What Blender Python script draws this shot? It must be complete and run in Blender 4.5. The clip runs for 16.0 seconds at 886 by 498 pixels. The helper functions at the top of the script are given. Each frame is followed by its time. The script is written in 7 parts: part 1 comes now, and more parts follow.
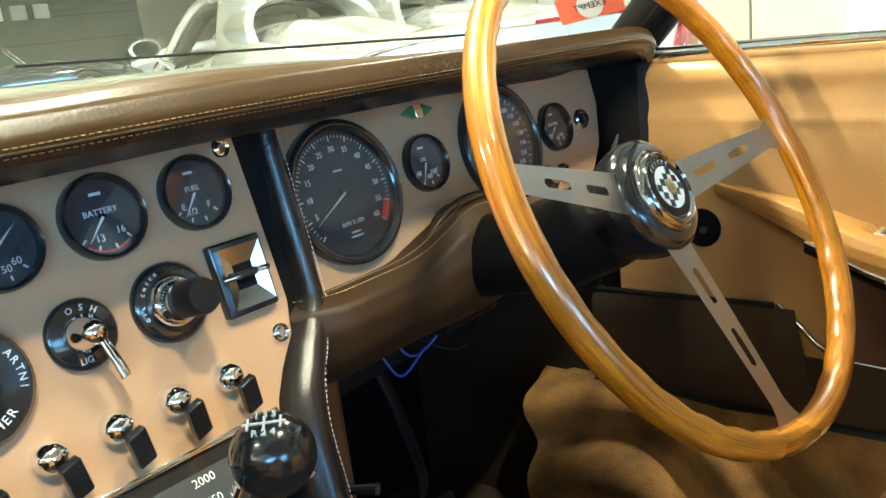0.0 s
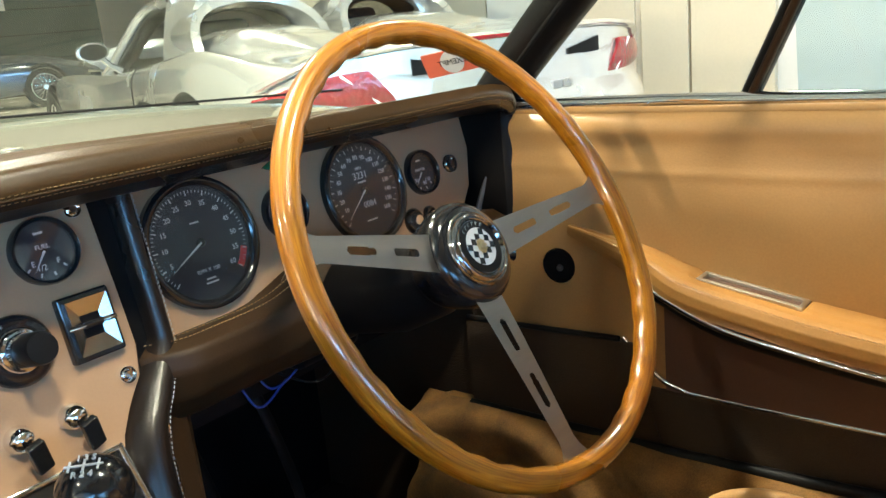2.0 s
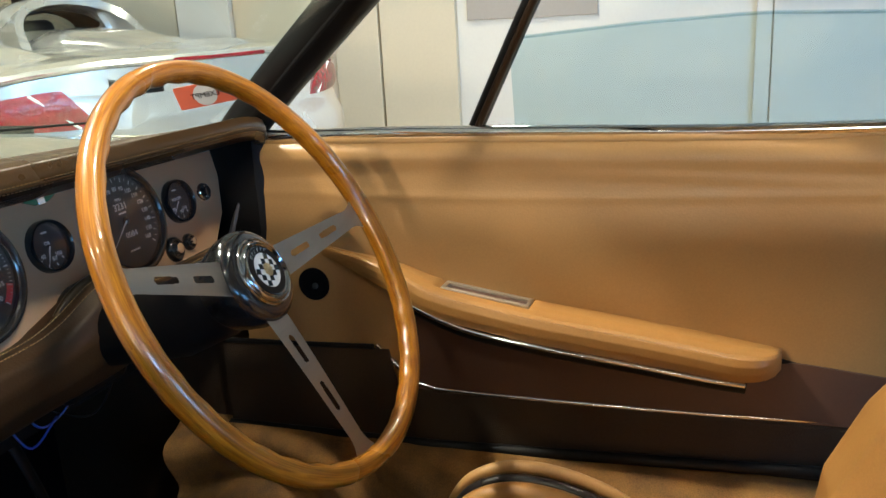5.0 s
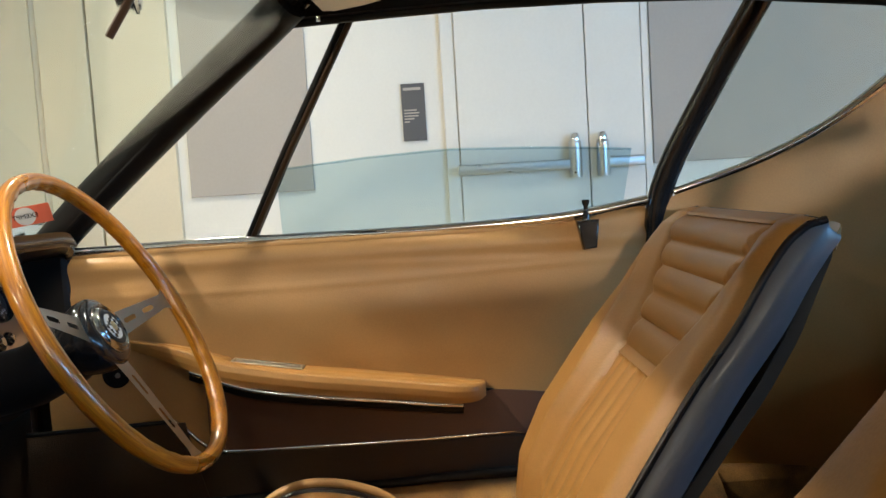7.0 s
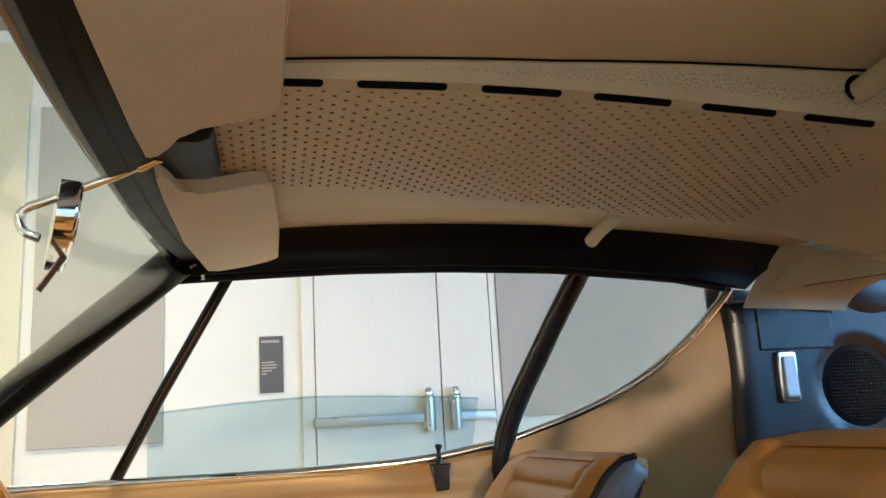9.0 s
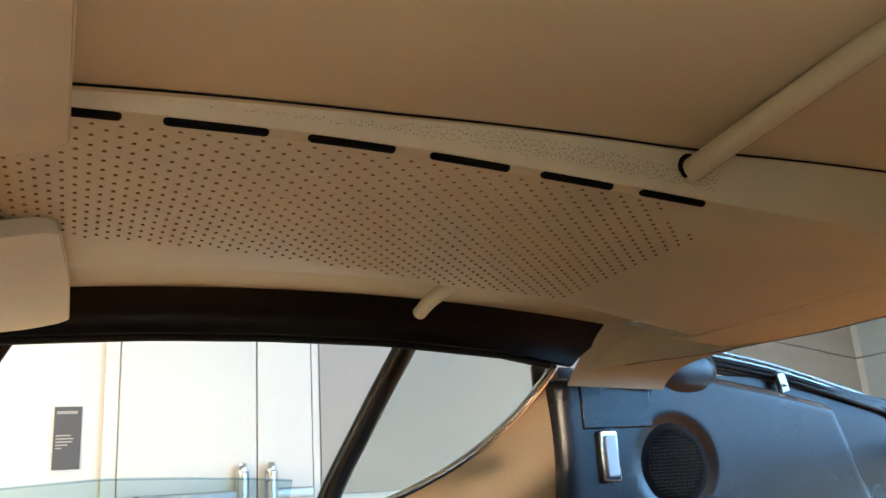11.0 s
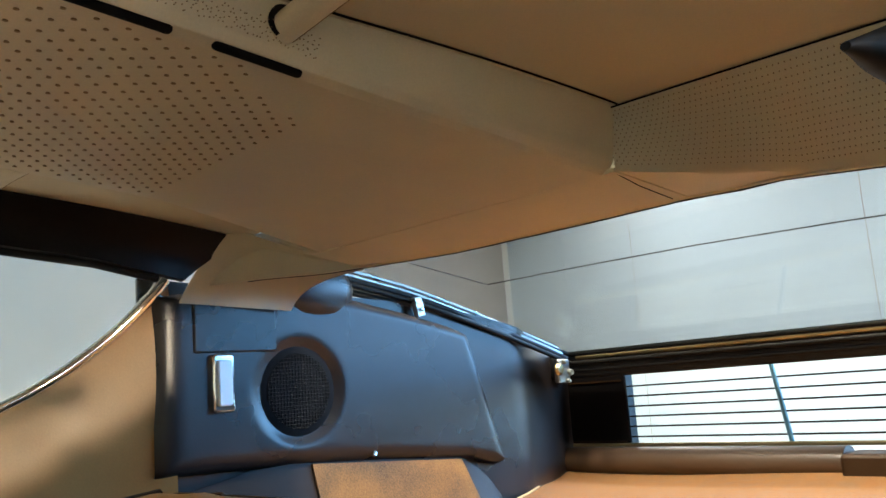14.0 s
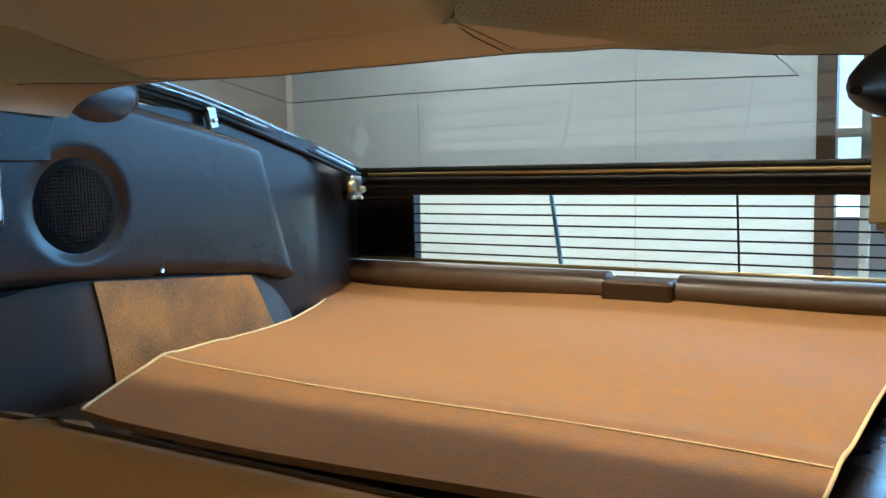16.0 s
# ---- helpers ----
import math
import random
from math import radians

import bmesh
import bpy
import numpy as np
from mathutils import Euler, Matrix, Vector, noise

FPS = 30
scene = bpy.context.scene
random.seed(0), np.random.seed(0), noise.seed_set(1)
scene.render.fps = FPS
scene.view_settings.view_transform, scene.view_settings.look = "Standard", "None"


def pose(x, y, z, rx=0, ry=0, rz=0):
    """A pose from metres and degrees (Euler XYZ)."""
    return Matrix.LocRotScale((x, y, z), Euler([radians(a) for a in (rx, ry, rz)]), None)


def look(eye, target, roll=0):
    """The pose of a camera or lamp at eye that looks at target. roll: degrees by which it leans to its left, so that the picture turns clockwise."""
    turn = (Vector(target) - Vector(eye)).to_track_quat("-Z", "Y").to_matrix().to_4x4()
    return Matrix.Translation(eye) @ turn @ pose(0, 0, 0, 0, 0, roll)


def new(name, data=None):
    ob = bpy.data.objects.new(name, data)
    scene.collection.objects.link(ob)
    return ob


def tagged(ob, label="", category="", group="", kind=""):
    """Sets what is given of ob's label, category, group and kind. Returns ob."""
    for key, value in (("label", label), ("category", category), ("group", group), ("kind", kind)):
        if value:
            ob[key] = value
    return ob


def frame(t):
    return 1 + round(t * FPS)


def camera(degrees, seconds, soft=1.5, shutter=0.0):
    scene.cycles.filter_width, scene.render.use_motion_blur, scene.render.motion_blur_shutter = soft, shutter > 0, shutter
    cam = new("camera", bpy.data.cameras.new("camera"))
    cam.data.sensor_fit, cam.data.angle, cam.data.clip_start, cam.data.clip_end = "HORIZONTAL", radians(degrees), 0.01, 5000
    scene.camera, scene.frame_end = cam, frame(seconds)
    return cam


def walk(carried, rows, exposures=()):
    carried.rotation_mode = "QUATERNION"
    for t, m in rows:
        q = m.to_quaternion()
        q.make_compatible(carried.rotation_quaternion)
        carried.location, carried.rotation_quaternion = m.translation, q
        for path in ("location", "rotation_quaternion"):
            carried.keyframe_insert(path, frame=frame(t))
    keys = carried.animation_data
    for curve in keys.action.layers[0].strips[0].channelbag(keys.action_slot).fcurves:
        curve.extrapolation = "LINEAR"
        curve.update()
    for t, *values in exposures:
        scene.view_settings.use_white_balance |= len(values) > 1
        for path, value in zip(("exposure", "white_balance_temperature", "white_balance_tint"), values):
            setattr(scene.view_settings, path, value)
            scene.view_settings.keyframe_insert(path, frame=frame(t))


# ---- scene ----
cam = camera(55.1, 16.0)
PATH = [
    (0, (-0.1835, 0.1771, 0.8536), (0.5304, 0.8273, 0.5937), -6.92),
    (0.5, (-0.1720, 0.1357, 0.8734), (0.5503, 0.7709, 0.6001), -6.70),
    (1, (-0.1592, 0.1009, 0.8809), (0.5638, 0.7325, 0.6011), -6.58),
    (1.5, (-0.1555, 0.0737, 0.8891), (0.5726, 0.6994, 0.6092), -6.23),
    (2, (-0.1586, 0.0571, 0.9004), (0.5818, 0.6749, 0.6354), -5.75),
    (2.5, (-0.1581, 0.0533, 0.9010), (0.5819, 0.6721, 0.6374), -5.72),
    (3, (-0.1719, 0.0626, 0.9045), (0.5741, 0.6731, 0.6384), -5.40),
    (3.5, (-0.1752, 0.0615, 0.9103), (0.5932, 0.6411, 0.6392), -4.52),
    (4, (-0.1839, 0.0694, 0.9085), (0.6007, 0.6248, 0.6326), -3.93),
    (4.5, (-0.2128, 0.0810, 0.9233), (0.6251, 0.5482, 0.6410), -2.60),
    (5, (-0.2574, 0.0797, 0.9291), (0.6541, 0.3888, 0.6580), -3.13),
    (5.2, (-0.2827, 0.0863, 0.9200), (0.6460, 0.3459, 0.6552), -3.30),
    (7.3, (-0.6559, 0.0854, 0.8542), (0.3414, 0.0272, 0.8086), -3.58),
    (7.5, (-0.6841, 0.0928, 0.8488), (0.3119, 0.0066, 0.8255), -3.68),
    (8, (-0.7377, 0.0911, 0.8424), (0.2499, -0.0434, 0.9232), -3.78),
    (8.2, (-0.7473, 0.0974, 0.8433), (0.2347, -0.0440, 0.9683), -3.74),
    (10.3, (-0.7143, 0.1146, 0.8485), (0.1980, -0.1836, 1.1291), -3.09),
    (10.5, (-0.7030, 0.1094, 0.8522), (0.1979, -0.2215, 1.1330), -3.37),
    (11, (-0.6791, 0.0880, 0.8583), (0.1995, -0.3010, 1.1352), -3.87),
    (11.5, (-0.6604, 0.0637, 0.8610), (0.2014, -0.3695, 1.1248), -4.03),
    (12, (-0.6286, 0.0370, 0.8603), (0.2104, -0.4460, 1.1108), -3.56),
    (12.5, (-0.6133, 0.0074, 0.8656), (0.2002, -0.5220, 1.1067), -3.66),
    (13, (-0.6124, -0.0208, 0.8696), (0.1834, -0.5776, 1.1075), -3.90),
    (13.5, (-0.6039, -0.0533, 0.8662), (0.1544, -0.6703, 1.0770), -4.28),
    (14, (-0.5749, -0.0850, 0.8690), (0.1228, -0.7828, 1.0310), -4.40),
    (14.5, (-0.5472, -0.1014, 0.8826), (0.1011, -0.8551, 0.9908), -4.03),
    (15, (-0.5288, -0.1090, 0.8986), (0.0802, -0.9007, 0.9463), -3.39),
    (15.5, (-0.5128, -0.1005, 0.9137), (0.0370, -0.9354, 0.8863), -2.18),
    (16, (-0.5243, -0.0784, 0.9289), (-0.0183, -0.9356, 0.8333), -1.09),
]
walk(cam, [(t, look(eye, target, roll)) for t, eye, target, roll in PATH], exposures=[(0, 0.76, 6450, -2), (1.5, 0.36, 6400, 3), (3.5, -0.12, 6250, 6), (5, -0.28, 6250, 9), (7.5, -0.42, 6400, 10), (8, -0.34, 6400, 11), (10.5, 0.22, 6750, 12), (11.5, 0.30, 6750, 12), (12.5, 0.46, 6750, 12), (13, 0.67, 6700, 12), (13.5, 0.62, 6550, 11), (14, 0.30, 6350, 10), (14.5, 0.02, 6250, 8), (15, -0.16, 6300, 8), (15.5, -0.2, 6450, 8), (16, -0.2, 6450, 8)])

# ---- light ----
world = bpy.data.worlds.new("world")
scene.world = world
world.use_nodes = True
world.node_tree.nodes["Background"].inputs[0].default_value = (0.75, 0.85, 1.0, 1)
world.node_tree.nodes["Background"].inputs[1].default_value = 0.25
scene.view_settings.exposure = 0.0


def lamp(name, at, to, size, watts, colour, shape="DISK", size_y=None, spread=180):
    data = bpy.data.lights.new(name, "AREA")
    data.shape, data.size, data.energy, data.color, data.spread = shape, size, watts, colour, radians(spread)
    if size_y:
        data.size_y = size_y
    ob = new(name, data)
    ob.matrix_world = look(at, to)
    return ob


WARM, NEUTRAL, COOL = (1.0, 0.92, 0.70), (1.0, 0.98, 0.92), (0.17, 0.50, 1.0)
SPOTS = [(-0.40, -1.05, 3.3), (-6.6, 0.9, 3.3), (-6.6, -2.0, 3.3), (-8.3, -0.4, 3.3), (-2.3, 0.6, 3.3), (0.86, -0.55, 3.3), (1.6, 3.2, 3.3), (3.0, 1.2, 3.3), (-4.3, 4.6, 3.2), (3.6, 6.2, 3.3), (0.4, -4.9, 3.3), (2.6, -4.9, 3.3), (-0.1, -1.95, 3.3), (-6.0, 8.4, 3.2), (0.12, 2.2, 3.3), (6.4, 13.2, 3.3), (10.5, 16.5, 3.3), (9.0, 9.0, 3.3)]
SPOT_WATTS = [72, 30, 20, 30, 20, 37, 49, 50, 240, 60, 66, 84, 34, 145, 160, 105, 180, 120]
for p, watts in zip(SPOTS, SPOT_WATTS):
    lamp("ceiling_lamp", (p[0], p[1], p[2] - 0.03), (p[0], p[1], 0), 0.8 if p[0] < -3 else 0.26, watts, WARM if p[1] > -4 else NEUTRAL, spread=180 if p[0] < -3 else 125)
lamp("daylight_rear", (-4.1, -5.9, 2.15), (-3.6, 0.0, 1.0), 8.2, 900, COOL, "RECTANGLE", 1.8)
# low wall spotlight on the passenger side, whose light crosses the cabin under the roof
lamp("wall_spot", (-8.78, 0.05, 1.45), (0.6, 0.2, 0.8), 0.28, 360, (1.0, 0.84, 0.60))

# ---- materials ----


def nodes_of(m):
    m.use_nodes = True
    t = m.node_tree
    return t, t.nodes["Principled BSDF"]


def mat(name, colour, rough=0.5, metal=0.0, vary=0.15, scale=6.0, fine=160.0, bump=0.15, coat=0.0, spec=0.5, grain="NOISE", stretch=None, sheen=0.0, dist=0.001):
    m = bpy.data.materials.new(name)
    t, b = nodes_of(m)
    L, N = t.links.new, t.nodes.new
    co = N("ShaderNodeTexCoord")
    mp = N("ShaderNodeMapping")
    L(co.outputs["Object"], mp.inputs[0])
    if stretch:
        mp.inputs["Scale"].default_value = stretch
    big, small = N("ShaderNodeTexNoise"), N("ShaderNodeTexNoise")
    big.inputs["Scale"].default_value, big.inputs["Detail"].default_value = scale, 4
    small.inputs["Scale"].default_value, small.inputs["Detail"].default_value = fine, 3
    L(mp.outputs[0], big.inputs["Vector"])
    L(mp.outputs[0], small.inputs["Vector"])
    add = N("ShaderNodeMath")
    add.operation = "MULTIPLY_ADD"
    add.inputs[1].default_value = 0.45
    L(small.outputs[0], add.inputs[0])
    L(big.outputs[0], add.inputs[2])
    ramp = N("ShaderNodeMapRange")
    ramp.inputs[1].default_value, ramp.inputs[2].default_value = 0.42, 1.02
    ramp.inputs[3].default_value, ramp.inputs[4].default_value = 1 - vary, 1 + vary
    L(add.outputs[0], ramp.inputs[0])
    mul = N("ShaderNodeVectorMath")
    mul.operation = "SCALE"
    mul.inputs[0].default_value = colour[:3]
    L(ramp.outputs[0], mul.inputs["Scale"])
    L(mul.outputs[0], b.inputs["Base Color"])
    rr = N("ShaderNodeMapRange")
    rr.inputs[1].default_value, rr.inputs[2].default_value = 0.3, 0.7
    rr.inputs[3].default_value, rr.inputs[4].default_value = max(rough * 0.8, 0.02), min(rough * 1.2, 1.0)
    L(big.outputs[0], rr.inputs[0])
    L(rr.outputs[0], b.inputs["Roughness"])
    b.inputs["Metallic"].default_value = metal
    b.inputs["Specular IOR Level"].default_value = spec
    b.inputs["Coat Weight"].default_value = coat
    b.inputs["Coat Roughness"].default_value = 0.06
    b.inputs["Sheen Weight"].default_value = sheen
    if bump:
        source = small
        if grain == "CELL":
            source = N("ShaderNodeTexVoronoi")
            source.inputs["Scale"].default_value = fine
            L(mp.outputs[0], source.inputs["Vector"])
        bp = N("ShaderNodeBump")
        bp.inputs["Strength"].default_value, bp.inputs["Distance"].default_value = bump, dist
        L(source.outputs[0], bp.inputs["Height"])
        L(bp.outputs[0], b.inputs["Normal"])
    return m


def wood_mat():
    m = mat("varnished_wood", (0.42, 0.17, 0.035), 0.3, vary=0.1, coat=1.0, bump=0.0)
    t, b = nodes_of(m)
    L, N = t.links.new, t.nodes.new
    co = N("ShaderNodeTexCoord")
    wave = N("ShaderNodeTexNoise")
    sep, com = N("ShaderNodeSeparateXYZ"), N("ShaderNodeCombineXYZ")
    L(co.outputs["Object"], sep.inputs[0])
    ang, rad, rsc, zsc, asc = [N("ShaderNodeMath") for _ in range(5)]
    xy = N("ShaderNodeCombineXYZ")
    L(sep.outputs[0], xy.inputs[0])
    L(sep.outputs[1], xy.inputs[1])
    ln = N("ShaderNodeVectorMath")
    ln.operation = "LENGTH"
    L(xy.outputs[0], ln.inputs[0])
    ang.operation = "ARCTAN2"
    L(sep.outputs[1], ang.inputs[0])
    L(sep.outputs[0], ang.inputs[1])
    for node, source, k in ((rsc, ln.outputs["Value"], 420.0), (zsc, sep.outputs[2], 420.0), (asc, ang.outputs[0], 3.0)):
        node.operation = "MULTIPLY"
        L(source, node.inputs[0])
        node.inputs[1].default_value = k
    for k, node in enumerate((rsc, zsc, asc)):
        L(node.outputs[0], com.inputs[k])
    L(com.outputs[0], wave.inputs["Vector"])
    wave.inputs["Scale"].default_value, wave.inputs["Detail"].default_value, wave.inputs["Distortion"].default_value = 1.0, 6, 1.2
    ramp = N("ShaderNodeValToRGB")
    ramp.color_ramp.elements[0].position, ramp.color_ramp.elements[0].color = 0.30, (0.21, 0.058, 0.004, 1)
    ramp.color_ramp.elements[1].position, ramp.color_ramp.elements[1].color = 0.70, (0.52, 0.205, 0.012, 1)
    L(wave.outputs[0], ramp.inputs[0])
    L(ramp.outputs[0], b.inputs["Base Color"])
    b.inputs["Roughness"].default_value = 0.35
    return m


def glass_mat(name, tint, gloss=1.0):
    m = bpy.data.materials.new(name)
    m.use_nodes = True
    t = m.node_tree
    t.nodes.clear()
    L, N = t.links.new, t.nodes.new
    out, mix, tr, gl, lw = N("ShaderNodeOutputMaterial"), N("ShaderNodeMixShader"), N("ShaderNodeBsdfTransparent"), N("ShaderNodeBsdfGlossy"), N("ShaderNodeLayerWeight")
    tr.inputs[0].default_value = (*tint, 1)
    gl.inputs["Roughness"].default_value = 0.02
    gl.inputs[0].default_value = (gloss, gloss, gloss, 1)
    lw.inputs[0].default_value = 0.5
    power, scale = N("ShaderNodeMath"), N("ShaderNodeMath")
    power.operation, power.inputs[1].default_value = "POWER", 5.0
    scale.operation, scale.inputs[1].default_value, scale.inputs[2].default_value = "MULTIPLY_ADD", 0.5, 0.025
    L(lw.outputs["Facing"], power.inputs[0])
    L(power.outputs[0], scale.inputs[0])
    L(scale.outputs[0], mix.inputs[0])
    L(tr.outputs[0], mix.inputs[1])
    L(gl.outputs[0], mix.inputs[2])
    L(mix.outputs[0], out.inputs[0])
    return m


def paint_light(name, colour, strength):
    m = bpy.data.materials.new(name)
    t, b = nodes_of(m)
    b.inputs["Base Color"].default_value = (*colour, 1)
    b.inputs["Emission Color"].default_value = (*colour, 1)
    b.inputs["Emission Strength"].default_value = strength
    return m


TAN = mat("tan_leather", (0.40, 0.215, 0.078), 0.45, vary=0.14, fine=420, grain="CELL", bump=0.12, dist=0.0006)
TAN_SEAT = mat("tan_seat_leather", (0.345, 0.165, 0.045), 0.42, vary=0.16, scale=9, fine=380, grain="CELL", bump=0.14, dist=0.0006)
PANEL = mat("rose_tan_hide", (0.37, 0.215, 0.120), 0.5, vary=0.07, fine=500, bump=0.08, dist=0.0004)
# Chrome with a lowered base tone, for the hub medallion.
DARKCHROME = mat("dark_chrome", (0.40, 0.41, 0.42), 0.12, 1.0, vary=0.1, bump=0.0)
BEZEL = mat("satin_chrome", (0.52, 0.54, 0.56), 0.18, 1.0, vary=0.05, bump=0.0)
RIBM = mat("near_black_rib_leather", (0.013, 0.0085, 0.0065), 0.30, vary=0.2, fine=420, grain="CELL", bump=0.15, dist=0.0006)
BLUEBAR = mat("blue_grey_bar", (0.12, 0.30, 0.44), 0.4, vary=0.1, bump=0.0)
BROWN_ROLL = mat("mid_brown_leather", (0.070, 0.038, 0.020), 0.4, vary=0.15, fine=420, grain="CELL", bump=0.14, dist=0.0006)
BROWN = mat("brown_leather", (0.036, 0.018, 0.0075), 0.46, vary=0.2, fine=420, spec=0.22, grain="CELL", bump=0.15, dist=0.0006)
PADM = mat("brown_pad_leather", (0.044, 0.022, 0.0068), 0.30, vary=0.2, scale=9, fine=420, spec=0.5, grain="CELL", bump=0.18, dist=0.0006)
NAVY = mat("dark_umber_leather", (0.013, 0.0095, 0.0095), 0.28, vary=0.2, scale=5, fine=420, grain="CELL", bump=0.16, dist=0.0005)
LINER = mat("beige_headlining", (0.59, 0.505, 0.35), 0.6, vary=0.1, scale=4, fine=520, bump=0.1, dist=0.0005)
LINER2 = mat("pale_beige_vinyl", (0.60, 0.53, 0.38), 0.55, vary=0.12, scale=7, fine=520, bump=0.1, dist=0.0005)
CARPET = mat("tan_suede_carpet", (0.165, 0.070, 0.0165), 0.95, vary=0.28, scale=42, fine=330, bump=0.6, sheen=0.03, dist=0.0016)
CARPET_WORN = mat("worn_tan_carpet", (0.185, 0.088, 0.028), 0.95, vary=0.8, scale=9, fine=330, bump=0.7, sheen=0.03, dist=0.0016)
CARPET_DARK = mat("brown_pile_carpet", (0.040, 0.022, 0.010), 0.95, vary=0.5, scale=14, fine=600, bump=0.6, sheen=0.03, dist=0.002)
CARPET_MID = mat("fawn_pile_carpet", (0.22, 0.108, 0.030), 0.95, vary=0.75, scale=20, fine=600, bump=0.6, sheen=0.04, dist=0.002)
BINDING = mat("pale_edge_binding", (0.50, 0.35, 0.18), 0.7, vary=0.12, fine=500, bump=0.2)
CHROME = mat("chrome", (0.86, 0.87, 0.88), 0.07, 1.0, vary=0.04, bump=0.0)
BRUSHED = mat("brushed_alloy", (0.60, 0.57, 0.53), 0.34, 1.0, vary=0.08, fine=90, stretch=(1, 40, 1), bump=0.06, dist=0.0004)
BLACK = mat("black_gloss", (0.012, 0.012, 0.013), 0.16, vary=0.2, bump=0.0, coat=0.5)
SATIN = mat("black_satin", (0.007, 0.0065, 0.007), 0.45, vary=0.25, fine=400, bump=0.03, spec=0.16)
RUBBER = mat("black_rubber", (0.007, 0.007, 0.008), 0.6, vary=0.25, fine=300, bump=0.1, spec=0.25)
HOLE = mat("punched_hole_brown", (0.25, 0.18, 0.105), 0.8, vary=0.3, bump=0.0, spec=0.1)
# Near-black for shade in the footwell, slots and gaps; also the speaker's own black.
VOID = mat("black_and_shade", (0.005, 0.005, 0.006), 0.9, vary=0.3, bump=0.1, spec=0.1)
FACE = mat("dial_face", (0.012, 0.014, 0.017), 0.5, vary=0.1, bump=0.0)
WHITE = mat("white_marking", (0.55, 0.56, 0.56), 0.5, vary=0.03, bump=0.0)
REDMARK = mat("red_marking", (0.55, 0.03, 0.03), 0.5, vary=0.05, bump=0.0)
THREAD = mat("pale_stitching", (0.28, 0.18, 0.08), 0.7, vary=0.12, bump=0.0)
THREAD_BLUE = mat("grey_stitching", (0.40, 0.40, 0.40), 0.7, vary=0.12, bump=0.0)
GREEN = mat("green_enamel", (0.01, 0.13, 0.06), 0.2, vary=0.1, bump=0.0, coat=0.6)
RED_LENS = mat("red_lens", (0.27, 0.006, 0.014), 0.12, vary=0.5, scale=30, fine=70, grain="CELL", bump=0.5, coat=0.4, dist=0.004)
BLUEWIRE = mat("blue_cable", (0.02, 0.06, 0.35), 0.4, vary=0.1, bump=0.0)
BRASS = mat("aged_brass", (0.45, 0.36, 0.2), 0.35, 1.0, vary=0.15, bump=0.0)
NAVYSHELL = mat("navy_gloss_shell", (0.007, 0.008, 0.012), 0.5, vary=0.1, bump=0.0)
NAVYBAND = mat("dark_glossy_leather", (0.10, 0.098, 0.11), 0.36, vary=0.12, fine=420, bump=0.1, dist=0.0005, coat=0.3)
WOOD = wood_mat()
GLASS = glass_mat("clear_glass", (0.93, 0.97, 0.96))
GLASS_GREEN = glass_mat("green_tint_glass", (0.80, 0.88, 0.90))
GLASS_GREY = glass_mat("grey_tint_glass", (0.66, 0.68, 0.68), 0.35)
GLASS_DIAL = glass_mat("dial_glass", (0.97, 0.97, 0.97))
PLASTER = mat("white_wall_paint", (0.66, 0.63, 0.57), 0.7, vary=0.05, scale=1.2, fine=60, bump=0.05)
BEIGEWALL = mat("beige_wall_panel", (0.60, 0.52, 0.38), 0.65, vary=0.06, scale=1.0, fine=60, bump=0.05)
GREYWALL = mat("taupe_grey_board", (0.36, 0.32, 0.28), 0.7, vary=0.06, scale=1.5, fine=60, bump=0.05)
BACKWALL = mat("pale_grey_cladding", (0.58, 0.66, 0.72), 0.5, vary=0.05, scale=1.0, fine=40, bump=0.03)
GREENWALL = mat("dark_green_board", (0.030, 0.060, 0.054), 0.6, vary=0.12, scale=1.5, fine=40, bump=0.05)
OUTSIDE = mat("grey_concrete", (0.22, 0.22, 0.21), 0.8, vary=0.2, scale=3, fine=60, bump=0.2)
FLOORM = mat("polished_pale_floor", (0.50, 0.46, 0.40), 0.25, vary=0.1, scale=0.8, fine=20, bump=0.02)
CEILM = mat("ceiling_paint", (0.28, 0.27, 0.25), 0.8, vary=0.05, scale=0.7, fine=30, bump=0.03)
SILVER = mat("silver_car_paint", (0.78, 0.77, 0.745), 0.25, 0.72, vary=0.05, scale=2, fine=900, bump=0.0, coat=1.0)
GOLDPAINT = mat("pale_gold_car_paint", (0.30, 0.295, 0.245), 0.24, 0.4, vary=0.05, scale=2, fine=900, bump=0.0, coat=1.0)
BLUEPAINT = mat("dark_blue_car_paint", (0.03, 0.045, 0.075), 0.2, 0.2, vary=0.08, scale=2, fine=900, bump=0.0, coat=1.0)
WHITEPAINT = mat("white_car_paint", (0.66, 0.70, 0.74), 0.25, vary=0.05, scale=2, fine=900, bump=0.0, coat=1.0)
STEEL = mat("satin_steel", (0.55, 0.55, 0.54), 0.3, 1.0, vary=0.08, fine=80, bump=0.05)
SIGNM = mat("charcoal_sign", (0.06, 0.06, 0.065), 0.5, vary=0.06, bump=0.0)
ORANGE = mat("orange_red_paper", (0.62, 0.12, 0.065), 0.6, vary=0.06, bump=0.0)
LAMPGLOW = paint_light("ceiling_light_diffuser", (1.0, 0.85, 0.65), 6.0)

# ---- geometry helpers ----
V = Vector


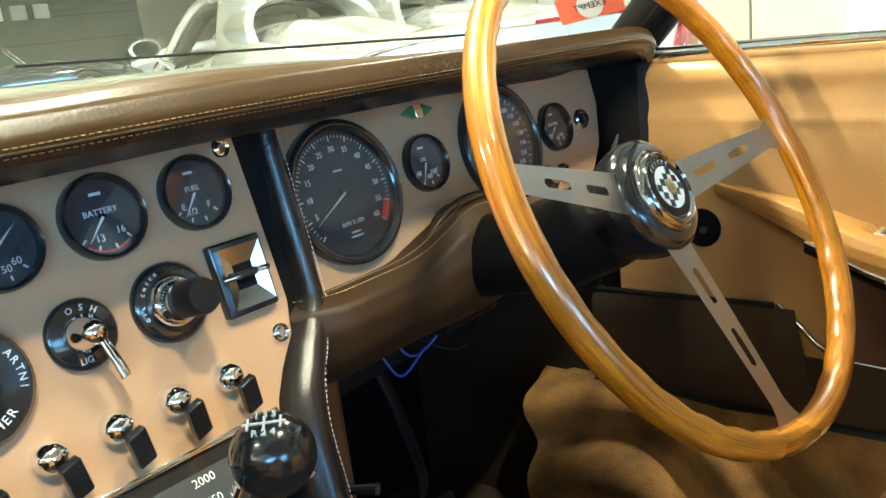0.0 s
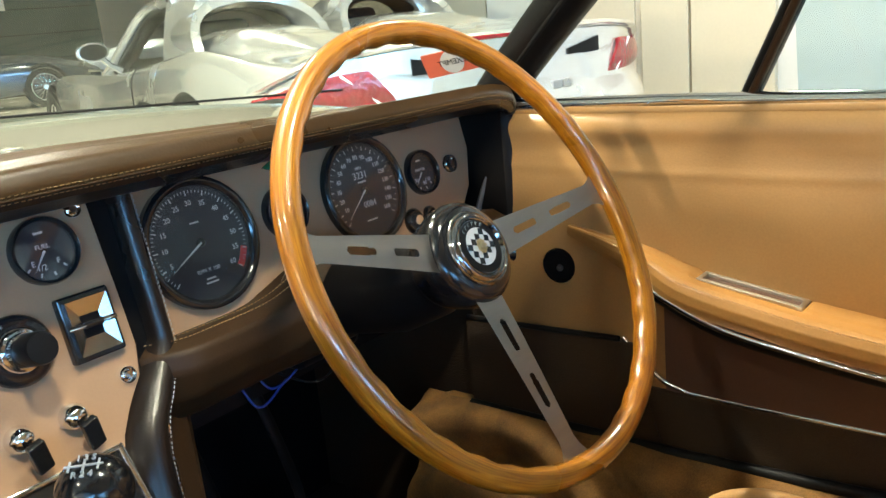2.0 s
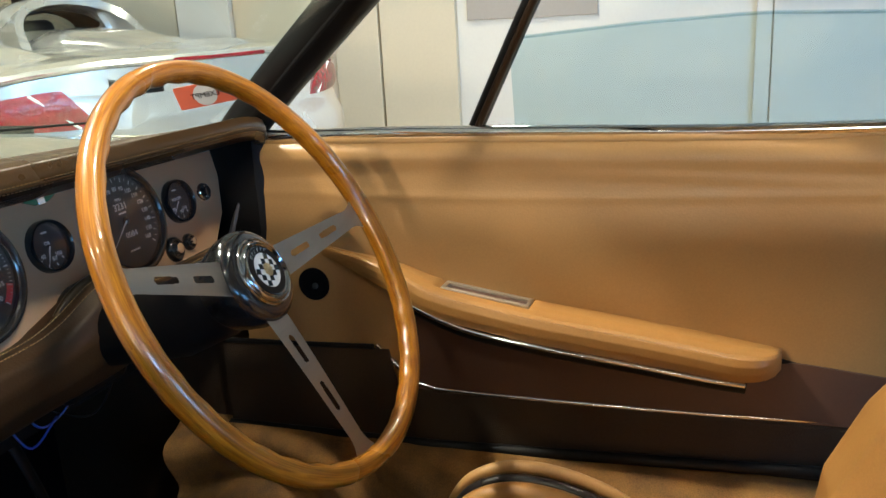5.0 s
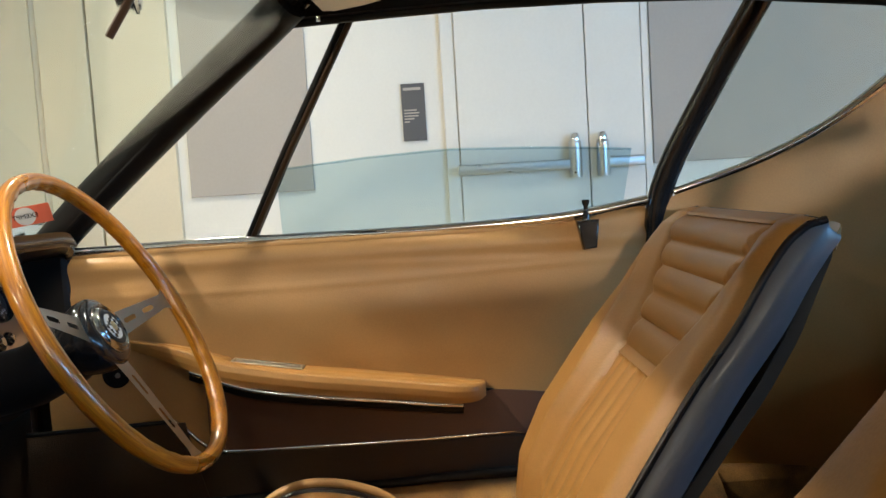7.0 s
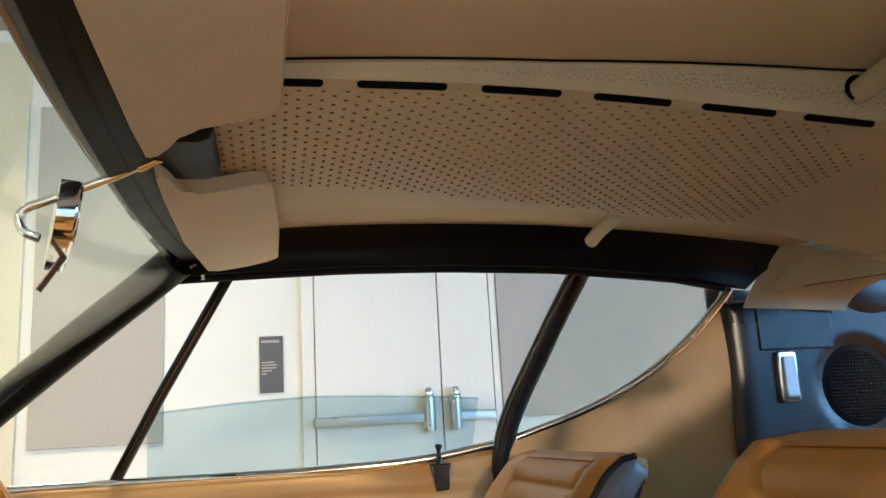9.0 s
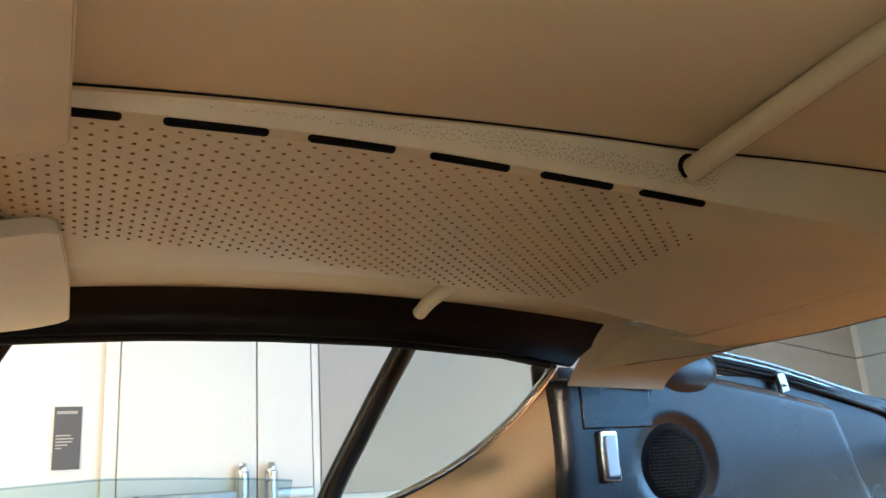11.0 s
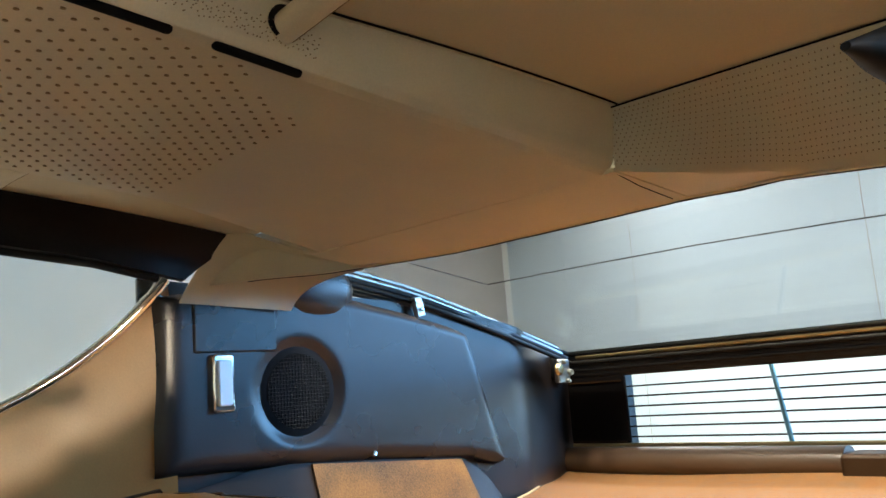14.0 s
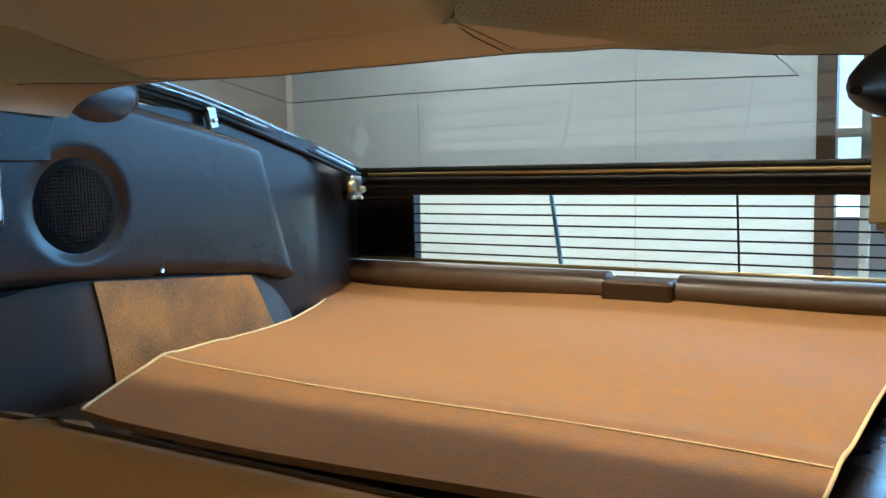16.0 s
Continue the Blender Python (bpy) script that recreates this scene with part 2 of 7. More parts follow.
def part(name, bm, material, parent=None, label="", flat=False):
    if parent is not None:
        bm.transform(Matrix.Translation(-base_of(parent)))
    bmesh.ops.recalc_face_normals(bm, faces=bm.faces)
    for f in bm.faces:
        f.smooth = not flat
    if not flat:
        for e in bm.edges:
            if len(e.link_faces) == 2:
                a, c = sorted(f.calc_area() for f in e.link_faces)
                if e.calc_face_angle(0) > (1.15 if c < 1.6 * a else 0.2 if c > 8 * a else 0.65):
                    e.smooth = False
    me = bpy.data.meshes.new(name)
    bm.to_mesh(me)
    bm.free()
    me.materials.append(material)
    ob = new(name, me)
    if parent is not None:
        ob.parent = parent
    if label:
        ob["label"] = label
    return ob


def base_of(ob):
    p = V((0, 0, 0))
    while ob is not None:
        p += ob.location
        ob = ob.parent
    return p


def thing(name, label, category, at=(0, 0, 0), group="", kind=""):
    ob = new(name)
    ob.location = at
    ob.empty_display_size = 0.05
    return tagged(ob, label, category, group, kind)


def assembly(name, label, at, parent):
    """An Empty that holds the pieces of one part of a thing."""
    ob = new(name)
    ob.parent = parent
    ob.location = V(at) - base_of(parent)
    ob.empty_display_size = 0.05
    ob["label"] = label
    return ob


def solid(name, bm, material, label, category, group="", kind="", flat=False):
    return tagged(part(name, bm, material, None, "", flat), label, category, group, kind)


def B():
    return bmesh.new()


def box(bm, x0, x1, y0, y1, z0, z1, bev=0.0, m=None, seg=2):
    new_bm = bmesh.new()
    bmesh.ops.create_cube(new_bm, size=1)
    new_bm.transform(Matrix.Translation(((x0 + x1) / 2, (y0 + y1) / 2, (z0 + z1) / 2)) @ Matrix.Diagonal((abs(x1 - x0), abs(y1 - y0), abs(z1 - z0), 1)))
    if bev:
        bmesh.ops.bevel(new_bm, geom=new_bm.edges[:], offset=bev, segments=seg, affect="EDGES", profile=0.5)
    return merge(bm, new_bm, m)


def merge(bm, other, m=None):
    if m is not None:
        other.transform(m)
    me = bpy.data.meshes.new("tmp")
    other.to_mesh(me)
    other.free()
    bm.from_mesh(me)
    bpy.data.meshes.remove(me)
    return bm


def smooth_path(pts, n=8, closed=False):
    pts = [V(p) for p in pts]
    k = len(pts)
    out = []
    for i in range(k if closed else k - 1):
        p1, p2 = pts[i], pts[(i + 1) % k]
        p0 = pts[i - 1] if (i or closed) else p1 * 2 - p2
        p3 = pts[(i + 2) % k] if (i + 2 < k or closed) else p2 * 2 - p1
        for j in range(n):
            t = j / n
            out.append(0.5 * (2 * p1 + (p2 - p0) * t + (2 * p0 - 5 * p1 + 4 * p2 - p3) * t * t + (3 * p1 - p0 - 3 * p2 + p3) * t ** 3))
    if not closed:
        out.append(pts[-1])
    return out


def tube(bm, pts, r, seg=10, closed=False, flatten=1.0, up=None, twist=0.0):
    pts = [V(p) for p in pts]
    k = len(pts)
    rs = r if isinstance(r, (list, tuple)) else [r] * k
    rings, ref = [], None
    for i, p in enumerate(pts):
        a = pts[(i - 1) % k] if (i or closed) else p
        c = pts[(i + 1) % k] if (i < k - 1 or closed) else p
        d = (c - a).normalized()
        if up is not None:
            ref = V(up)
        elif ref is None:
            ref = V((0, 0, 1)) if abs(d.z) < 0.9 else V((1, 0, 0))
        s = d.cross(ref)
        if s.length < 1e-6:
            s = d.cross(V((1, 0.1, 0)))
        s.normalize()
        w = s.cross(d).normalized()
        if up is None:
            ref = w
        rings.append([bm.verts.new(p + rs[i] * (math.cos(q) * s + flatten * math.sin(q) * w)) for q in (twist + 2 * math.pi * j / seg for j in range(seg))])
    for i in range(k if closed else k - 1):
        a, c = rings[i], rings[(i + 1) % k]
        for j in range(seg):
            bm.faces.new((a[j], a[(j + 1) % seg], c[(j + 1) % seg], c[j]))
    if not closed:
        bm.faces.new(rings[0][::-1])
        bm.faces.new(rings[-1])
    return bm


def sheet(bm, fn, nu, nv, thick=0.004, wrap=False):
    """A slab over a grid of points fn(u, v), u and v from 0 to 1, thickened along its normals."""
    g = [[V(fn(i / nu, j / nv)) for j in range(nv + 1)] for i in range(nu + 1)]
    nrm = [[None] * (nv + 1) for _ in range(nu + 1)]
    for i in range(nu + 1):
        for j in range(nv + 1):
            du = g[min(i + 1, nu)][j] - g[max(i - 1, 0)][j]
            dv = g[i][min(j + 1, nv)] - g[i][max(j - 1, 0)]
            q = du.cross(dv)
            nrm[i][j] = q.normalized() if q.length > 1e-12 else V((0, 0, 1))
    a = [[bm.verts.new(p) for p in row] for row in g]
    b = [[bm.verts.new(g[i][j] - thick * nrm[i][j]) for j in range(nv + 1)] for i in range(nu + 1)]
    for i in range(nu):
        for j in range(nv):
            bm.faces.new((a[i][j], a[i + 1][j], a[i + 1][j + 1], a[i][j + 1]))
            bm.faces.new((b[i][j], b[i][j + 1], b[i + 1][j + 1], b[i + 1][j]))
    for i in range(nu):
        bm.faces.new((a[i][0], b[i][0], b[i + 1][0], a[i + 1][0]))
        bm.faces.new((a[i][nv], a[i + 1][nv], b[i + 1][nv], b[i][nv]))
    for j in range(nv):
        bm.faces.new((a[0][j], a[0][j + 1], b[0][j + 1], b[0][j]))
        bm.faces.new((a[nu][j], b[nu][j], b[nu][j + 1], a[nu][j + 1]))
    return bm


def lathe(bm, prof, m=None, seg=32):
    """Spins a profile of (radius, height) round local z."""
    nb = bmesh.new()
    rings = []
    for r, h in prof:
        rings.append([nb.verts.new((r * math.cos(q), r * math.sin(q), h)) for q in (2 * math.pi * j / seg for j in range(seg))] if r > 1e-6 else [nb.verts.new((0, 0, h))])
    for a, c in zip(rings, rings[1:]):
        for j in range(seg):
            k = (j + 1) % seg
            if len(a) == 1 and len(c) == 1:
                continue
            if len(a) == 1:
                nb.faces.new((a[0], c[k], c[j]))
            elif len(c) == 1:
                nb.faces.new((a[j], a[k], c[0]))
            else:
                nb.faces.new((a[j], a[k], c[k], c[j]))
    for ring in (rings[0], rings[-1]):
        if len(ring) > 1:
            nb.faces.new(ring)
    return merge(bm, nb, m)


def prism(bm, poly, depth, m=None, bev=0.0, z0=0.0, holes=()):
    """Extrudes a polygon of local (x, y) from z0 to z0 + depth."""
    nb = bmesh.new()
    bot = [nb.verts.new((x, y, z0)) for x, y in poly]
    top = [nb.verts.new((x, y, z0 + depth)) for x, y in poly]
    nb.faces.new(bot[::-1])
    f = nb.faces.new(top)
    k = len(poly)
    for i in range(k):
        nb.faces.new((bot[i], bot[(i + 1) % k], top[(i + 1) % k], top[i]))
    if bev:
        bmesh.ops.bevel(nb, geom=list(f.edges), offset=bev, segments=2, affect="EDGES", profile=0.5)
    return merge(bm, nb, m)


def rounded(x0, x1, y0, y1, r, n=4):
    out = []
    for cx, cy, a in ((x1 - r, y1 - r, 0), (x0 + r, y1 - r, 90), (x0 + r, y0 + r, 180), (x1 - r, y0 + r, 270)):
        for i in range(n + 1):
            q = radians(a + 90 * i / n)
            out.append((cx + r * math.cos(q), cy + r * math.sin(q)))
    return out


def soften(poly, r=0.012, n=4):
    """Rounds the corners of a polygon."""
    out, k = [], len(poly)
    for i in range(k):
        p, a, c = V((*poly[i], 0)), V((*poly[i - 1], 0)), V((*poly[(i + 1) % k], 0))
        s0 = p + (a - p).normalized() * min(r, (a - p).length * 0.45)
        s1 = p + (c - p).normalized() * min(r, (c - p).length * 0.45)
        for j in range(n + 1):
            t = j / n
            q = s0 * (1 - t) ** 2 + p * 2 * t * (1 - t) + s1 * t * t
            out.append((q.x, q.y))
    return out


def text(bm, words, size, m, depth=0.0002, align="CENTER"):
    cu = bpy.data.curves.new("words", "FONT")
    cu.body, cu.size, cu.extrude, cu.align_x, cu.align_y, cu.resolution_u = words, size, depth, align, "CENTER", 2
    ob = bpy.data.objects.new("words", cu)
    me = bpy.data.meshes.new_from_object(ob)
    nb = bmesh.new()
    nb.from_mesh(me)
    bpy.data.objects.remove(ob)
    bpy.data.meshes.remove(me)
    bpy.data.curves.remove(cu)
    return merge(bm, nb, m)


def stitches(bm, pts, length=0.003, gap=0.002, r=0.0005, lift=None):
    """A row of thread stitches along a path."""
    pts = [V(p) for p in pts]
    left, on, acc = length, True, []
    for a, c in zip(pts, pts[1:]):
        d = (c - a).length
        pos = 0.0
        while d - pos > 1e-9:
            step = min(left, d - pos)
            if on:
                p, q = a.lerp(c, pos / d), a.lerp(c, (pos + step) / d)
                acc.append((p, q))
            pos += step
            left -= step
            if left <= 1e-9:
                on = not on
                left = length if on else gap
    for p, q in acc:
        if (q - p).length > 0.001:
            tube(bm, [p, q], r, 4)
    return bm


def turn_to(origin, z_axis, x_hint=(1, 0, 0)):
    z = V(z_axis).normalized()
    x = V(x_hint)
    if (x - x.dot(z) * z).length < 1e-3:
        x = V((0, 1, 0))
    x = (x - x.dot(z) * z).normalized()
    y = z.cross(x)
    return Matrix(((x.x, y.x, z.x, origin[0]), (x.y, y.y, z.y, origin[1]), (x.z, y.z, z.z, origin[2]), (0, 0, 0, 1)))


SLOPE = 0.24
STRETCH = math.sqrt(1 + SLOPE ** 2)


def on_panel(d, x, z, lift=0.0):
    """A frame on the leaning dash panel y = d + SLOPE * z: local x across, y up the panel, z towards the seats."""
    m = turn_to((x, d + SLOPE * z, z), (0, -1, SLOPE))
    return m @ Matrix.Translation((0, 0, lift))

# ---- the showroom ----
solid("floor", box(box(box(B(), -9.0, 4.65, -6.0, 9.0, -0.1, 0.0), 2.0, 4.65, 9.0, 21.2, -0.1, 0.0), 4.65, 18.0, 5.3, 21.2, -0.1, 0.0), FLOORM, "polished pale showroom floor", "floor", kind="structure", flat=True)
# Unseen ceiling, kept dark so less light bounces into the cabin.
solid("ceiling", box(box(box(B(), -9.0, 4.65, -6.0, 9.0, 3.4, 3.5), 2.0, 4.65, 9.0, 21.2, 3.4, 3.5), 4.65, 18.0, 5.3, 21.2, 3.4, 3.5), CEILM, "plain showroom ceiling, darkened to bounce less light", "ceiling", kind="structure", flat=True)
wall_east = solid("wall_east", box(B(), 4.5, 4.65, -6.0, 5.3, 0.0, 3.4), PLASTER, "unseen white wall that bounces light into the cabin with panels and exit doors", "wall", kind="structure", flat=True)
solid("wall_south", box(box(box(B(), 0.19, 4.5, -6.15, -6.0, 0.0, 3.4), -8.3, 0.19, -6.15, -6.0, 3.05, 3.4), -9.0, -8.3, -6.15, -6.0, 0.0, 3.4), BACKWALL, "pale grey clad rear wall with fine joints", "wall", kind="structure", flat=True)
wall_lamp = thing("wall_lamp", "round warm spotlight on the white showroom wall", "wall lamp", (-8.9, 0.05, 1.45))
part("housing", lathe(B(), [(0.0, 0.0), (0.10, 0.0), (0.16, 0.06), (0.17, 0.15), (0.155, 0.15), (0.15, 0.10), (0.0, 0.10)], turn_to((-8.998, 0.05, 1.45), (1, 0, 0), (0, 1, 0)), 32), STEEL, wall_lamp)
glazing = thing("window_1", "tall glazed showroom front with steel mullions", "window", (-2.9, -6.05, 0), kind="structure")
for x in (-8.27, -6.8, -5.4, -3.97, -2.5, -1.2, -0.10):
    part("mullion", box(B(), x - 0.03, x + 0.03, -6.12, -6.02, 0.0, 3.05, 0.004), STEEL, glazing)
for z in (0.04, 1.1, 3.0):
    part("transom", box(B(), -8.3, 0.07, -6.11, -6.03, z - 0.03, z + 0.03, 0.004), STEEL, glazing)
part("jamb", box(B(), 0.072, 0.188, -6.13, -5.985, 0.0, 3.05, 0.004), BROWN_ROLL, glazing, "brown timber jamb")
# Ground added outside to darken the side trim's lower reflections.
solid("pavement", box(B(), -16.0, 4.0, -8.1, -6.15, -0.1, -0.01), OUTSIDE, "grey concrete ground outside, added to darken low reflections", "pavement", kind="structure", flat=True)
solid("backdrop", box(B(), -16.0, 4.0, -8.1, -8.0, 0.45, 5.0), paint_light("overcast_daylight", (0.55, 0.80, 1.0), 4.0), "plain bright daylight outside the glazing", "backdrop", kind="structure")
solid("wall_north", box(B(), -9.0, 2.0, 9.0, 9.15, 0.0, 3.4), BEIGEWALL, "beige wall beside the far bay", "wall", kind="structure", flat=True)
solid("wall_bay_west", box(B(), 1.85, 2.0, 9.15, 21.2, 0.0, 3.4), BEIGEWALL, "beige side wall of the far bay", "wall", kind="structure", flat=True)
solid("wall_bay_north", box(B(), 1.85, 18.0, 21.2, 21.35, 0.0, 3.4), GREYWALL, "taupe end wall of the far bay", "wall", kind="structure", flat=True)
solid("wall_bay_east", box(B(), 18.0, 18.15, 5.15, 21.35, 0.0, 3.4), PLASTER, "white side wall of the far bay", "wall", kind="structure", flat=True)
solid("wall_bay_south", box(B(), 4.65, 18.0, 5.15, 5.3, 0.0, 3.4), PLASTER, "white return wall of the far bay", "wall", kind="structure", flat=True)
# Unseen wall, left white as a reflector towards the passenger window.
solid("wall_west", box(B(), -9.15, -9.0, -6.0, 9.0, 0.0, 3.4), PLASTER, "unseen white wall that bounces light into the cabin", "wall", kind="structure", flat=True)


def board(name, y0, y1, z0, z1, material, thick=0.02):
    b = part(name, box(B(), 4.5 - thick, 4.498, y0, y1, z0, z1, 0.003), material, wall_east)
    return b


board("panel", 3.36, 5.28, 0.0, 3.3, BEIGEWALL, 0.03)
board("pilaster", 2.97, 3.34, 0.0, 3.38, PLASTER, 0.05)
board("panel", 2.33, 2.95, 0.0, 3.3, GREYWALL, 0.025).data.materials[0] = BEIGEWALL
board("dark_panel", 2.352, 2.44, 0.40, 0.735, SATIN, 0.035)
board("panel", 2.0, 2.28, 0.0, 3.3, BEIGEWALL, 0.05)
board("panel", 1.53, 1.985, 0.0, 3.3, BEIGEWALL, 0.05)
board("display_board", 0.74, 1.47, 0.862, 2.9, GREYWALL, 0.02)
board("display_board", -5.9, -1.30, 0.90, 3.0, GREYWALL, 0.02)
board("frame", -1.285, -1.245, 0.0, 3.2, PLASTER, 0.04)
board("frame", -0.135, -0.058, 0.0, 3.2, PLASTER, 0.03)


def exit_door(y0, y1, bar0, bar1, handle_y):
    d = thing("door_1", "white flush exit door with a push bar", "door", (4.47, (y0 + y1) / 2, 0), kind="structure")
    part("leaf", box(B(), 4.46, 4.496, y0, y1, 0.01, 3.0, 0.004), PLASTER, d)
    part("push_bar", box(B(), 4.40, 4.43, bar0, bar1, 0.895, 0.955, 0.008), STEEL, d, "satin steel push bar")
    h = lathe(B(), [(0.0, 0.0), (0.035, 0.0), (0.038, 0.02), (0.038, 0.20), (0.033, 0.215), (0.0, 0.215)], Matrix.Translation((4.415, handle_y, 0.845)), 20)
    part("latch_case", h, STEEL, d, "rounded steel latch case")
    k = lathe(B(), [(0.0, 0.0), (0.03, 0.0), (0.03, 0.02), (0.022, 0.04), (0.0, 0.045)], Matrix.Translation((4.415, handle_y, 1.062)), 16)
    part("cap", k, CHROME, d)
    return d


exit_door(-0.905, -0.14, -0.80, -0.12, -0.815)
exit_door(-1.24, -0.912, -1.23, -1.0, -0.98)

sign = thing("wall_sign", "charcoal wall sign with small pale lettering", "sign", (4.49, 0.12, 1.12))
part("plate", box(B(), 4.488, 4.498, 0.051, 0.19, 1.119, 1.456, 0.001), SIGNM, sign)
lines = B()
for z, w, h in ((1.425, 0.105, 0.016), (1.30, 0.075, 0.008), (1.283, 0.09, 0.008), (1.266, 0.085, 0.008), (1.249, 0.06, 0.008), (1.232, 0.03, 0.008)):
    box(lines, 4.4862, 4.489, 0.178 - w, 0.178, z - h / 2, z + h / 2)
tagged(part("lettering", lines, GREYWALL, sign, "rows of pale lettering too small to read"), kind="stuff")

# green board with pale letter shapes on the far wall
greenboard = solid("wall_bay_board", box(B(), 2.4, 12.2, 21.12, 21.18, 0.2, 3.3, 0.004), GREENWALL, "dark green timber board on the far wall", "wall panel", kind="structure", flat=True)
for x0 in (8.35, 8.92, 9.46):
    part("pale_bar", box(B(), x0, x0 + 0.38, 21.09, 21.12, 1.98, 2.31, 0.02), WHITE, greenboard, "pale raised plain shape")
for z in (0.8, 1.4, 2.0, 2.6):
    part("plank_joint", box(B(), 2.42, 12.18, 21.112, 21.121, z - 0.008, z + 0.008), SATIN, greenboard)

for x in (1.37, 3.18):
    solid("trim", box(B(), x - 0.002, x + 0.002, -6.002, -5.998, 0, 3.4), GREYWALL, "fine joint in the cladding", "joint", kind="structure")

for p in SPOTS:
    l = thing("ceiling_light", "round recessed warm ceiling light", "ceiling light", (p[0], p[1], 3.4), group="showroom ceiling lights")
    part("trim_ring", lathe(B(), [(0.10, -0.02), (0.13, -0.02), (0.13, 0.0), (0.10, 0.0)], Matrix.Translation((p[0], p[1], 3.399)), 24), STEEL, l)
    part("diffuser", lathe(B(), [(0.0, -0.004), (0.098, -0.004), (0.098, 0.0), (0.0, 0.0)], Matrix.Translation((p[0], p[1], 3.398)), 24), LAMPGLOW, l)

# ---- the car's shell ----


def z_rail(y):
    return 1.162 - 0.12 * (y + 0.12) ** 2


def z_liner(x, y):
    front = max(0.0, (y - 0.10) / 0.17)
    return z_rail(y) + interp(-y, [(0.12, -0.029), (0.37, -0.021), (0.75, 0.006)]) * (1 - (x / 0.53) ** 2) - 0.035 * front ** 2


def curve(t, pts):
    """Like interp, but smooth through the given points."""
    if t <= pts[0][0]:
        return pts[0][1]
    k = len(pts)
    for i in range(k - 1):
        (a, p), (c, q) = pts[i], pts[i + 1]
        if t <= c:
            h = c - a
            m0 = (q - pts[i - 1][1]) / (c - pts[i - 1][0]) if i else (q - p) / h
            m1 = (pts[i + 2][1] - p) / (pts[i + 2][0] - a) if i + 2 < k else (q - p) / h
            u = (t - a) / h
            return (2 * u ** 3 - 3 * u * u + 1) * p + (u ** 3 - 2 * u * u + u) * h * m0 + (3 * u * u - 2 * u ** 3) * q + (u ** 3 - u * u) * h * m1
    return pts[-1][1]


def interp(t, pts):
    if t <= pts[0][0]:
        return pts[0][1]
    for (a, p), (c, q) in zip(pts, pts[1:]):
        if t <= c:
            k = (t - a) / (c - a)
            return p + (q - p) * k
    return pts[-1][1]


def roof_back(x):
    return interp(abs(x), [(0.0, -0.885), (0.2, -0.88), (0.32, -0.845), (0.41, -0.815), (0.47, -0.76), (0.56, -0.72)])


def roof_low(x):
    """Height of the roof's rear edge."""
    return interp(-x, [(0.14, 1.046), (0.25, 1.040), (0.33, 1.028), (0.43, 1.012), (0.50, 1.000), (0.57, 0.99)])


car = thing("car", "pale gold coupe with black pillars and chrome trim", "car", (0, 0, 0.15))
solid("car_roof_lining", sheet(B(), lambda u, v: (-0.535 + 1.07 * u, 0.246 - 1.006 * v, z_liner(-0.535 + 1.07 * u, 0.246 - 1.006 * v)), 24, 30, 0.004), LINER, "beige vinyl headlining stretched over the cabin", "headlining", kind="structure")
part("roof_skin", sheet(B(), lambda u, v: (-0.60 + 1.2 * u, 0.265 - 1.165 * v, 0.03 + z_liner(-0.53 + 1.06 * u, 0.30 - 1.05 * v)), 20, 20, 0.004), GOLDPAINT, car)

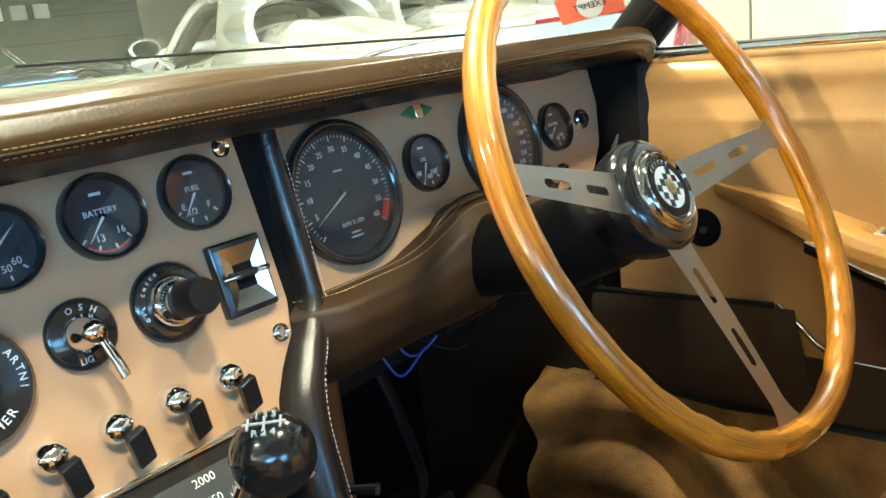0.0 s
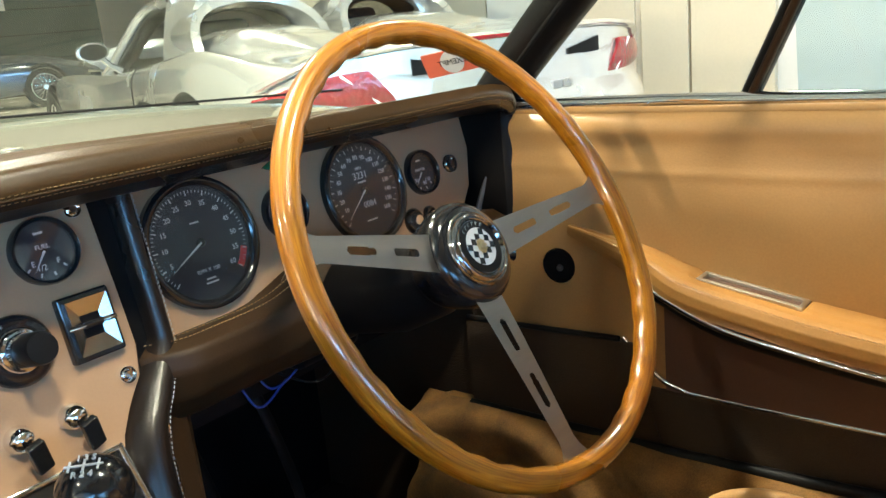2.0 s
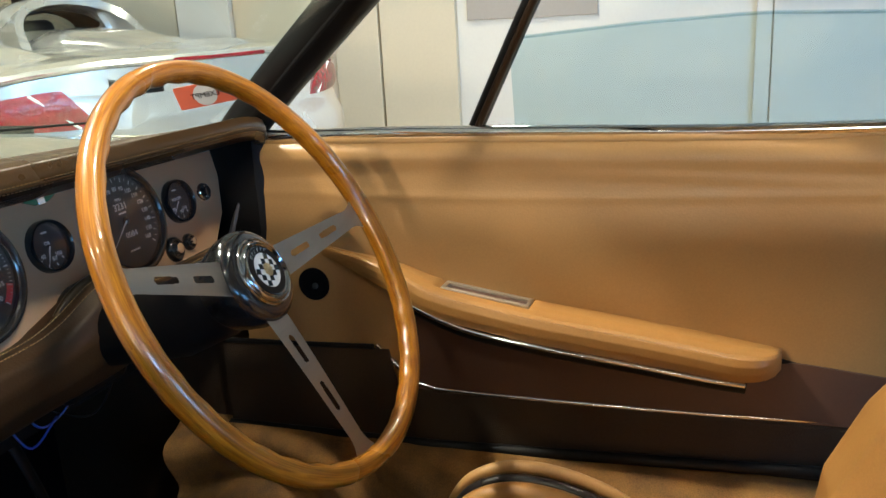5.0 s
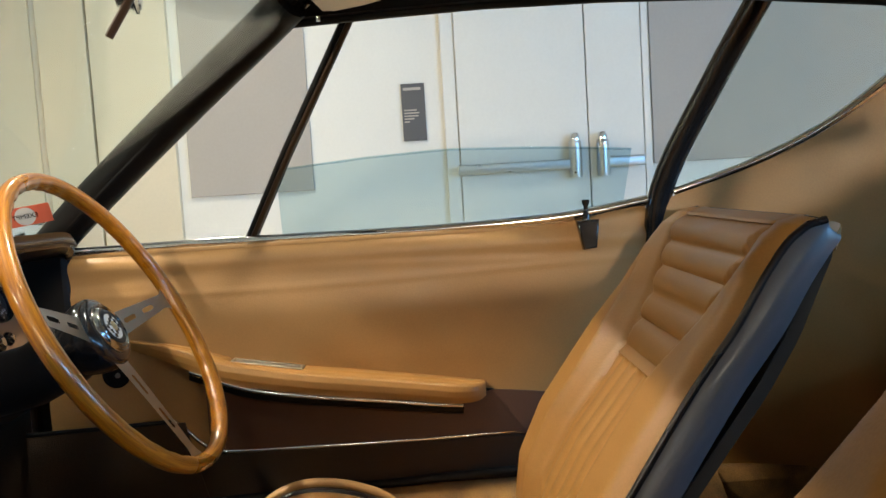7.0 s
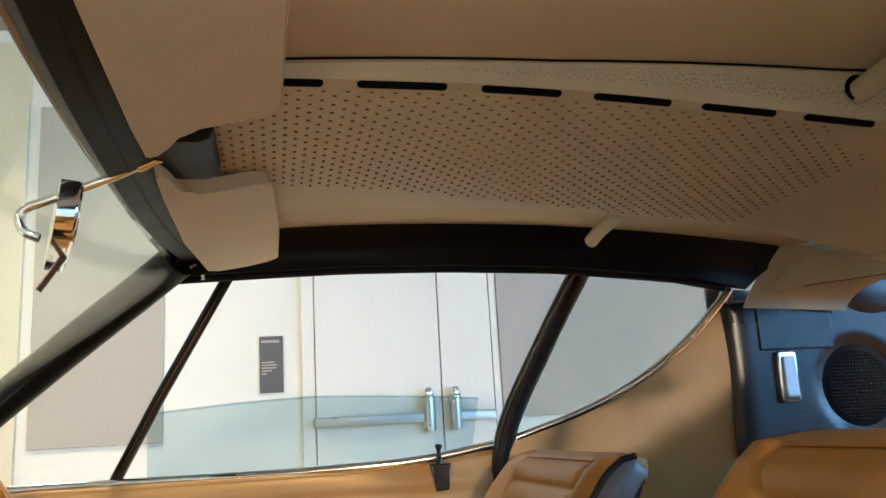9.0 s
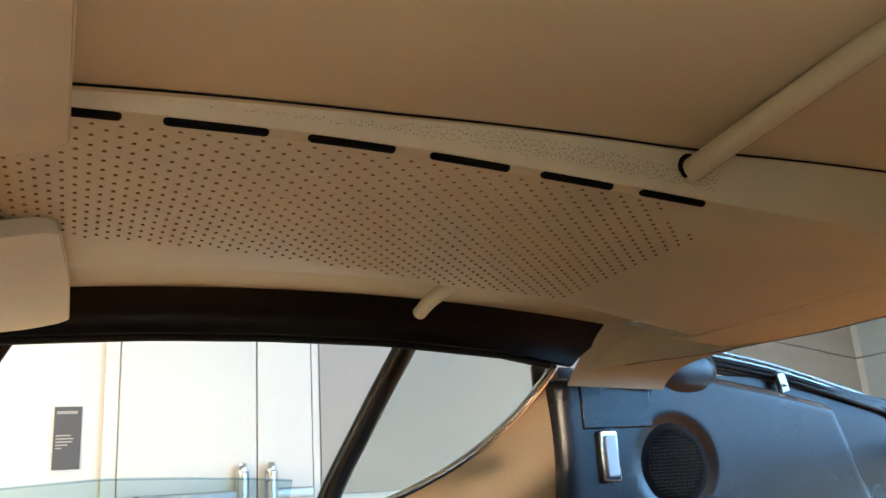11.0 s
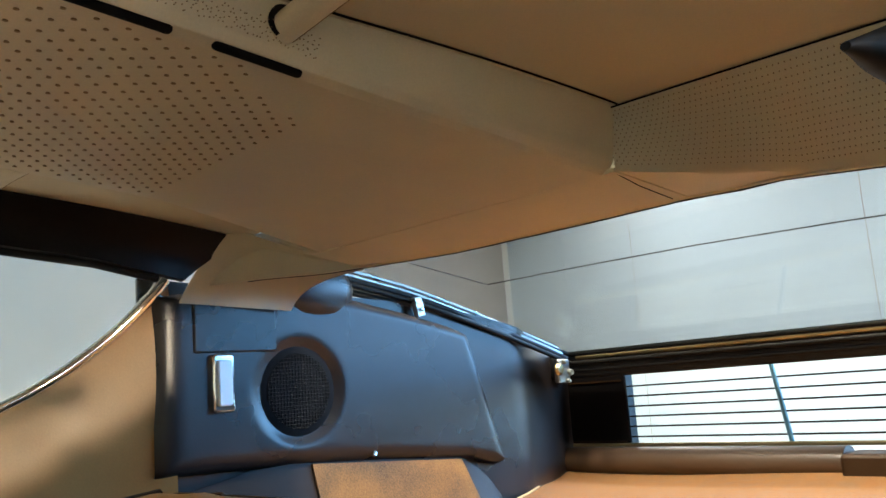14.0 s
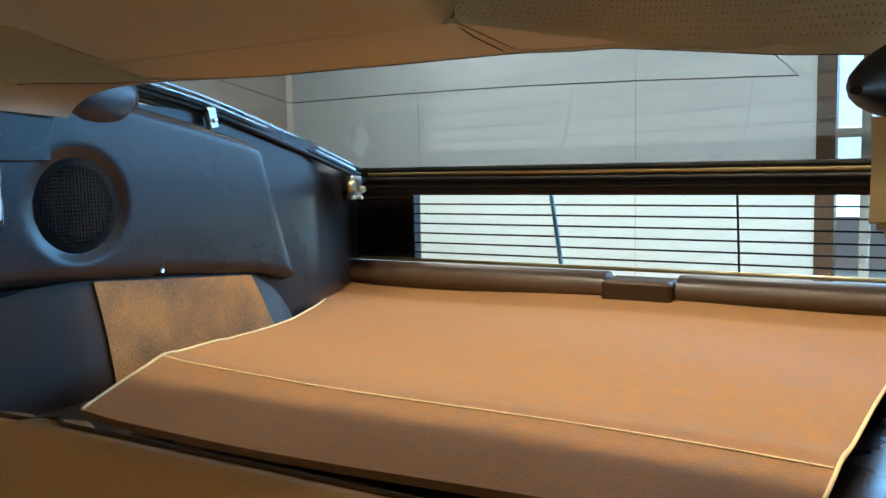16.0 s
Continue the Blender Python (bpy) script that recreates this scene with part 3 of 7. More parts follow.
# black rails over the side windows, both sides, and pillars
for s in (1, -1):
    top = [(y, z_rail(y) + 0.002) for y in (0.27, 0.18, 0.11, 0.0, -0.17, -0.35, -0.55, -0.70, -0.75)]
    low = [1.088, 1.092, 1.095, 1.099, 1.099, 1.093, 1.074, 1.045, 1.03]

    def rail(u, v, s=s):
        y = 0.27 - 1.02 * u
        y = y + 0.075 * v * max(0.0, (u - 0.8) / 0.2)
        zt = z_rail(y) + 0.006
        zb = interp(-y, [(-a, c) for (a, _), c in zip(top, low)])
        return (s * (0.525 + 0.03 * v + 0.012 * math.sin(math.pi * v)), y, zt + (zb - zt) * v)

    part("window_rail", sheet(B(), rail, 30, 6, 0.012 * s), SATIN, car)
    seal = [(s * 0.558, y, interp(-y, [(-a, c) for (a, _), c in zip(top, low)]) - 0.003) for y in [0.26 - 0.03 * i for i in range(31)]]
    part("window_seal", tube(B(), seal, 0.006, 8), RUBBER, car)
    # windscreen pillar
    a = smooth_path([(s * 0.70, 0.69, 0.772), (s * 0.668, 0.585, 0.862), (s * 0.625, 0.435, 0.980), (s * 0.57, 0.290, 1.085), (s * 0.53, 0.245, 1.112)], 6)
    part("windscreen_pillar", tube(B(), a, 0.028, 14, flatten=0.8, up=(0.5 * s, -0.6, 0.6)), SATIN, car)
    part("pillar_bead", tube(B(), [p + V((-0.020 * s, -0.018, 0.006)) for p in a], 0.006, 8), RUBBER, car)
    part("pillar_groove", tube(B(), [p + V((-0.006 * s, -0.0245, -0.006)) for p in a], 0.0035, 8), BLACK, car)
    # quarter vent divider
    part("vent_divider", tube(B(), [(s * 0.701, 0.360, 0.785), (s * 0.664, 0.288, 0.915), (s * 0.610, 0.178, 1.10)], 0.011, 8, flatten=0.75), SATIN, car)
    part("divider_edge", tube(B(), [(s * 0.689, 0.353, 0.79), (s * 0.652, 0.280, 0.92), (s * 0.600, 0.171, 1.10)], 0.0045, 6), BROWN, car)
    # centre pillar
    part("centre_pillar", tube(B(), smooth_path([(s * 0.662, -0.258, 0.70), (s * 0.658, -0.268, 0.83), (s * 0.612, -0.335, 0.98), (s * 0.558, -0.40, 1.11)], 6), 0.019, 10, flatten=0.6, up=(s, 0, 0.3)), BLACK, car)
    # chrome sill strip on the door top
    strip = smooth_path([(s * 0.672, 0.66, 0.787), (s * 0.688, 0.45, 0.789), (s * 0.688, 0.357, 0.789), (s * 0.684, 0.20, 0.789), (s * 0.678, 0.05, 0.790), (s * 0.668, -0.12, 0.797), (s * 0.658, -0.245, 0.815)], 8)
    part("chrome_sill", tube(B(), [p + V((-0.002 * s, 0, 0.002)) for p in strip], 0.0078, 12), CHROME, car)
    part("sill_rubber", tube(B(), [p + V((0.012 * s, 0, -0.001)) for p in strip], 0.007, 8), RUBBER, car)
    # quarter window chrome
    q = smooth_path([(s * 0.655, -0.285, 0.826), (s * 0.640, -0.40, 0.863), (s * 0.622, -0.50, 0.91), (s * 0.606, -0.585, 0.97), (s * 0.592, -0.64, 1.025), (s * 0.586, -0.665, 1.058)], 8)
    part("chrome_quarter_trim", tube(B(), q, [0.0062 + 0.0045 * (i / len(q)) for i in range(len(q))], 10), CHROME, car)

    def quarter_glass(u, v, s=s):
        i = u * (len(q) - 1)
        lo = q[int(i)].lerp(q[min(int(i) + 1, len(q) - 1)], i - int(i))
        yt = -0.385 - 0.28 * u
        hi = V((s * 0.572, yt, interp(-yt, [(-a2, c) for (a2, _), c in zip(top, low)])))
        return lo.lerp(hi, v) + V((0.008 * s, 0, 0))

    g = part("quarter_window", sheet(B(), quarter_glass, 16, 6, 0.004), GLASS, car, "clear quarter window glass")
    g.visible_shadow = False
    part("door_skin", sheet(B(), lambda u, v, s=s: (s * (0.72 + 0.08 * max(0.0, (u - 0.6) / 0.4) + 0.10 * math.sin(math.pi * min(1, v * 1.1))), 0.95 - 2.9 * u, 0.785 - 0.6 * v), 12, 8, 0.004), GOLDPAINT, car)
    part("inner_sill", box(B(), s * 0.622, s * 0.72, -0.95, 0.76, 0.16, 0.41, 0.02), CARPET_MID, car)
    part("rear_wing", sheet(B(), lambda u, v, s=s: (s * (0.785 + 0.03 * v), -0.95 - 1.10 * u, 0.93 - 0.06 * u - 0.42 * v), 10, 6, 0.004), GOLDPAINT, car)

# right door's half raised window
rows_top = [(0.30, 0.895), (0.17, 0.905), (0.05, 0.910), (-0.08, 0.905), (-0.17, 0.899), (-0.222, 0.894)]
g = part("door_glass", sheet(B(), lambda u, v: (0.688 - 0.012 * u - 0.02 * v, 0.305 - 0.53 * u + 0.018 * (1 - v) * (1 if u > 0.9 else 0), 0.78 + (interp(-(0.305 - 0.53 * u), [(-a, c) for a, c in rows_top]) - 0.78) * v), 20, 4, 0.004), GLASS_GREEN, car, "half-lowered pale green door glass")
g.visible_shadow = False
part("glass_edge", tube(B(), [(0.672 - 0.012 * u, 0.305 - 0.53 * u, interp(-(0.305 - 0.53 * u), [(-a, c) for a, c in rows_top])) for u in [i / 20 for i in range(21)]], 0.0022, 6), GLASS_GREEN, car)

# windscreen, its header, bonnet, scuttle
def header(u, v):
    """Dark strip under the front edge of the roof, v running from the visors forward and up to the glass."""
    x = -0.54 + 1.08 * u
    y, up = [(0.205, -0.004), (0.216, -0.007), (0.234, -0.008), (0.250, -0.007), (0.256, -0.001), (0.266, 0.012), (0.276, 0.024)][round(v * 6)]
    return (x, y - 0.016 * (abs(x) / 0.54) ** 2.5, z_liner(x, min(y, 0.25)) + up)


part("screen_header", sheet(B(), header, 40, 6, 0.003), SATIN, car, "dark strip along the top of the windscreen")
part("header_bead", tube(B(), [V(header(i / 40, 2 / 6)) + V((0, 0, -0.001)) for i in range(41)], 0.0028, 8), RUBBER, car)


def screen(u, v):
    x = (-1 + 2 * u)
    lo = V((0.70 * x, 1.02 - 0.33 * x * x, 0.80))
    hi = V((0.545 * x, 0.278 - 0.04 * x * x, 1.115 - 0.018 * x * x))
    return lo.lerp(hi, v)


g = part("windscreen", sheet(B(), screen, 20, 10, 0.004), GLASS, car, "clear raked windscreen")
g.visible_shadow = False


def bonnet(u, v):
    x = -1 + 2 * u
    y = 0.98 + 1.55 * v - 0.30 * x * x * (1 - v)
    return (0.80 * x * (1 - 0.12 * v), y, 0.795 + 0.045 * (1 - abs(x) ** 2.5) - 0.16 * v * v - 0.10 * abs(x) ** 6)


part("bonnet", sheet(B(), bonnet, 30, 30, 0.004), GOLDPAINT, car, "pale gold bonnet seen through the windscreen")


def cowl(u, v):
    p = bonnet(0.06 + 0.88 * u, 0.0)
    return (p[0], 0.712 + (p[1] + 0.01 - 0.712) * v, 0.800 + (p[2] - 0.001 - 0.800) * v ** 0.8)


part("cowl", sheet(B(), cowl, 24, 8, 0.004), GOLDPAINT, car, "pale gold cowl behind the windscreen")
part("bonnet_shut_line", tube(B(), [V(bonnet(0.04 + 0.92 * i / 30, 0.1)) + V((0, 0, 0.001)) for i in range(31)], 0.0010, 6), SATIN, car)
part("front_wing", box(B(), 0.70, 0.86, 0.75, 2.45, 0.25, 0.70, 0.05), GOLDPAINT, car)
part("front_wing", box(B(), -0.86, -0.70, 0.75, 2.45, 0.25, 0.70, 0.05), GOLDPAINT, car)
part("wiper_blade", tube(B(), smooth_path([(0.10, 0.842, 0.8567), (0.20, 0.8012, 0.851), (0.34, 0.746, 0.8431), (0.47, 0.695, 0.8358)], 6), 0.0013, 6), SATIN, car, "thin black wiper blade along the glass")
for x, y, r, h in ((0.158, 0.776, 0.016, 0.019), (0.183, 0.765, 0.008, 0.015)):
    part("wiper_spindle", lathe(B(), [(r, -0.012), (r, h * 0.55), (r * 0.8, h * 0.9), (r * 0.4, h), (0.0, h)], Matrix.Translation((x, y, 0.812)), 24), GOLDPAINT, car, "pale domed spindle cap")

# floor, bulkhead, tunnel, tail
# Footwell shade is put into the near-black of these hidden panels.
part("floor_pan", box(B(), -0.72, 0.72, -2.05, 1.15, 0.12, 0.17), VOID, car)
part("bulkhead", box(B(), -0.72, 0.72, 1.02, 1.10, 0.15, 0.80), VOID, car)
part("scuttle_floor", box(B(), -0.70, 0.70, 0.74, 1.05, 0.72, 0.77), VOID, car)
part("tail_panel", box(B(), -0.80, 0.80, -2.0, -1.9, 0.15, 0.66), GOLDPAINT, car)
# The carpet's dark tone carries the shade below the dashboard.
solid("footwell_carpet", box(B(), -0.70, 0.70, -0.9, 1.02, 0.17, 0.19, 0.005), CARPET_DARK, "cabin floor carpet, its tone darkened for the footwell's shade", "carpet")


def sill_cover(u, v):
    y = 0.775 - 0.04 * v * v - 1.1 * u
    fold = 0.018 * math.sin(13 * v + 3.2 * math.sin(13 * y) + 16 * y) * math.sin(math.pi * min(1.0, v * 1.1)) * max(0.12, min(1.0, (y - 0.3) / 0.15))
    return (0.645 - 0.095 * v ** 0.6 - fold, y, 0.405 - 0.205 * v ** 1.5 + 0.6 * fold)


solid("sill_carpet", sheet(B(), sill_cover, 60, 24, 0.005), CARPET_MID, "loose fawn carpet over the door sill", "carpet")
# Side panel given the dark carpet tone as footwell shade.
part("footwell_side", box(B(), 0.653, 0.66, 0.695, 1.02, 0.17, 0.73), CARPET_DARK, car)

# ---- dashboard ----
dash = thing("dashboard", "brown leather dashboard with rose-tan instrument panels", "dashboard", (0, 0.66, 0.60))
DC, DD = 0.4886, 0.5043
CON_M, DRV_M = turn_to((0, DC, 0), (0, -1, SLOPE)), turn_to((0, DD, 0), (0, -1, SLOPE))


def poly_on(pts):
    return [(x, z * STRETCH) for x, z in pts]


con = [(-0.166, 0.70), (-0.162, 0.652), (-0.145, 0.63), (-0.133, 0.615), (-0.13, 0.595), (0.13, 0.595), (0.133, 0.615), (0.145, 0.632), (0.162, 0.652), (0.167, 0.675), (0.166, 0.70), (0.164, 0.81), (-0.164, 0.81)]
part("centre_panel", prism(B(), poly_on(con), 0.008, CON_M, 0.0015, -0.008), PANEL, dash, "rose-tan centre instrument panel")
arch = [(0.362 + 0.07 * math.cos(q), 0.622 + 0.073 * math.sin(q)) for q in [math.pi * i / 10 for i in range(11)]]
drv = [(0.600, 0.660), *[(a + 0.03, c) for a, c in arch if c > 0.655], (0.200, 0.660), (0.197, 0.672), (0.206, 0.80), (0.668, 0.80), (0.664, 0.765), (0.640, 0.70)]
part("driver_panel", prism(B(), poly_on(drv), 0.008, DRV_M, 0.0015, -0.008), PANEL, dash, "rose-tan driver's instrument panel")


def pad(u, v):
    """The padded crown over the panels: v runs from under the lip, over the front and forward to the windscreen."""
    x = -0.72 + 1.405 * u
    prof = [(0.700, 0.792), (0.650, 0.796), (0.612, 0.800), (0.590, 0.810), (0.585, 0.822), (0.592, 0.834), (0.607, 0.842), (0.628, 0.8455), (0.652, 0.843), (0.675, 0.832), (0.70, 0.805)]
    k = v * (len(prof) - 1)
    i = min(int(k), len(prof) - 2)
    y = prof[i][0] + (prof[i + 1][0] - prof[i][0]) * (k - i)
    z = prof[i][1] + (prof[i + 1][1] - prof[i][1]) * (k - i)
    end = max(0.0, (x - 0.56) / 0.125)
    y += 0.02 * end ** 2
    z -= 0.006 * max(0.0, (x - 0.1) / 0.5) + 0.030 * end ** 2.2 * (1 if v > 0.25 else 0.4)
    extra = 0.0045 + 0.04 * max(0.0, x - 0.12) - 0.030 * end ** 2.2
    z -= max(0.0, extra) * max(0.0, min(1.0, (v - 0.48) / 0.17))
    if end > 0:
        y = y + (0.69 - y) * 0.5 * max(0.0, end - 0.55) * (1 if v < 0.7 else 0)
    return (x, y, z)


part("crash_pad", sheet(B(), lambda u, v: pad(u, 0.350 + 0.650 * v), 60, 30, 0.004), PADM, dash, "padded dark brown leather crown")
# Lip below the stitching is coloured near-black for the shadow on it.
part("shaded_pad_lip", sheet(B(), lambda u, v: pad(u, 0.354 * v), 60, 14, 0.004), RIBM, dash, "leather lip under the crown, near-black to hold its shadow")
st = B()
for row in (0.335, 0.375):
    stitches(st, [V(pad(0.02 + 0.93 * i / 120, row)) + V((0, -0.0012, 0.0004)) for i in range(121)], 0.0026, 0.0016, 0.00030)
part("stitching", st, THREAD, dash, "double row of pale stitching")
part("pad_seam", tube(B(), [V(pad(0.02 + 0.94 * i / 80, 0.355)) + V((0, -0.0006, 0)) for i in range(81)], 0.0012, 6), BROWN, dash)
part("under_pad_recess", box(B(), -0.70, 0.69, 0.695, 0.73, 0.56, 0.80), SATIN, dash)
part("panel_end_cheek", box(B(), 0.655, 0.705, 0.62, 0.75, 0.60, 0.795, 0.01), SATIN, dash)
part("end_piping", tube(B(), smooth_path([(0.668, 0.622, 0.785), (0.662, 0.634, 0.760), (0.660, 0.650, 0.725), (0.655, 0.668, 0.680), (0.650, 0.676, 0.650)], 6), 0.0035, 8), NAVYBAND, dash)

# leather rib between the panels, running down as the console's cheek
rib = smooth_path([(0.186, 0.688, 0.815), (0.185, 0.681, 0.785), (0.183, 0.667, 0.73), (0.182, 0.656, 0.685), (0.179, 0.649, 0.660), (0.166, 0.638, 0.637), (0.151, 0.628, 0.617), (0.141, 0.617, 0.59), (0.136, 0.604, 0.555), (0.132, 0.590, 0.51)], 6)


RIB_SECTION = [(0.0035, 0.036), (0.0035, 0.014), (0.0045, 0.005), (0.0065, 0.000), (0.0090, -0.0028), (0.0115, -0.0036), (0.0140, -0.0026), (0.0160, 0.000), (0.0172, 0.005), (0.0175, 0.014), (0.0175, 0.045)]
CHEEK_SECTION = [(-0.013, 0.040), (-0.012, 0.016), (-0.009, 0.006), (-0.004, 0.000), (0.002, -0.004), (0.007, -0.005), (0.012, -0.003), (0.016, 0.003), (0.0185, 0.012), (0.019, 0.022), (0.019, 0.045)]
# Black satin sheet paints the shade of the recess between panel and rib.
part("rib_valley", sheet(B(), lambda u, v: (0.164 + 0.028 * u, DC + 0.007 + 0.006 * u + SLOPE * (0.81 - 0.17 * v), 0.81 - 0.17 * v), 4, 8, -0.004), SATIN, dash, "channel beside the rib, near-black for the shade in it")


def rib_fn(u, v):
    k = u * (len(rib) - 1)
    i = min(int(k), len(rib) - 2)
    p = rib[i].lerp(rib[i + 1], k - i)
    low = max(0.0, min(1.0, (0.672 - p.z) / 0.03))
    j = v * (len(RIB_SECTION) - 1)
    h = min(int(j), len(RIB_SECTION) - 2)
    a, c = [V((*sec[h], 0)).lerp(V((*sec[h + 1], 0)), j - h) for sec in (RIB_SECTION, CHEEK_SECTION)]
    d = a.lerp(c, low)
    return p + V((d.x, d.y, 0.0))


part("panel_rib", sheet(B(), rib_fn, 70, 30, -0.003), RIBM, dash, "stitched leather rib between the panels")
st = B()
stitches(st, [V(rib_fn(0.02 + 0.96 * i / 90, 0.66)) + V((0.0022, -0.0046, 0)) for i in range(91)], 0.0026, 0.0014, 0.00045)
stitches(st, [V(rib_fn(0.02 + 0.96 * i / 90, 0.80)) + V((0.0042, -0.0016, 0)) for i in range(91)], 0.0026, 0.0014, 0.00045)
part("rib_stitching", st, THREAD_BLUE, dash)
part("rib_seam", tube(B(), [V(rib_fn(0.02 + 0.96 * i / 90, 0.72)) + V((0.0, -0.0002, 0)) for i in range(91)], 0.0008, 6), SATIN, dash)


bt = turn_to((0.1600, 0.6285, 0.606), (0.75, -0.66, 0.05), (0, 0, 1))
bz = part("button_ring", lathe(B(), [(0.0, 0.0), (0.0095, 0.0), (0.0095, 0.003), (0.0080, 0.004), (0.0075, 0.0025), (0.0, 0.0025)], bt, 28), BEZEL, dash, "small red button in a chrome ring")
part("button", lathe(B(), [(0.0, 0.0045), (0.004, 0.0042), (0.0068, 0.003), (0.0068, 0.002), (0.0, 0.002)], bt, 24), REDMARK, bz)


def lower_roll(u, v):
    x = 0.166 + 0.48 * u
    hump = math.exp(-(abs(x - 0.372) / 0.060) ** 3)
    prof = [(0.668, 0.664), (0.645, 0.667), (0.628, 0.660), (0.624, 0.645), (0.632, 0.620), (0.648, 0.598), (0.68, 0.585)]
    k = v * (len(prof) - 1)
    i = min(int(k), len(prof) - 2)
    y = prof[i][0] + (prof[i + 1][0] - prof[i][0]) * (k - i)
    z = prof[i][1] + (prof[i + 1][1] - prof[i][1]) * (k - i)
    fold = 0.0022 * math.sin(52 * x + 9 * v) * hump * (1 - v)
    return (x, y - 0.014 * hump + fold + 0.030 * max(0.0, 1 - u / 0.10) ** 2, z + 0.034 * hump * (1 - v) + 0.004 * u + fold)


part("lower_roll", sheet(B(), lower_roll, 80, 24, -0.004), BROWN, dash, "brown leather roll under the driver's dials")
st = B()
for row in (0.12, 0.20):
    stitches(st, [V(lower_roll(0.0 + 0.92 * i / 60, row)) + V((0, -0.0016, 0.0026)) for i in range(61)], 0.0026, 0.0014, 0.0004)
part("roll_stitching", st, THREAD, dash)
part("column_hood_edge", tube(B(), [(0.372 + 0.066 * math.cos(q), 0.655 - 0.010 * math.sin(q), 0.640 + 0.062 * math.sin(q)) for q in [math.pi * (0.06 + 0.88 * i / 24) for i in range(25)]], 0.004, 8), PADM, dash, "rolled leather edge over the column")


def gauge(d, x, z, r, kind, words="", needle=225.0):
    m = on_panel(d, x, z)
    g = part("gauge", lathe(B(), [(r * 0.86, 0.0), (r * 0.86, 0.006), (r * 0.90, 0.0085), (r * 0.95, 0.0095), (r, 0.007), (r * 1.0, 0.0)], m, 40), BLACK, dash, "round black-rimmed dial")
    part("dial_face", lathe(B(), [(0.0, 0.0012), (r * 0.87, 0.0012), (r * 0.87, 0.0), (0.0, 0.0)], m, 36), FACE, g)
    marks, red = B(), B()
    lift = m @ Matrix.Translation((0, 0, 0.0016))

    def radial(bm, a, r0, r1, w):
        c, s = math.cos(radians(a)), math.sin(radians(a))
        prism(bm, [(r0 * c + w * s, r0 * s - w * c), (r1 * c + w * s, r1 * s - w * c), (r1 * c - w * s, r1 * s + w * c), (r0 * c - w * s, r0 * s + w * c)], 0.0003, lift)

    if kind == "tacho":
        for i in range(61):
            a = 222 - i * 264 / 60
            radial(marks, a, r * (0.72 if i % 5 == 0 else 0.76), r * 0.80, 0.0005 if i % 5 == 0 else 0.00025)
        for i in range(1, 13):
            a = radians(222 - i * 5 * 264 / 60)
            text(marks, str(i * 5), r * 0.112, lift @ Matrix.Translation((r * 0.61 * math.cos(a), r * 0.61 * math.sin(a), 0)))
        for i in range(9):
            a = 222 - (55 + i * 0.6) * 264 / 60
            radial(red, a, r * 0.70, r * 0.81, 0.0011)
        text(marks, "RPM X 100", r * 0.088, lift @ Matrix.Translation((0, -r * 0.42, 0)))
        for w, y in ((0.16, -0.56), (0.22, -0.62), (0.16, 0.3)):
            prism(marks, [(-r * w / 2, r * y), (r * w / 2, r * y), (r * w / 2, r * (y + 0.025)), (-r * w / 2, r * (y + 0.025))], 0.0003, lift)
    elif kind == "speedo":
        for i in range(33):
            a = 222 - i * 264 / 32
            radial(marks, a, r * (0.72 if i % 2 == 0 else 0.76), r * 0.80, 0.0004 if i % 2 == 0 else 0.00025)
        for i in range(1, 17):
            a = radians(222 - i * 264 / 16)
            text(marks, str(i * 10), r * 0.115, lift @ Matrix.Translation((r * 0.60 * math.cos(a), r * 0.60 * math.sin(a), 0)))
        text(marks, "3231", r * 0.18, lift @ Matrix.Translation((0, r * 0.27, 0)))
        text(marks, "MPH", r * 0.08, lift @ Matrix.Translation((0, r * 0.40, 0)))
        text(marks, "0084", r * 0.16, lift @ Matrix.Translation((r * 0.05, -r * 0.26, 0)))
        for w, y in ((0.26, -0.56), (0.2, 0.14)):
            prism(marks, [(-r * w / 2, r * y), (r * w / 2, r * y), (r * w / 2, r * (y + 0.03)), (-r * w / 2, r * (y + 0.03))], 0.0003, lift)
    else:
        text(marks, words, r * 0.20, lift @ Matrix.Translation((0, r * 0.12, 0)))
        prism(marks, [(-r * 0.14, r * 0.5), (r * 0.14, r * 0.5), (r * 0.14, r * 0.57), (-r * 0.14, r * 0.57)], 0.0003, lift)
        for a, label in zip((218, 248, 280, 312), kind.split("|")):
            radial(marks, a, r * 0.66, r * 0.78, 0.0006)
            if label.strip():
                q = radians(a)
                text(marks, label, r * 0.24, lift @ Matrix.Translation((r * 0.5 * math.cos(q), r * 0.5 * math.sin(q), 0)))
        if words == "BATTERY":
            for i in range(16):
                radial(red, 230 + i * 5, r * 0.76, r * 0.80, 0.0009)
    tagged(part("markings", marks, WHITE, g, "white scale and lettering"), kind="stuff")
    if len(red.faces):
        part("red_band", red, REDMARK, g, "red warning band")
    else:
        red.free()
    nb = B()
    c, s = math.cos(radians(needle)), math.sin(radians(needle))
    nl = m @ Matrix.Translation((0, 0, 0.003))
    w = 0.0008 if r > 0.04 else 0.0009
    prism(nb, [(w * s, -w * c), (r * 0.7 * c, r * 0.7 * s), (-w * s, w * c)], 0.0006, nl)
    part("needle", nb, WHITE, g, "thin white needle")
    hubb = lathe(B(), [(0.0, 0.0036), (r * 0.07, 0.0034), (r * 0.075, 0.002), (0.0, 0.002)], m, 16)
    part("needle_cap", hubb, BLACK, g)
    gl = part("dial_glass", lathe(B(), [(0.0, 0.0068), (r * 0.88, 0.0064), (r * 0.88, 0.0058), (0.0, 0.0060)], m, 32), GLASS_DIAL, g)
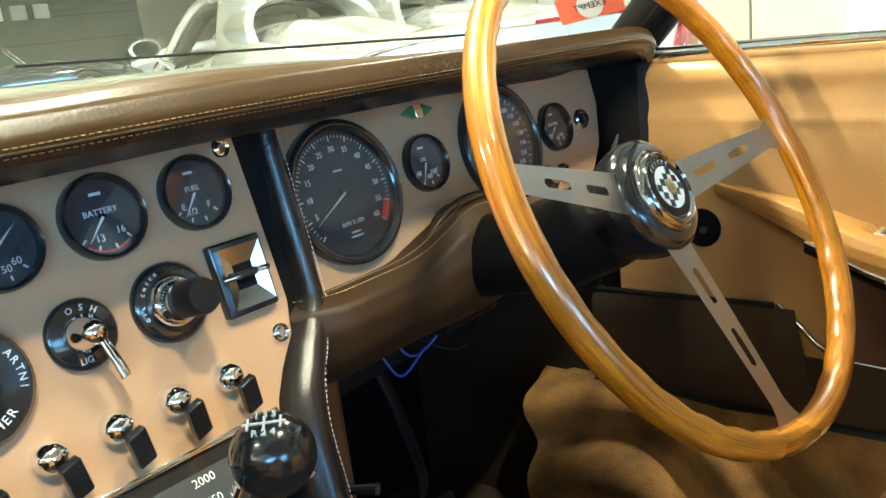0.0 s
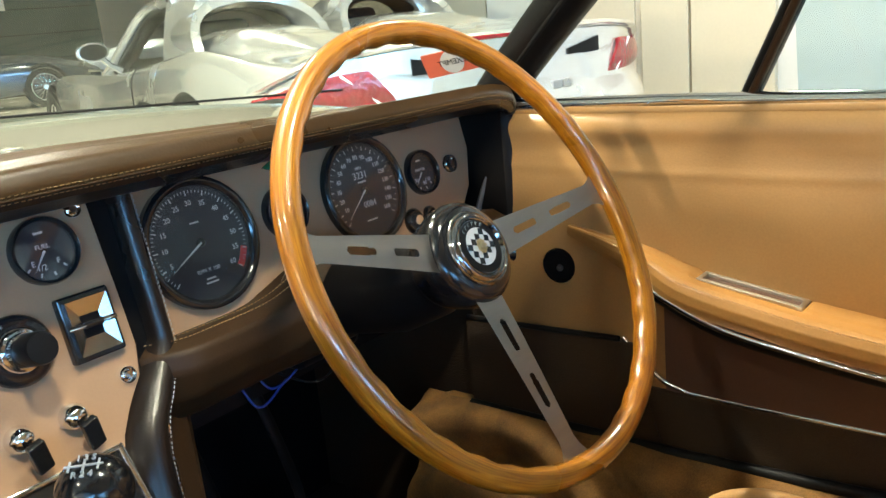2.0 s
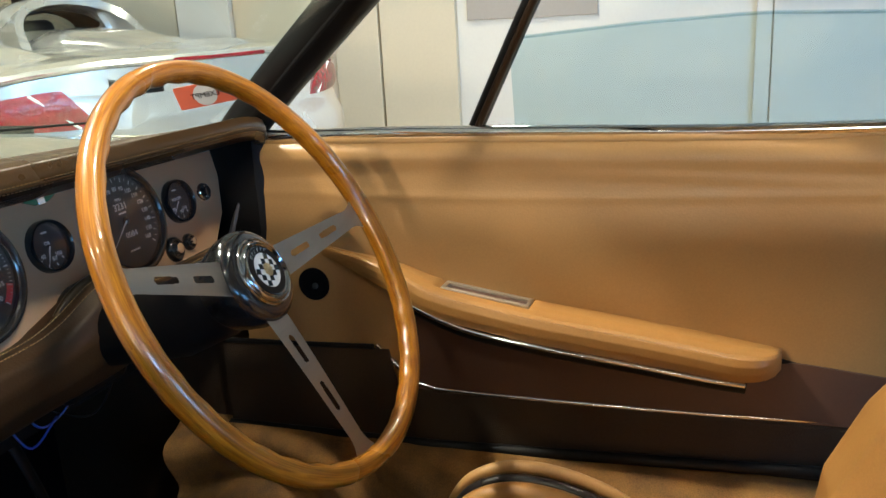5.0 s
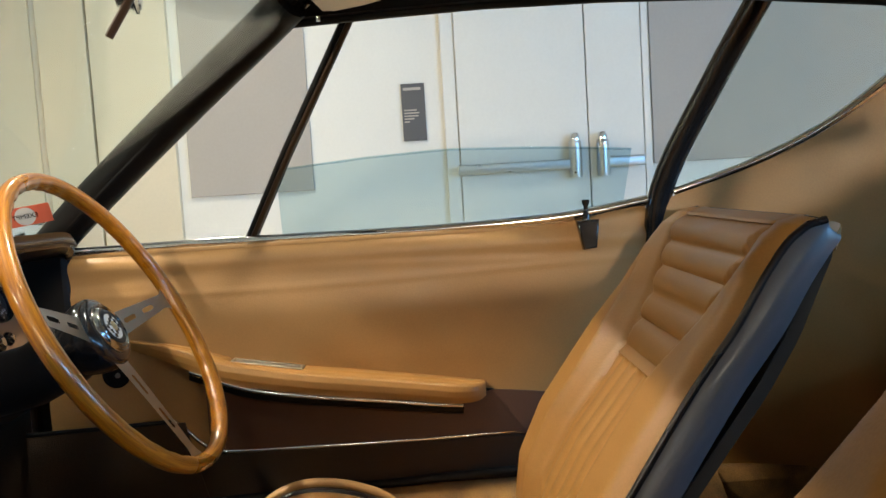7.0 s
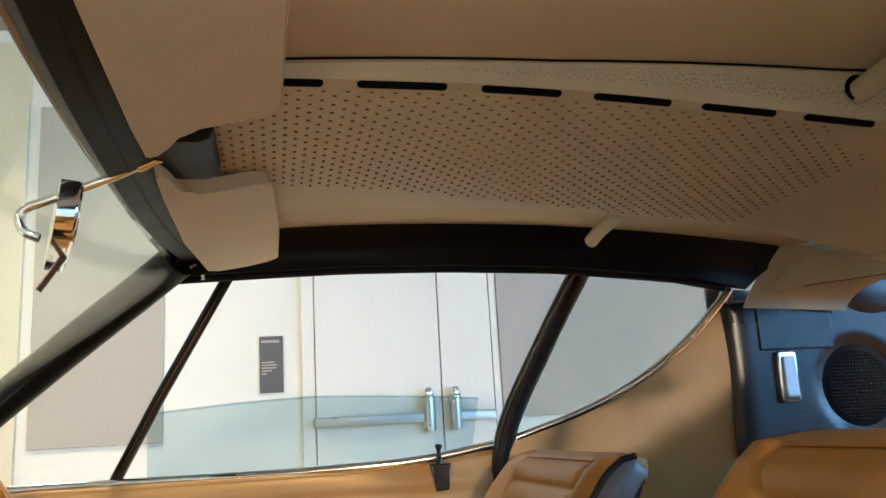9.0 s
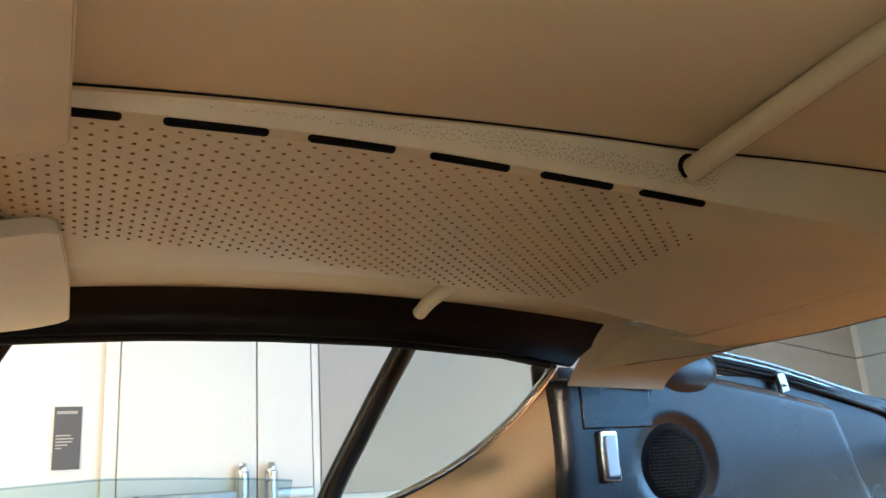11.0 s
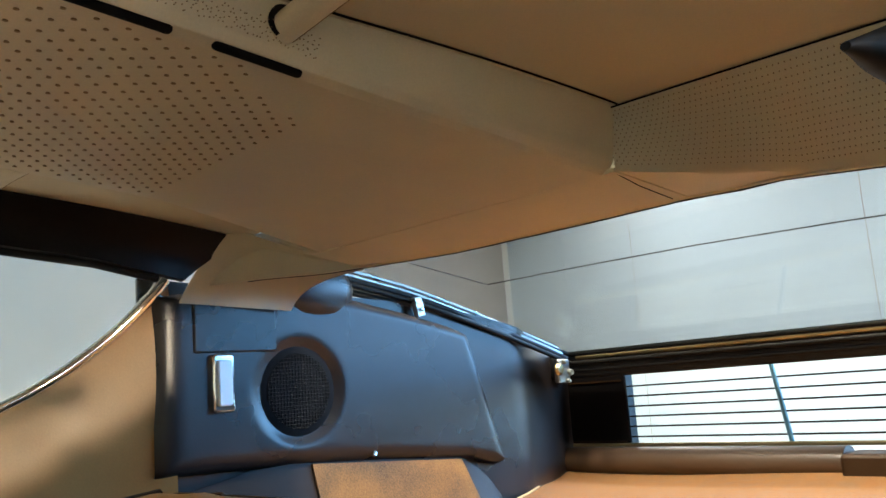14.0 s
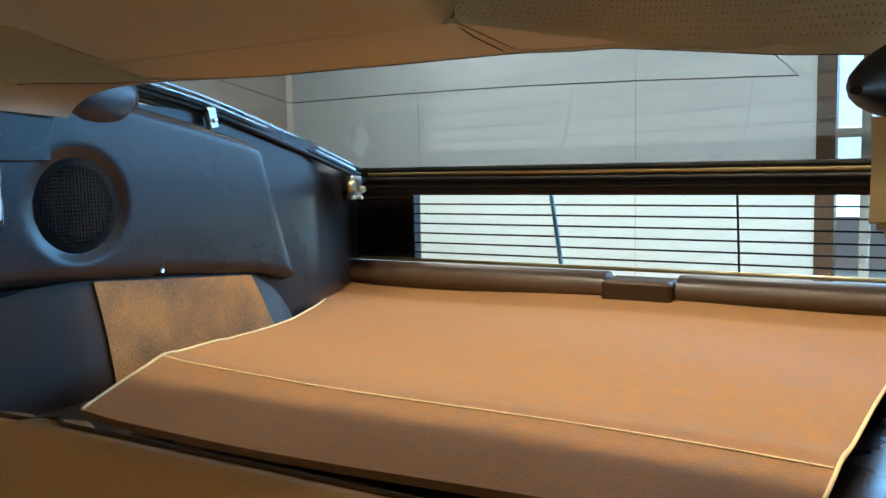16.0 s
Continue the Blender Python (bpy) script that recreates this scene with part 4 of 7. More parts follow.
    gl.visible_shadow = False
    return g


gauge(DD, 0.259, 0.730, 0.0585, "tacho", needle=208)
gauge(DD, 0.467, 0.731, 0.0585, "speedo", needle=218)
gauge(DD, 0.357, 0.734, 0.0255, "40| |80|100", "OIL", needle=245)
gauge(DD, 0.560, 0.731, 0.0255, "30| |90|110", "WATER", needle=225)
gauge(DC, 0.121, 0.762, 0.0255, "E|1/2| |F", "FUEL", needle=232)
gauge(DC, 0.056, 0.762, 0.0270, " |13| |16", "BATTERY", needle=228)
gauge(DC, -0.008, 0.760, 0.0255, "30| |50|60", "", needle=40)
gauge(DC, -0.072, 0.760, 0.0255, " | | | ", "", needle=210)


def screw(d, x, z):
    m = on_panel(d, x, z)
    s = part("panel_screw", lathe(B(), [(0.0, 0.003), (0.003, 0.0032), (0.0045, 0.0018), (0.0058, 0.003), (0.0072, 0.0018), (0.0074, 0.0)], m, 20), CHROME, dash, "chrome cup screw")
    return s


for p in ((0.152, 0.786), (0.152, 0.656), (-0.152, 0.786), (-0.152, 0.656)):
    screw(DC, *p)

# oil-check push knob, lighting switch, rotary washer knob
m = on_panel(DC, 0.080, 0.701)
k = part("oil_check_knob", lathe(B(), [(0.0, 0.0), (0.026, 0.0), (0.026, 0.004), (0.023, 0.0065), (0.017, 0.0065), (0.0, 0.0065)], m, 36), BLACK, dash, "black plunger switch with a chrome collar")
part("collar", lathe(B(), [(0.0, 0.0066), (0.0165, 0.0066), (0.0165, 0.010), (0.0150, 0.012), (0.0135, 0.011), (0.0125, 0.022), (0.0, 0.022)], m, 36), CHROME, k)
part("plunger", lathe(B(), [(0.0, 0.022), (0.0112, 0.022), (0.0118, 0.026), (0.0118, 0.042), (0.0105, 0.0455), (0.0, 0.046)], m, 32), SATIN, k, "ribbed black plunger")
tb = B()
for i, ch in enumerate("OIL CHECK"):
    a = radians(196 - i * 11)
    text(tb, ch, 0.0032, m @ Matrix.Translation((0.0205 * math.cos(a), 0.0205 * math.sin(a), 0.0068)) @ pose(0, 0, 0, 0, 0, math.degrees(a) - 90))
tagged(part("lettering", tb, WHITE, k), kind="stuff")

m = on_panel(DC, 0.021, 0.701)
k = part("lighting_switch", lathe(B(), [(0.0, 0.0), (0.0215, 0.0), (0.0215, 0.003), (0.019, 0.0045), (0.0, 0.0045)], m, 36), BLACK, dash, "black lighting switch with a chrome lever")
part("boss", lathe(B(), [(0.0, 0.0045), (0.0115, 0.0045), (0.0115, 0.009), (0.009, 0.012), (0.0075, 0.020), (0.006, 0.024), (0.0, 0.025)], m, 28), CHROME, k)
lv = tube(B(), [m @ V(p) for p in ((0.002, -0.002, 0.019), (0.005, -0.014, 0.021), (0.0085, -0.030, 0.021))], [0.0030, 0.0040, 0.0050], 10, flatten=0.55)
part("lever", lv, CHROME, k)
tb = B()
for ch, a in (("O", 105), ("S", 78), ("H", 50)):
    text(tb, ch, 0.0055, m @ Matrix.Translation((0.0155 * math.cos(radians(a)), 0.0155 * math.sin(radians(a)), 0.0047)) @ pose(0, 0, 0, 0, 0, a - 90))
text(tb, "LIG", 0.0055, m @ Matrix.Translation((-0.003, -0.0155, 0.0047)))
tagged(part("lettering", tb, WHITE, k), kind="stuff")

m = on_panel(DC, -0.046, 0.693)
k = part("washer_switch", lathe(B(), [(0.0, 0.0), (0.034, 0.0), (0.034, 0.006), (0.031, 0.009), (0.014, 0.009), (0.012, 0.020), (0.0, 0.021)], m, 40), BLACK, dash, "large round black switch plate with white lettering")
tb = B()
for i, ch in enumerate("WASHER"):
    a = radians(250 + i * 12)
    text(tb, ch, 0.0072, m @ Matrix.Translation((0.024 * math.cos(a), 0.024 * math.sin(a), 0.0092)) @ pose(0, 0, 0, 0, 0, math.degrees(a) + 90))
for i, ch in enumerate("INTRA"):
    a = radians(-15 + i * 11)
    text(tb, ch, 0.0062, m @ Matrix.Translation((0.0265 * math.cos(a), 0.0265 * math.sin(a), 0.0092)) @ pose(0, 0, 0, 0, 0, math.degrees(a) - 90))
tagged(part("lettering", tb, WHITE, k), kind="stuff")

# square chrome bezel switch
m = on_panel(DC, 0.1352, 0.7015)
k = part("square_switch", prism(B(), rounded(-0.0205, 0.0205, -0.0255, 0.0255, 0.002), 0.007, m, 0.0015), BLACK, dash, "square switch with a faceted chrome bezel")
fr = B()
o, i_, h0, h1 = (0.0165, 0.021), (0.0075, 0.0085), 0.0105, 0.0072
for (sx, sy), (tx, ty) in (((-1, -1), (1, -1)), ((1, -1), (1, 1)), ((1, 1), (-1, 1)), ((-1, 1), (-1, -1))):
    vs = [fr.verts.new(m @ V(p)) for p in ((sx * o[0], sy * o[1], h0), (tx * o[0], ty * o[1], h0), (tx * i_[0], ty * i_[1], h1), (sx * i_[0], sy * i_[1], h1))]
    fr.faces.new(vs)
    ws = [fr.verts.new(m @ V(p)) for p in ((sx * o[0], sy * o[1], h0), (tx * o[0], ty * o[1], h0), (tx * o[0], ty * o[1], 0.006), (sx * o[0], sy * o[1], 0.006))]
    fr.faces.new(ws)
part("bezel", fr, BEZEL, k, flat=True)
for sx in (-1, 1):
    part("rocker_tip", tube(B(), [m @ V(p) for p in ((sx * 0.0175, 0.001, 0.0085), (sx * 0.011, 0.001, 0.0125), (sx * 0.0045, 0.001, 0.0115))], [0.0032, 0.0028, 0.0008], 10, flatten=0.7), CHROME, k, "pointed chrome rocker tip")
part("rocker", tube(B(), [m @ V((-0.007, 0.001, 0.0105)), m @ V((0.007, 0.001, 0.0105))], 0.0030, 10), BLACK, k)
part("slot", box(B(), -0.0075, 0.0075, -0.0085, 0.0085, 0.0066, 0.0076, 0, m), VOID, k)

# row of toggles
for i in range(-2, 4):
    x = 0.022 + 0.040 * i
    if x > 0.12:
        continue
    m = on_panel(DC, x, 0.6435)
    k = part("toggle_switch", lathe(B(), [(0.0, 0.0), (0.0105, 0.0), (0.0105, 0.002), (0.0098, 0.006), (0.0072, 0.0105), (0.0036, 0.0126), (0.0, 0.013)], m, 24), CHROME, dash, "chrome domed toggle with a black flap lever")
    lv = B()
    prism(lv, rounded(-0.0064, 0.0064, -0.0140, 0.0120, 0.002), 0.0050, m @ pose(0.005, -0.013, 0.011, 26, 0, 16), 0.0012)
    part("flap_lever", lv, BLACK, k, "glossy black flap lever")

# green enamel badge, control knob, ignition
m = on_panel(DD, 0.368, 0.778)
k = part("enamel_badge", prism(B(), [(-0.021, 0.0), (-0.008, 0.0055), (0.008, 0.0055), (0.021, 0.0), (0.008, -0.0055), (-0.008, -0.0055)], 0.002, m, 0.0006), GREEN, dash, "small green enamel badge")
part("badge_plate", prism(B(), rounded(-0.0045, 0.0045, -0.006, 0.006, 0.001), 0.0028, m, 0.0004), CHROME, k)
for x, z, r, mt in ((0.612, 0.731, 0.0125, CHROME), (0.528, 0.683, 0.0145, BLACK), (0.556, 0.684, 0.010, BLACK)):
    m = on_panel(DD, x, z)
    k = part("panel_knob", lathe(B(), [(0.0, 0.0), (r, 0.0), (r, 0.003), (r * 0.8, 0.006), (r * 0.62, 0.006), (r * 0.55, 0.004), (0.0, 0.004)], m, 28), mt, dash)
    part("knob_centre", lathe(B(), [(0.0, 0.0045), (r * 0.45, 0.0045), (r * 0.4, 0.010), (0.0, 0.011)], m, 20), BLACK if mt is CHROME else CHROME, k)

# console below the panel: radio, cheek, warning lamp
console = thing("centre_console", "leather-sided centre console with a chrome-framed radio", "console", (0, 0.55, 0.2))
part("console_body", box(B(), -0.148, 0.148, 0.40, 0.66, 0.19, 0.535, 0.012), BROWN, console)
part("cheek_panel", box(B(), 0.140, 0.206, 0.654, 0.72, 0.19, 0.655, 0.006), BROWN, console)
part("cheek_panel", box(B(), -0.160, -0.145, 0.50, 0.70, 0.19, 0.64, 0.006), BROWN, console)
rm = turn_to((0.0, 0.625, 0.588), (0, -0.80, 0.60))
radio = part("radio", box(B(), -0.092, 0.128, -0.028, 0.022, -0.03, 0.004, 0.002, rm), BLACK, console, "black car radio in a chrome frame")
fr = B()
for x0, x1, y0, y1 in ((-0.094, 0.130, 0.020, 0.0245), (-0.094, 0.130, -0.030, -0.026), (-0.094, -0.089, -0.03, 0.0245), (0.125, 0.130, -0.03, 0.0245)):
    box(fr, x0, x1, y0, y1, 0.0, 0.008, 0.001, rm)
part("chrome_frame", fr, CHROME, radio)
part("dial_strip", box(B(), -0.06, 0.09, -0.016, 0.010, 0.003, 0.0052, 0, rm), FACE, radio)
tb = B()
text(tb, "2000", 0.008, rm @ Matrix.Translation((0.060, 0.004, 0.0054)))
text(tb, "550", 0.008, rm @ Matrix.Translation((0.060, -0.010, 0.0054)))
for i in range(18):
    prism(tb, [(-0.055 + i * 0.0055, -0.004), (-0.0545 + i * 0.0055, -0.004), (-0.0545 + i * 0.0055, 0.0), (-0.055 + i * 0.0055, 0.0)], 0.0003, rm @ Matrix.Translation((0, 0, 0.0053)))
part("dial_lettering", tb, WHITE, radio)
part("tuning_knob", lathe(B(), [(0.0, 0.0), (0.012, 0.0), (0.0125, 0.010), (0.011, 0.014), (0.0, 0.015)], rm @ Matrix.Translation((0.108, -0.003, 0.004)), 28), CHROME, radio)
wl = lathe(B(), [(0.0, 0.004), (0.004, 0.0035), (0.0065, 0.001), (0.0065, 0.0), (0.0, 0.0)], turn_to((0.1735, 0.6535, 0.596), (0.15, -1, 0.05)), 20)
part("warning_lamp", wl, RED_LENS, console, "small red warning lamp")
part("warning_ring", lathe(B(), [(0.0066, 0.0), (0.0085, 0.0), (0.0085, 0.002), (0.0066, 0.002)], turn_to((0.1735, 0.6535, 0.596), (0.15, -1, 0.05)), 20), CHROME, console)
part("heater_slide", prism(B(), rounded(-0.006, 0.006, -0.03, 0.03, 0.0055), 0.003, turn_to((0.1765, 0.6535, 0.540), (0.15, -1, 0.05)), 0.001), CHROME, console, "chrome heater slide plate")
part("slide_slot", prism(B(), rounded(-0.0018, 0.0018, -0.024, 0.024, 0.0017), 0.0036, turn_to((0.1765, 0.6535, 0.540), (0.15, -1, 0.05))), VOID, console)
part("slide_lever", tube(B(), [(0.1765, 0.652, 0.522), (0.182, 0.630, 0.520), (0.19, 0.612, 0.522)], [0.003, 0.004, 0.005], 8), BLACK, console)

# gear lever
gear = thing("gear_lever", "black ball gear knob on a chrome lever", "gear lever", (0.06, 0.5, 0.5))
KN = V((0.063, 0.548, 0.631))
part("knob", lathe(B(), [(0.0, -0.0245)] + [(0.0245 * math.sin(q), -0.0245 * math.cos(q)) for q in [math.pi * (i + 1) / 18 for i in range(16)]] + [(0.0, 0.0245)], Matrix.Translation(KN) @ pose(0, 0, 0, 12, 8, 0), 36), BLACK, gear, "glossy black ball with a white shift pattern")
part("lever", tube(B(), [KN + V((-0.012, 0.016, -0.018)), KN + V((-0.03, 0.03, -0.06)), KN + V((-0.05, 0.0, -0.14))], 0.006, 12), CHROME, gear)
tm = turn_to(KN + V((-0.26, -0.25, 0.933)) * 0.0247, (-0.26, -0.25, 0.933), (0.70, -0.71, 0))
tb = B()
text(tb, "R 2 4", 0.0062, tm @ Matrix.Translation((0, -0.006, 0.0)), 0.0006)
text(tb, "1 3 5", 0.0062, tm @ Matrix.Translation((0, 0.008, -0.001)), 0.0006)
for x in (-0.009, 0.0, 0.009):
    box(tb, x - 0.0006, x + 0.0006, -0.003, 0.005, -0.0004, 0.0006, 0, tm)
box(tb, -0.012, 0.012, 0.0005, 0.0016, -0.0004, 0.0006, 0, tm)
part("shift_pattern", tb, WHITE, gear)

# pedals and wires in the footwell
for x in (0.30, 0.40):
    p = thing("pedal", "black metal pedal arm in the dark footwell", "pedal", (x, 0.85, 0.3))
    part("arm", tube(B(), smooth_path([(x - 0.03, 0.86, 0.62), (x - 0.02, 0.80, 0.50), (x, 0.78, 0.38), (x + 0.01, 0.80, 0.33)], 6), 0.008, 8, flatten=0.5), SATIN, p)
    part("pad", box(B(), x - 0.035, x + 0.04, 0.77, 0.785, 0.28, 0.34, 0.006), RUBBER, p)
for k, (pts, mt) in enumerate(((((0.30, 0.70, 0.60), (0.31, 0.68, 0.57), (0.34, 0.67, 0.585), (0.36, 0.69, 0.60)), BLUEWIRE), (((0.31, 0.69, 0.59), (0.35, 0.66, 0.565), (0.40, 0.67, 0.58), (0.44, 0.70, 0.61)), SATIN), (((0.28, 0.69, 0.585), (0.29, 0.675, 0.56), (0.33, 0.68, 0.572)), BLUEWIRE))):
    solid("wire", tube(B(), smooth_path(pts, 8), 0.0012, 6), mt, "loose wire hanging under the dashboard", "wire")

# ---- steering wheel ----
WC, WN = V((0.3585, 0.4376, 0.7276)), V((-0.0065, -0.8822, 0.4707)).normalized()
WM = turn_to(WC, WN, (1.0, -0.0074, 0))
wheel = thing("steering_wheel", "varnished wood-rim steering wheel with three drilled alloy spokes", "steering wheel", WC)
R0 = 0.1848
rim, n = B(), 216
rings = []
for i in range(n):
    q = 2 * math.pi * i / n
    c = V((R0 * math.cos(q), R0 * math.sin(q), 0))
    out = V((math.cos(q), math.sin(q), 0))
    # finger grips on the inner side, faded out towards the spokes
    near = min(abs((q - radians(a) + math.pi) % (2 * math.pi) - math.pi) for a in (1.0, 165.3, -97.5))
    grip = 0.0009 * math.cos(q * 38) * min(1.0, max(0.0, (near - 0.20) / 0.2))
    ring = []
    for j in range(18):
        p = 2 * math.pi * j / 18
        rr = 0.0096 + (grip if math.cos(p) < 0.2 else 0.0)
        ring.append(rim.verts.new(WC + (c + out * rr * math.cos(p) + V((0, 0, 0.0106 * math.sin(p))))))
    rings.append(ring)
for i in range(n):
    a, c = rings[i], rings[(i + 1) % n]
    for j in range(18):
        rim.faces.new((a[j], c[j], c[(j + 1) % 18], a[(j + 1) % 18]))
rim_ob = part("rim", rim, WOOD, wheel, "glossy varnished wooden rim with finger grips")
rim_ob.rotation_euler = WM.to_euler()
HUBZ = -0.027
for ang in (165.3, 1.0, -97.5):
    sm = WM @ pose(0, 0, 0, 0, 0, ang)

    def spoke(u, v):
        r = 0.030 + 0.149 * u
        w = 0.0162 - 0.0066 * min(1.0, u / 0.88) + 0.0095 * max(0.0, (u - 0.86) / 0.14) ** 2.2
        return (r, (v - 0.5) * 2 * w, HUBZ + 0.023 * max(0, (r - 0.035) / 0.144) ** 0.9)

    sb = B()
    nu, nv = 150, 36
    gridv = [[sb.verts.new(sm @ V(spoke(i / nu, j / nv))) for j in range(nv + 1)] for i in range(nu + 1)]
    for i in range(nu):
        for j in range(nv):
            r = 0.030 + 0.149 * (i + 0.5) / nu
            side = (V(spoke((i + 0.5) / nu, (j + 0.5) / nv))).y
            if any(math.hypot(max(r0 + 0.0030 - r, 0, r - r1 + 0.0030), side) < 0.0030 for r0, r1 in ((0.059, 0.087), (0.106, 0.135))):
                continue
            sb.faces.new((gridv[i][j], gridv[i + 1][j], gridv[i + 1][j + 1], gridv[i][j + 1]))
    geo = bmesh.ops.solidify(sb, geom=sb.faces[:], thickness=0.0026)
    part("spoke", sb, BRUSHED, wheel, "drilled brushed alloy spoke")
part("boss", lathe(B(), [(0.0, -0.066), (0.034, -0.066), (0.040, -0.052), (0.0435, -0.040), (0.0440, -0.030), (0.0425, -0.0235), (0.0385, -0.0195), (0.0340, -0.0180), (0.0, -0.018)], WM, 64), BLACK, wheel, "black domed hub")
med = part("medallion", lathe(B(), [(0.0, -0.019), (0.0315, -0.019), (0.0320, -0.0165), (0.0305, -0.0150), (0.0292, -0.0162), (0.0280, -0.0138), (0.0265, -0.0128), (0.0252, -0.0145), (0.0240, -0.0125), (0.0228, -0.0140), (0.0, -0.0140)], WM, 64), DARKCHROME, wheel, "stepped chrome medallion with a chequered centre")
disc = part("disc", lathe(B(), [(0.0, -0.0128), (0.0160, -0.0130), (0.0160, -0.0142), (0.0, -0.0142)], WM, 40), WHITE, med, "white chequered disc")
cell = 0.0051
for i in range(-3, 3):
    for j in range(-3, 3):
        x0, y0 = i * cell, j * cell
        corner = max(math.hypot(x0 + a, y0 + c) for a in (0, cell) for c in (0, cell))
        if (i + j) % 2 == 0 and corner < 0.0166 and math.hypot(x0 + cell / 2, y0 + cell / 2) > 0.004:
            part("chequer", prism(B(), [(x0, y0), (x0 + cell, y0), (x0 + cell, y0 + cell), (x0, y0 + cell)], 0.0005, WM @ pose(0, 0, -0.0130, 0, 0, -20)), BLACK, med)
crest = B()
for k in range(9):
    a = 2 * math.pi * k / 9
    lathe(crest, [(0.0, 0.0026), (0.0012, 0.0022), (0.0020, 0.0008), (0.0, 0.0)], WM @ pose(0.0034 * math.cos(a), 0.0044 * math.sin(a), -0.0130, 0, 0, 0), 10)
lathe(crest, [(0.0, 0.0034), (0.002, 0.003), (0.0036, 0.001), (0.0, 0.0)], WM @ pose(0, 0, -0.0130), 14)
part("centre_crest", crest, BRASS, med, "small raised gilt crest")
ringm = part("letter_ring", lathe(B(), [(0.0162, -0.0132), (0.0222, -0.0132), (0.0222, -0.0144), (0.0162, -0.0144)], WM, 48), SATIN, med)
tb = B()
for i in range(6):
    a = radians(126 - i * 14)
    lm_ = WM @ pose(0.0193 * math.cos(a), 0.0193 * math.sin(a), -0.0132, 0, 0, math.degrees(a) - 90)
    box(tb, -0.0013, -0.0004, -0.0016, 0.0016, 0, 0.0004, 0, lm_)
    box(tb, -0.0004, 0.0013, 0.0008, 0.0016, 0, 0.0004, 0, lm_)
part("letter_shapes", tb, CHROME, med)

# steering column
column = thing("steering_column", "black steering column cowl with a stalk", "steering column", (0.37, 0.62, 0.62))
axis = -WN
c0, c1 = WC + axis * 0.05, V((0.372, 0.70, 0.632))
part("cowl", tube(B(), [WC + axis * 0.045, WC + axis * 0.075, WC + axis * 0.12, c1 + V((0, -0.03, 0.01)), c1 + V((0, 0.05, -0.02))], [0.033, 0.037, 0.036, 0.036, 0.036], 28), SATIN, column)
part("ribbed_collar", tube(B(), [c1 + V((-0.004, -0.055, 0.03)), c1 + V((0.0, -0.025, 0.016))], 0.0395, 28), RUBBER, column)
part("stalk", tube(B(), smooth_path([WC + axis * 0.09 + V((0.03, 0, 0)), WC + axis * 0.085 + V((0.075, -0.005, -0.004)), WC + axis * 0.075 + V((0.105, -0.01, -0.01))], 5), [0.004] * 5 + [0.0045] * 5 + [0.008], 10), BLACK, column)
part("column_bracket", box(B(), 0.33, 0.42, 0.66, 0.74, 0.58, 0.64, 0.01), SATIN, column)

# ---- doors ----
ARM = [(0.545, 0.657), (0.49, 0.648), (0.44, 0.637), (0.40, 0.623), (0.34, 0.612), (0.28, 0.601), (0.20, 0.590), (0.12, 0.5785), (0.06, 0.569), (0.03, 0.564), (0.012, 0.5605)]


def x_door(z):
    return 0.664 - 0.010 * max(0.0, min(1.0, (0.785 - z) / 0.18))


def z_sill(y):
    return interp(-y, [(-0.66, 0.783), (0.0, 0.786), (0.12, 0.793), (0.245, 0.811), (0.27, 0.816)])


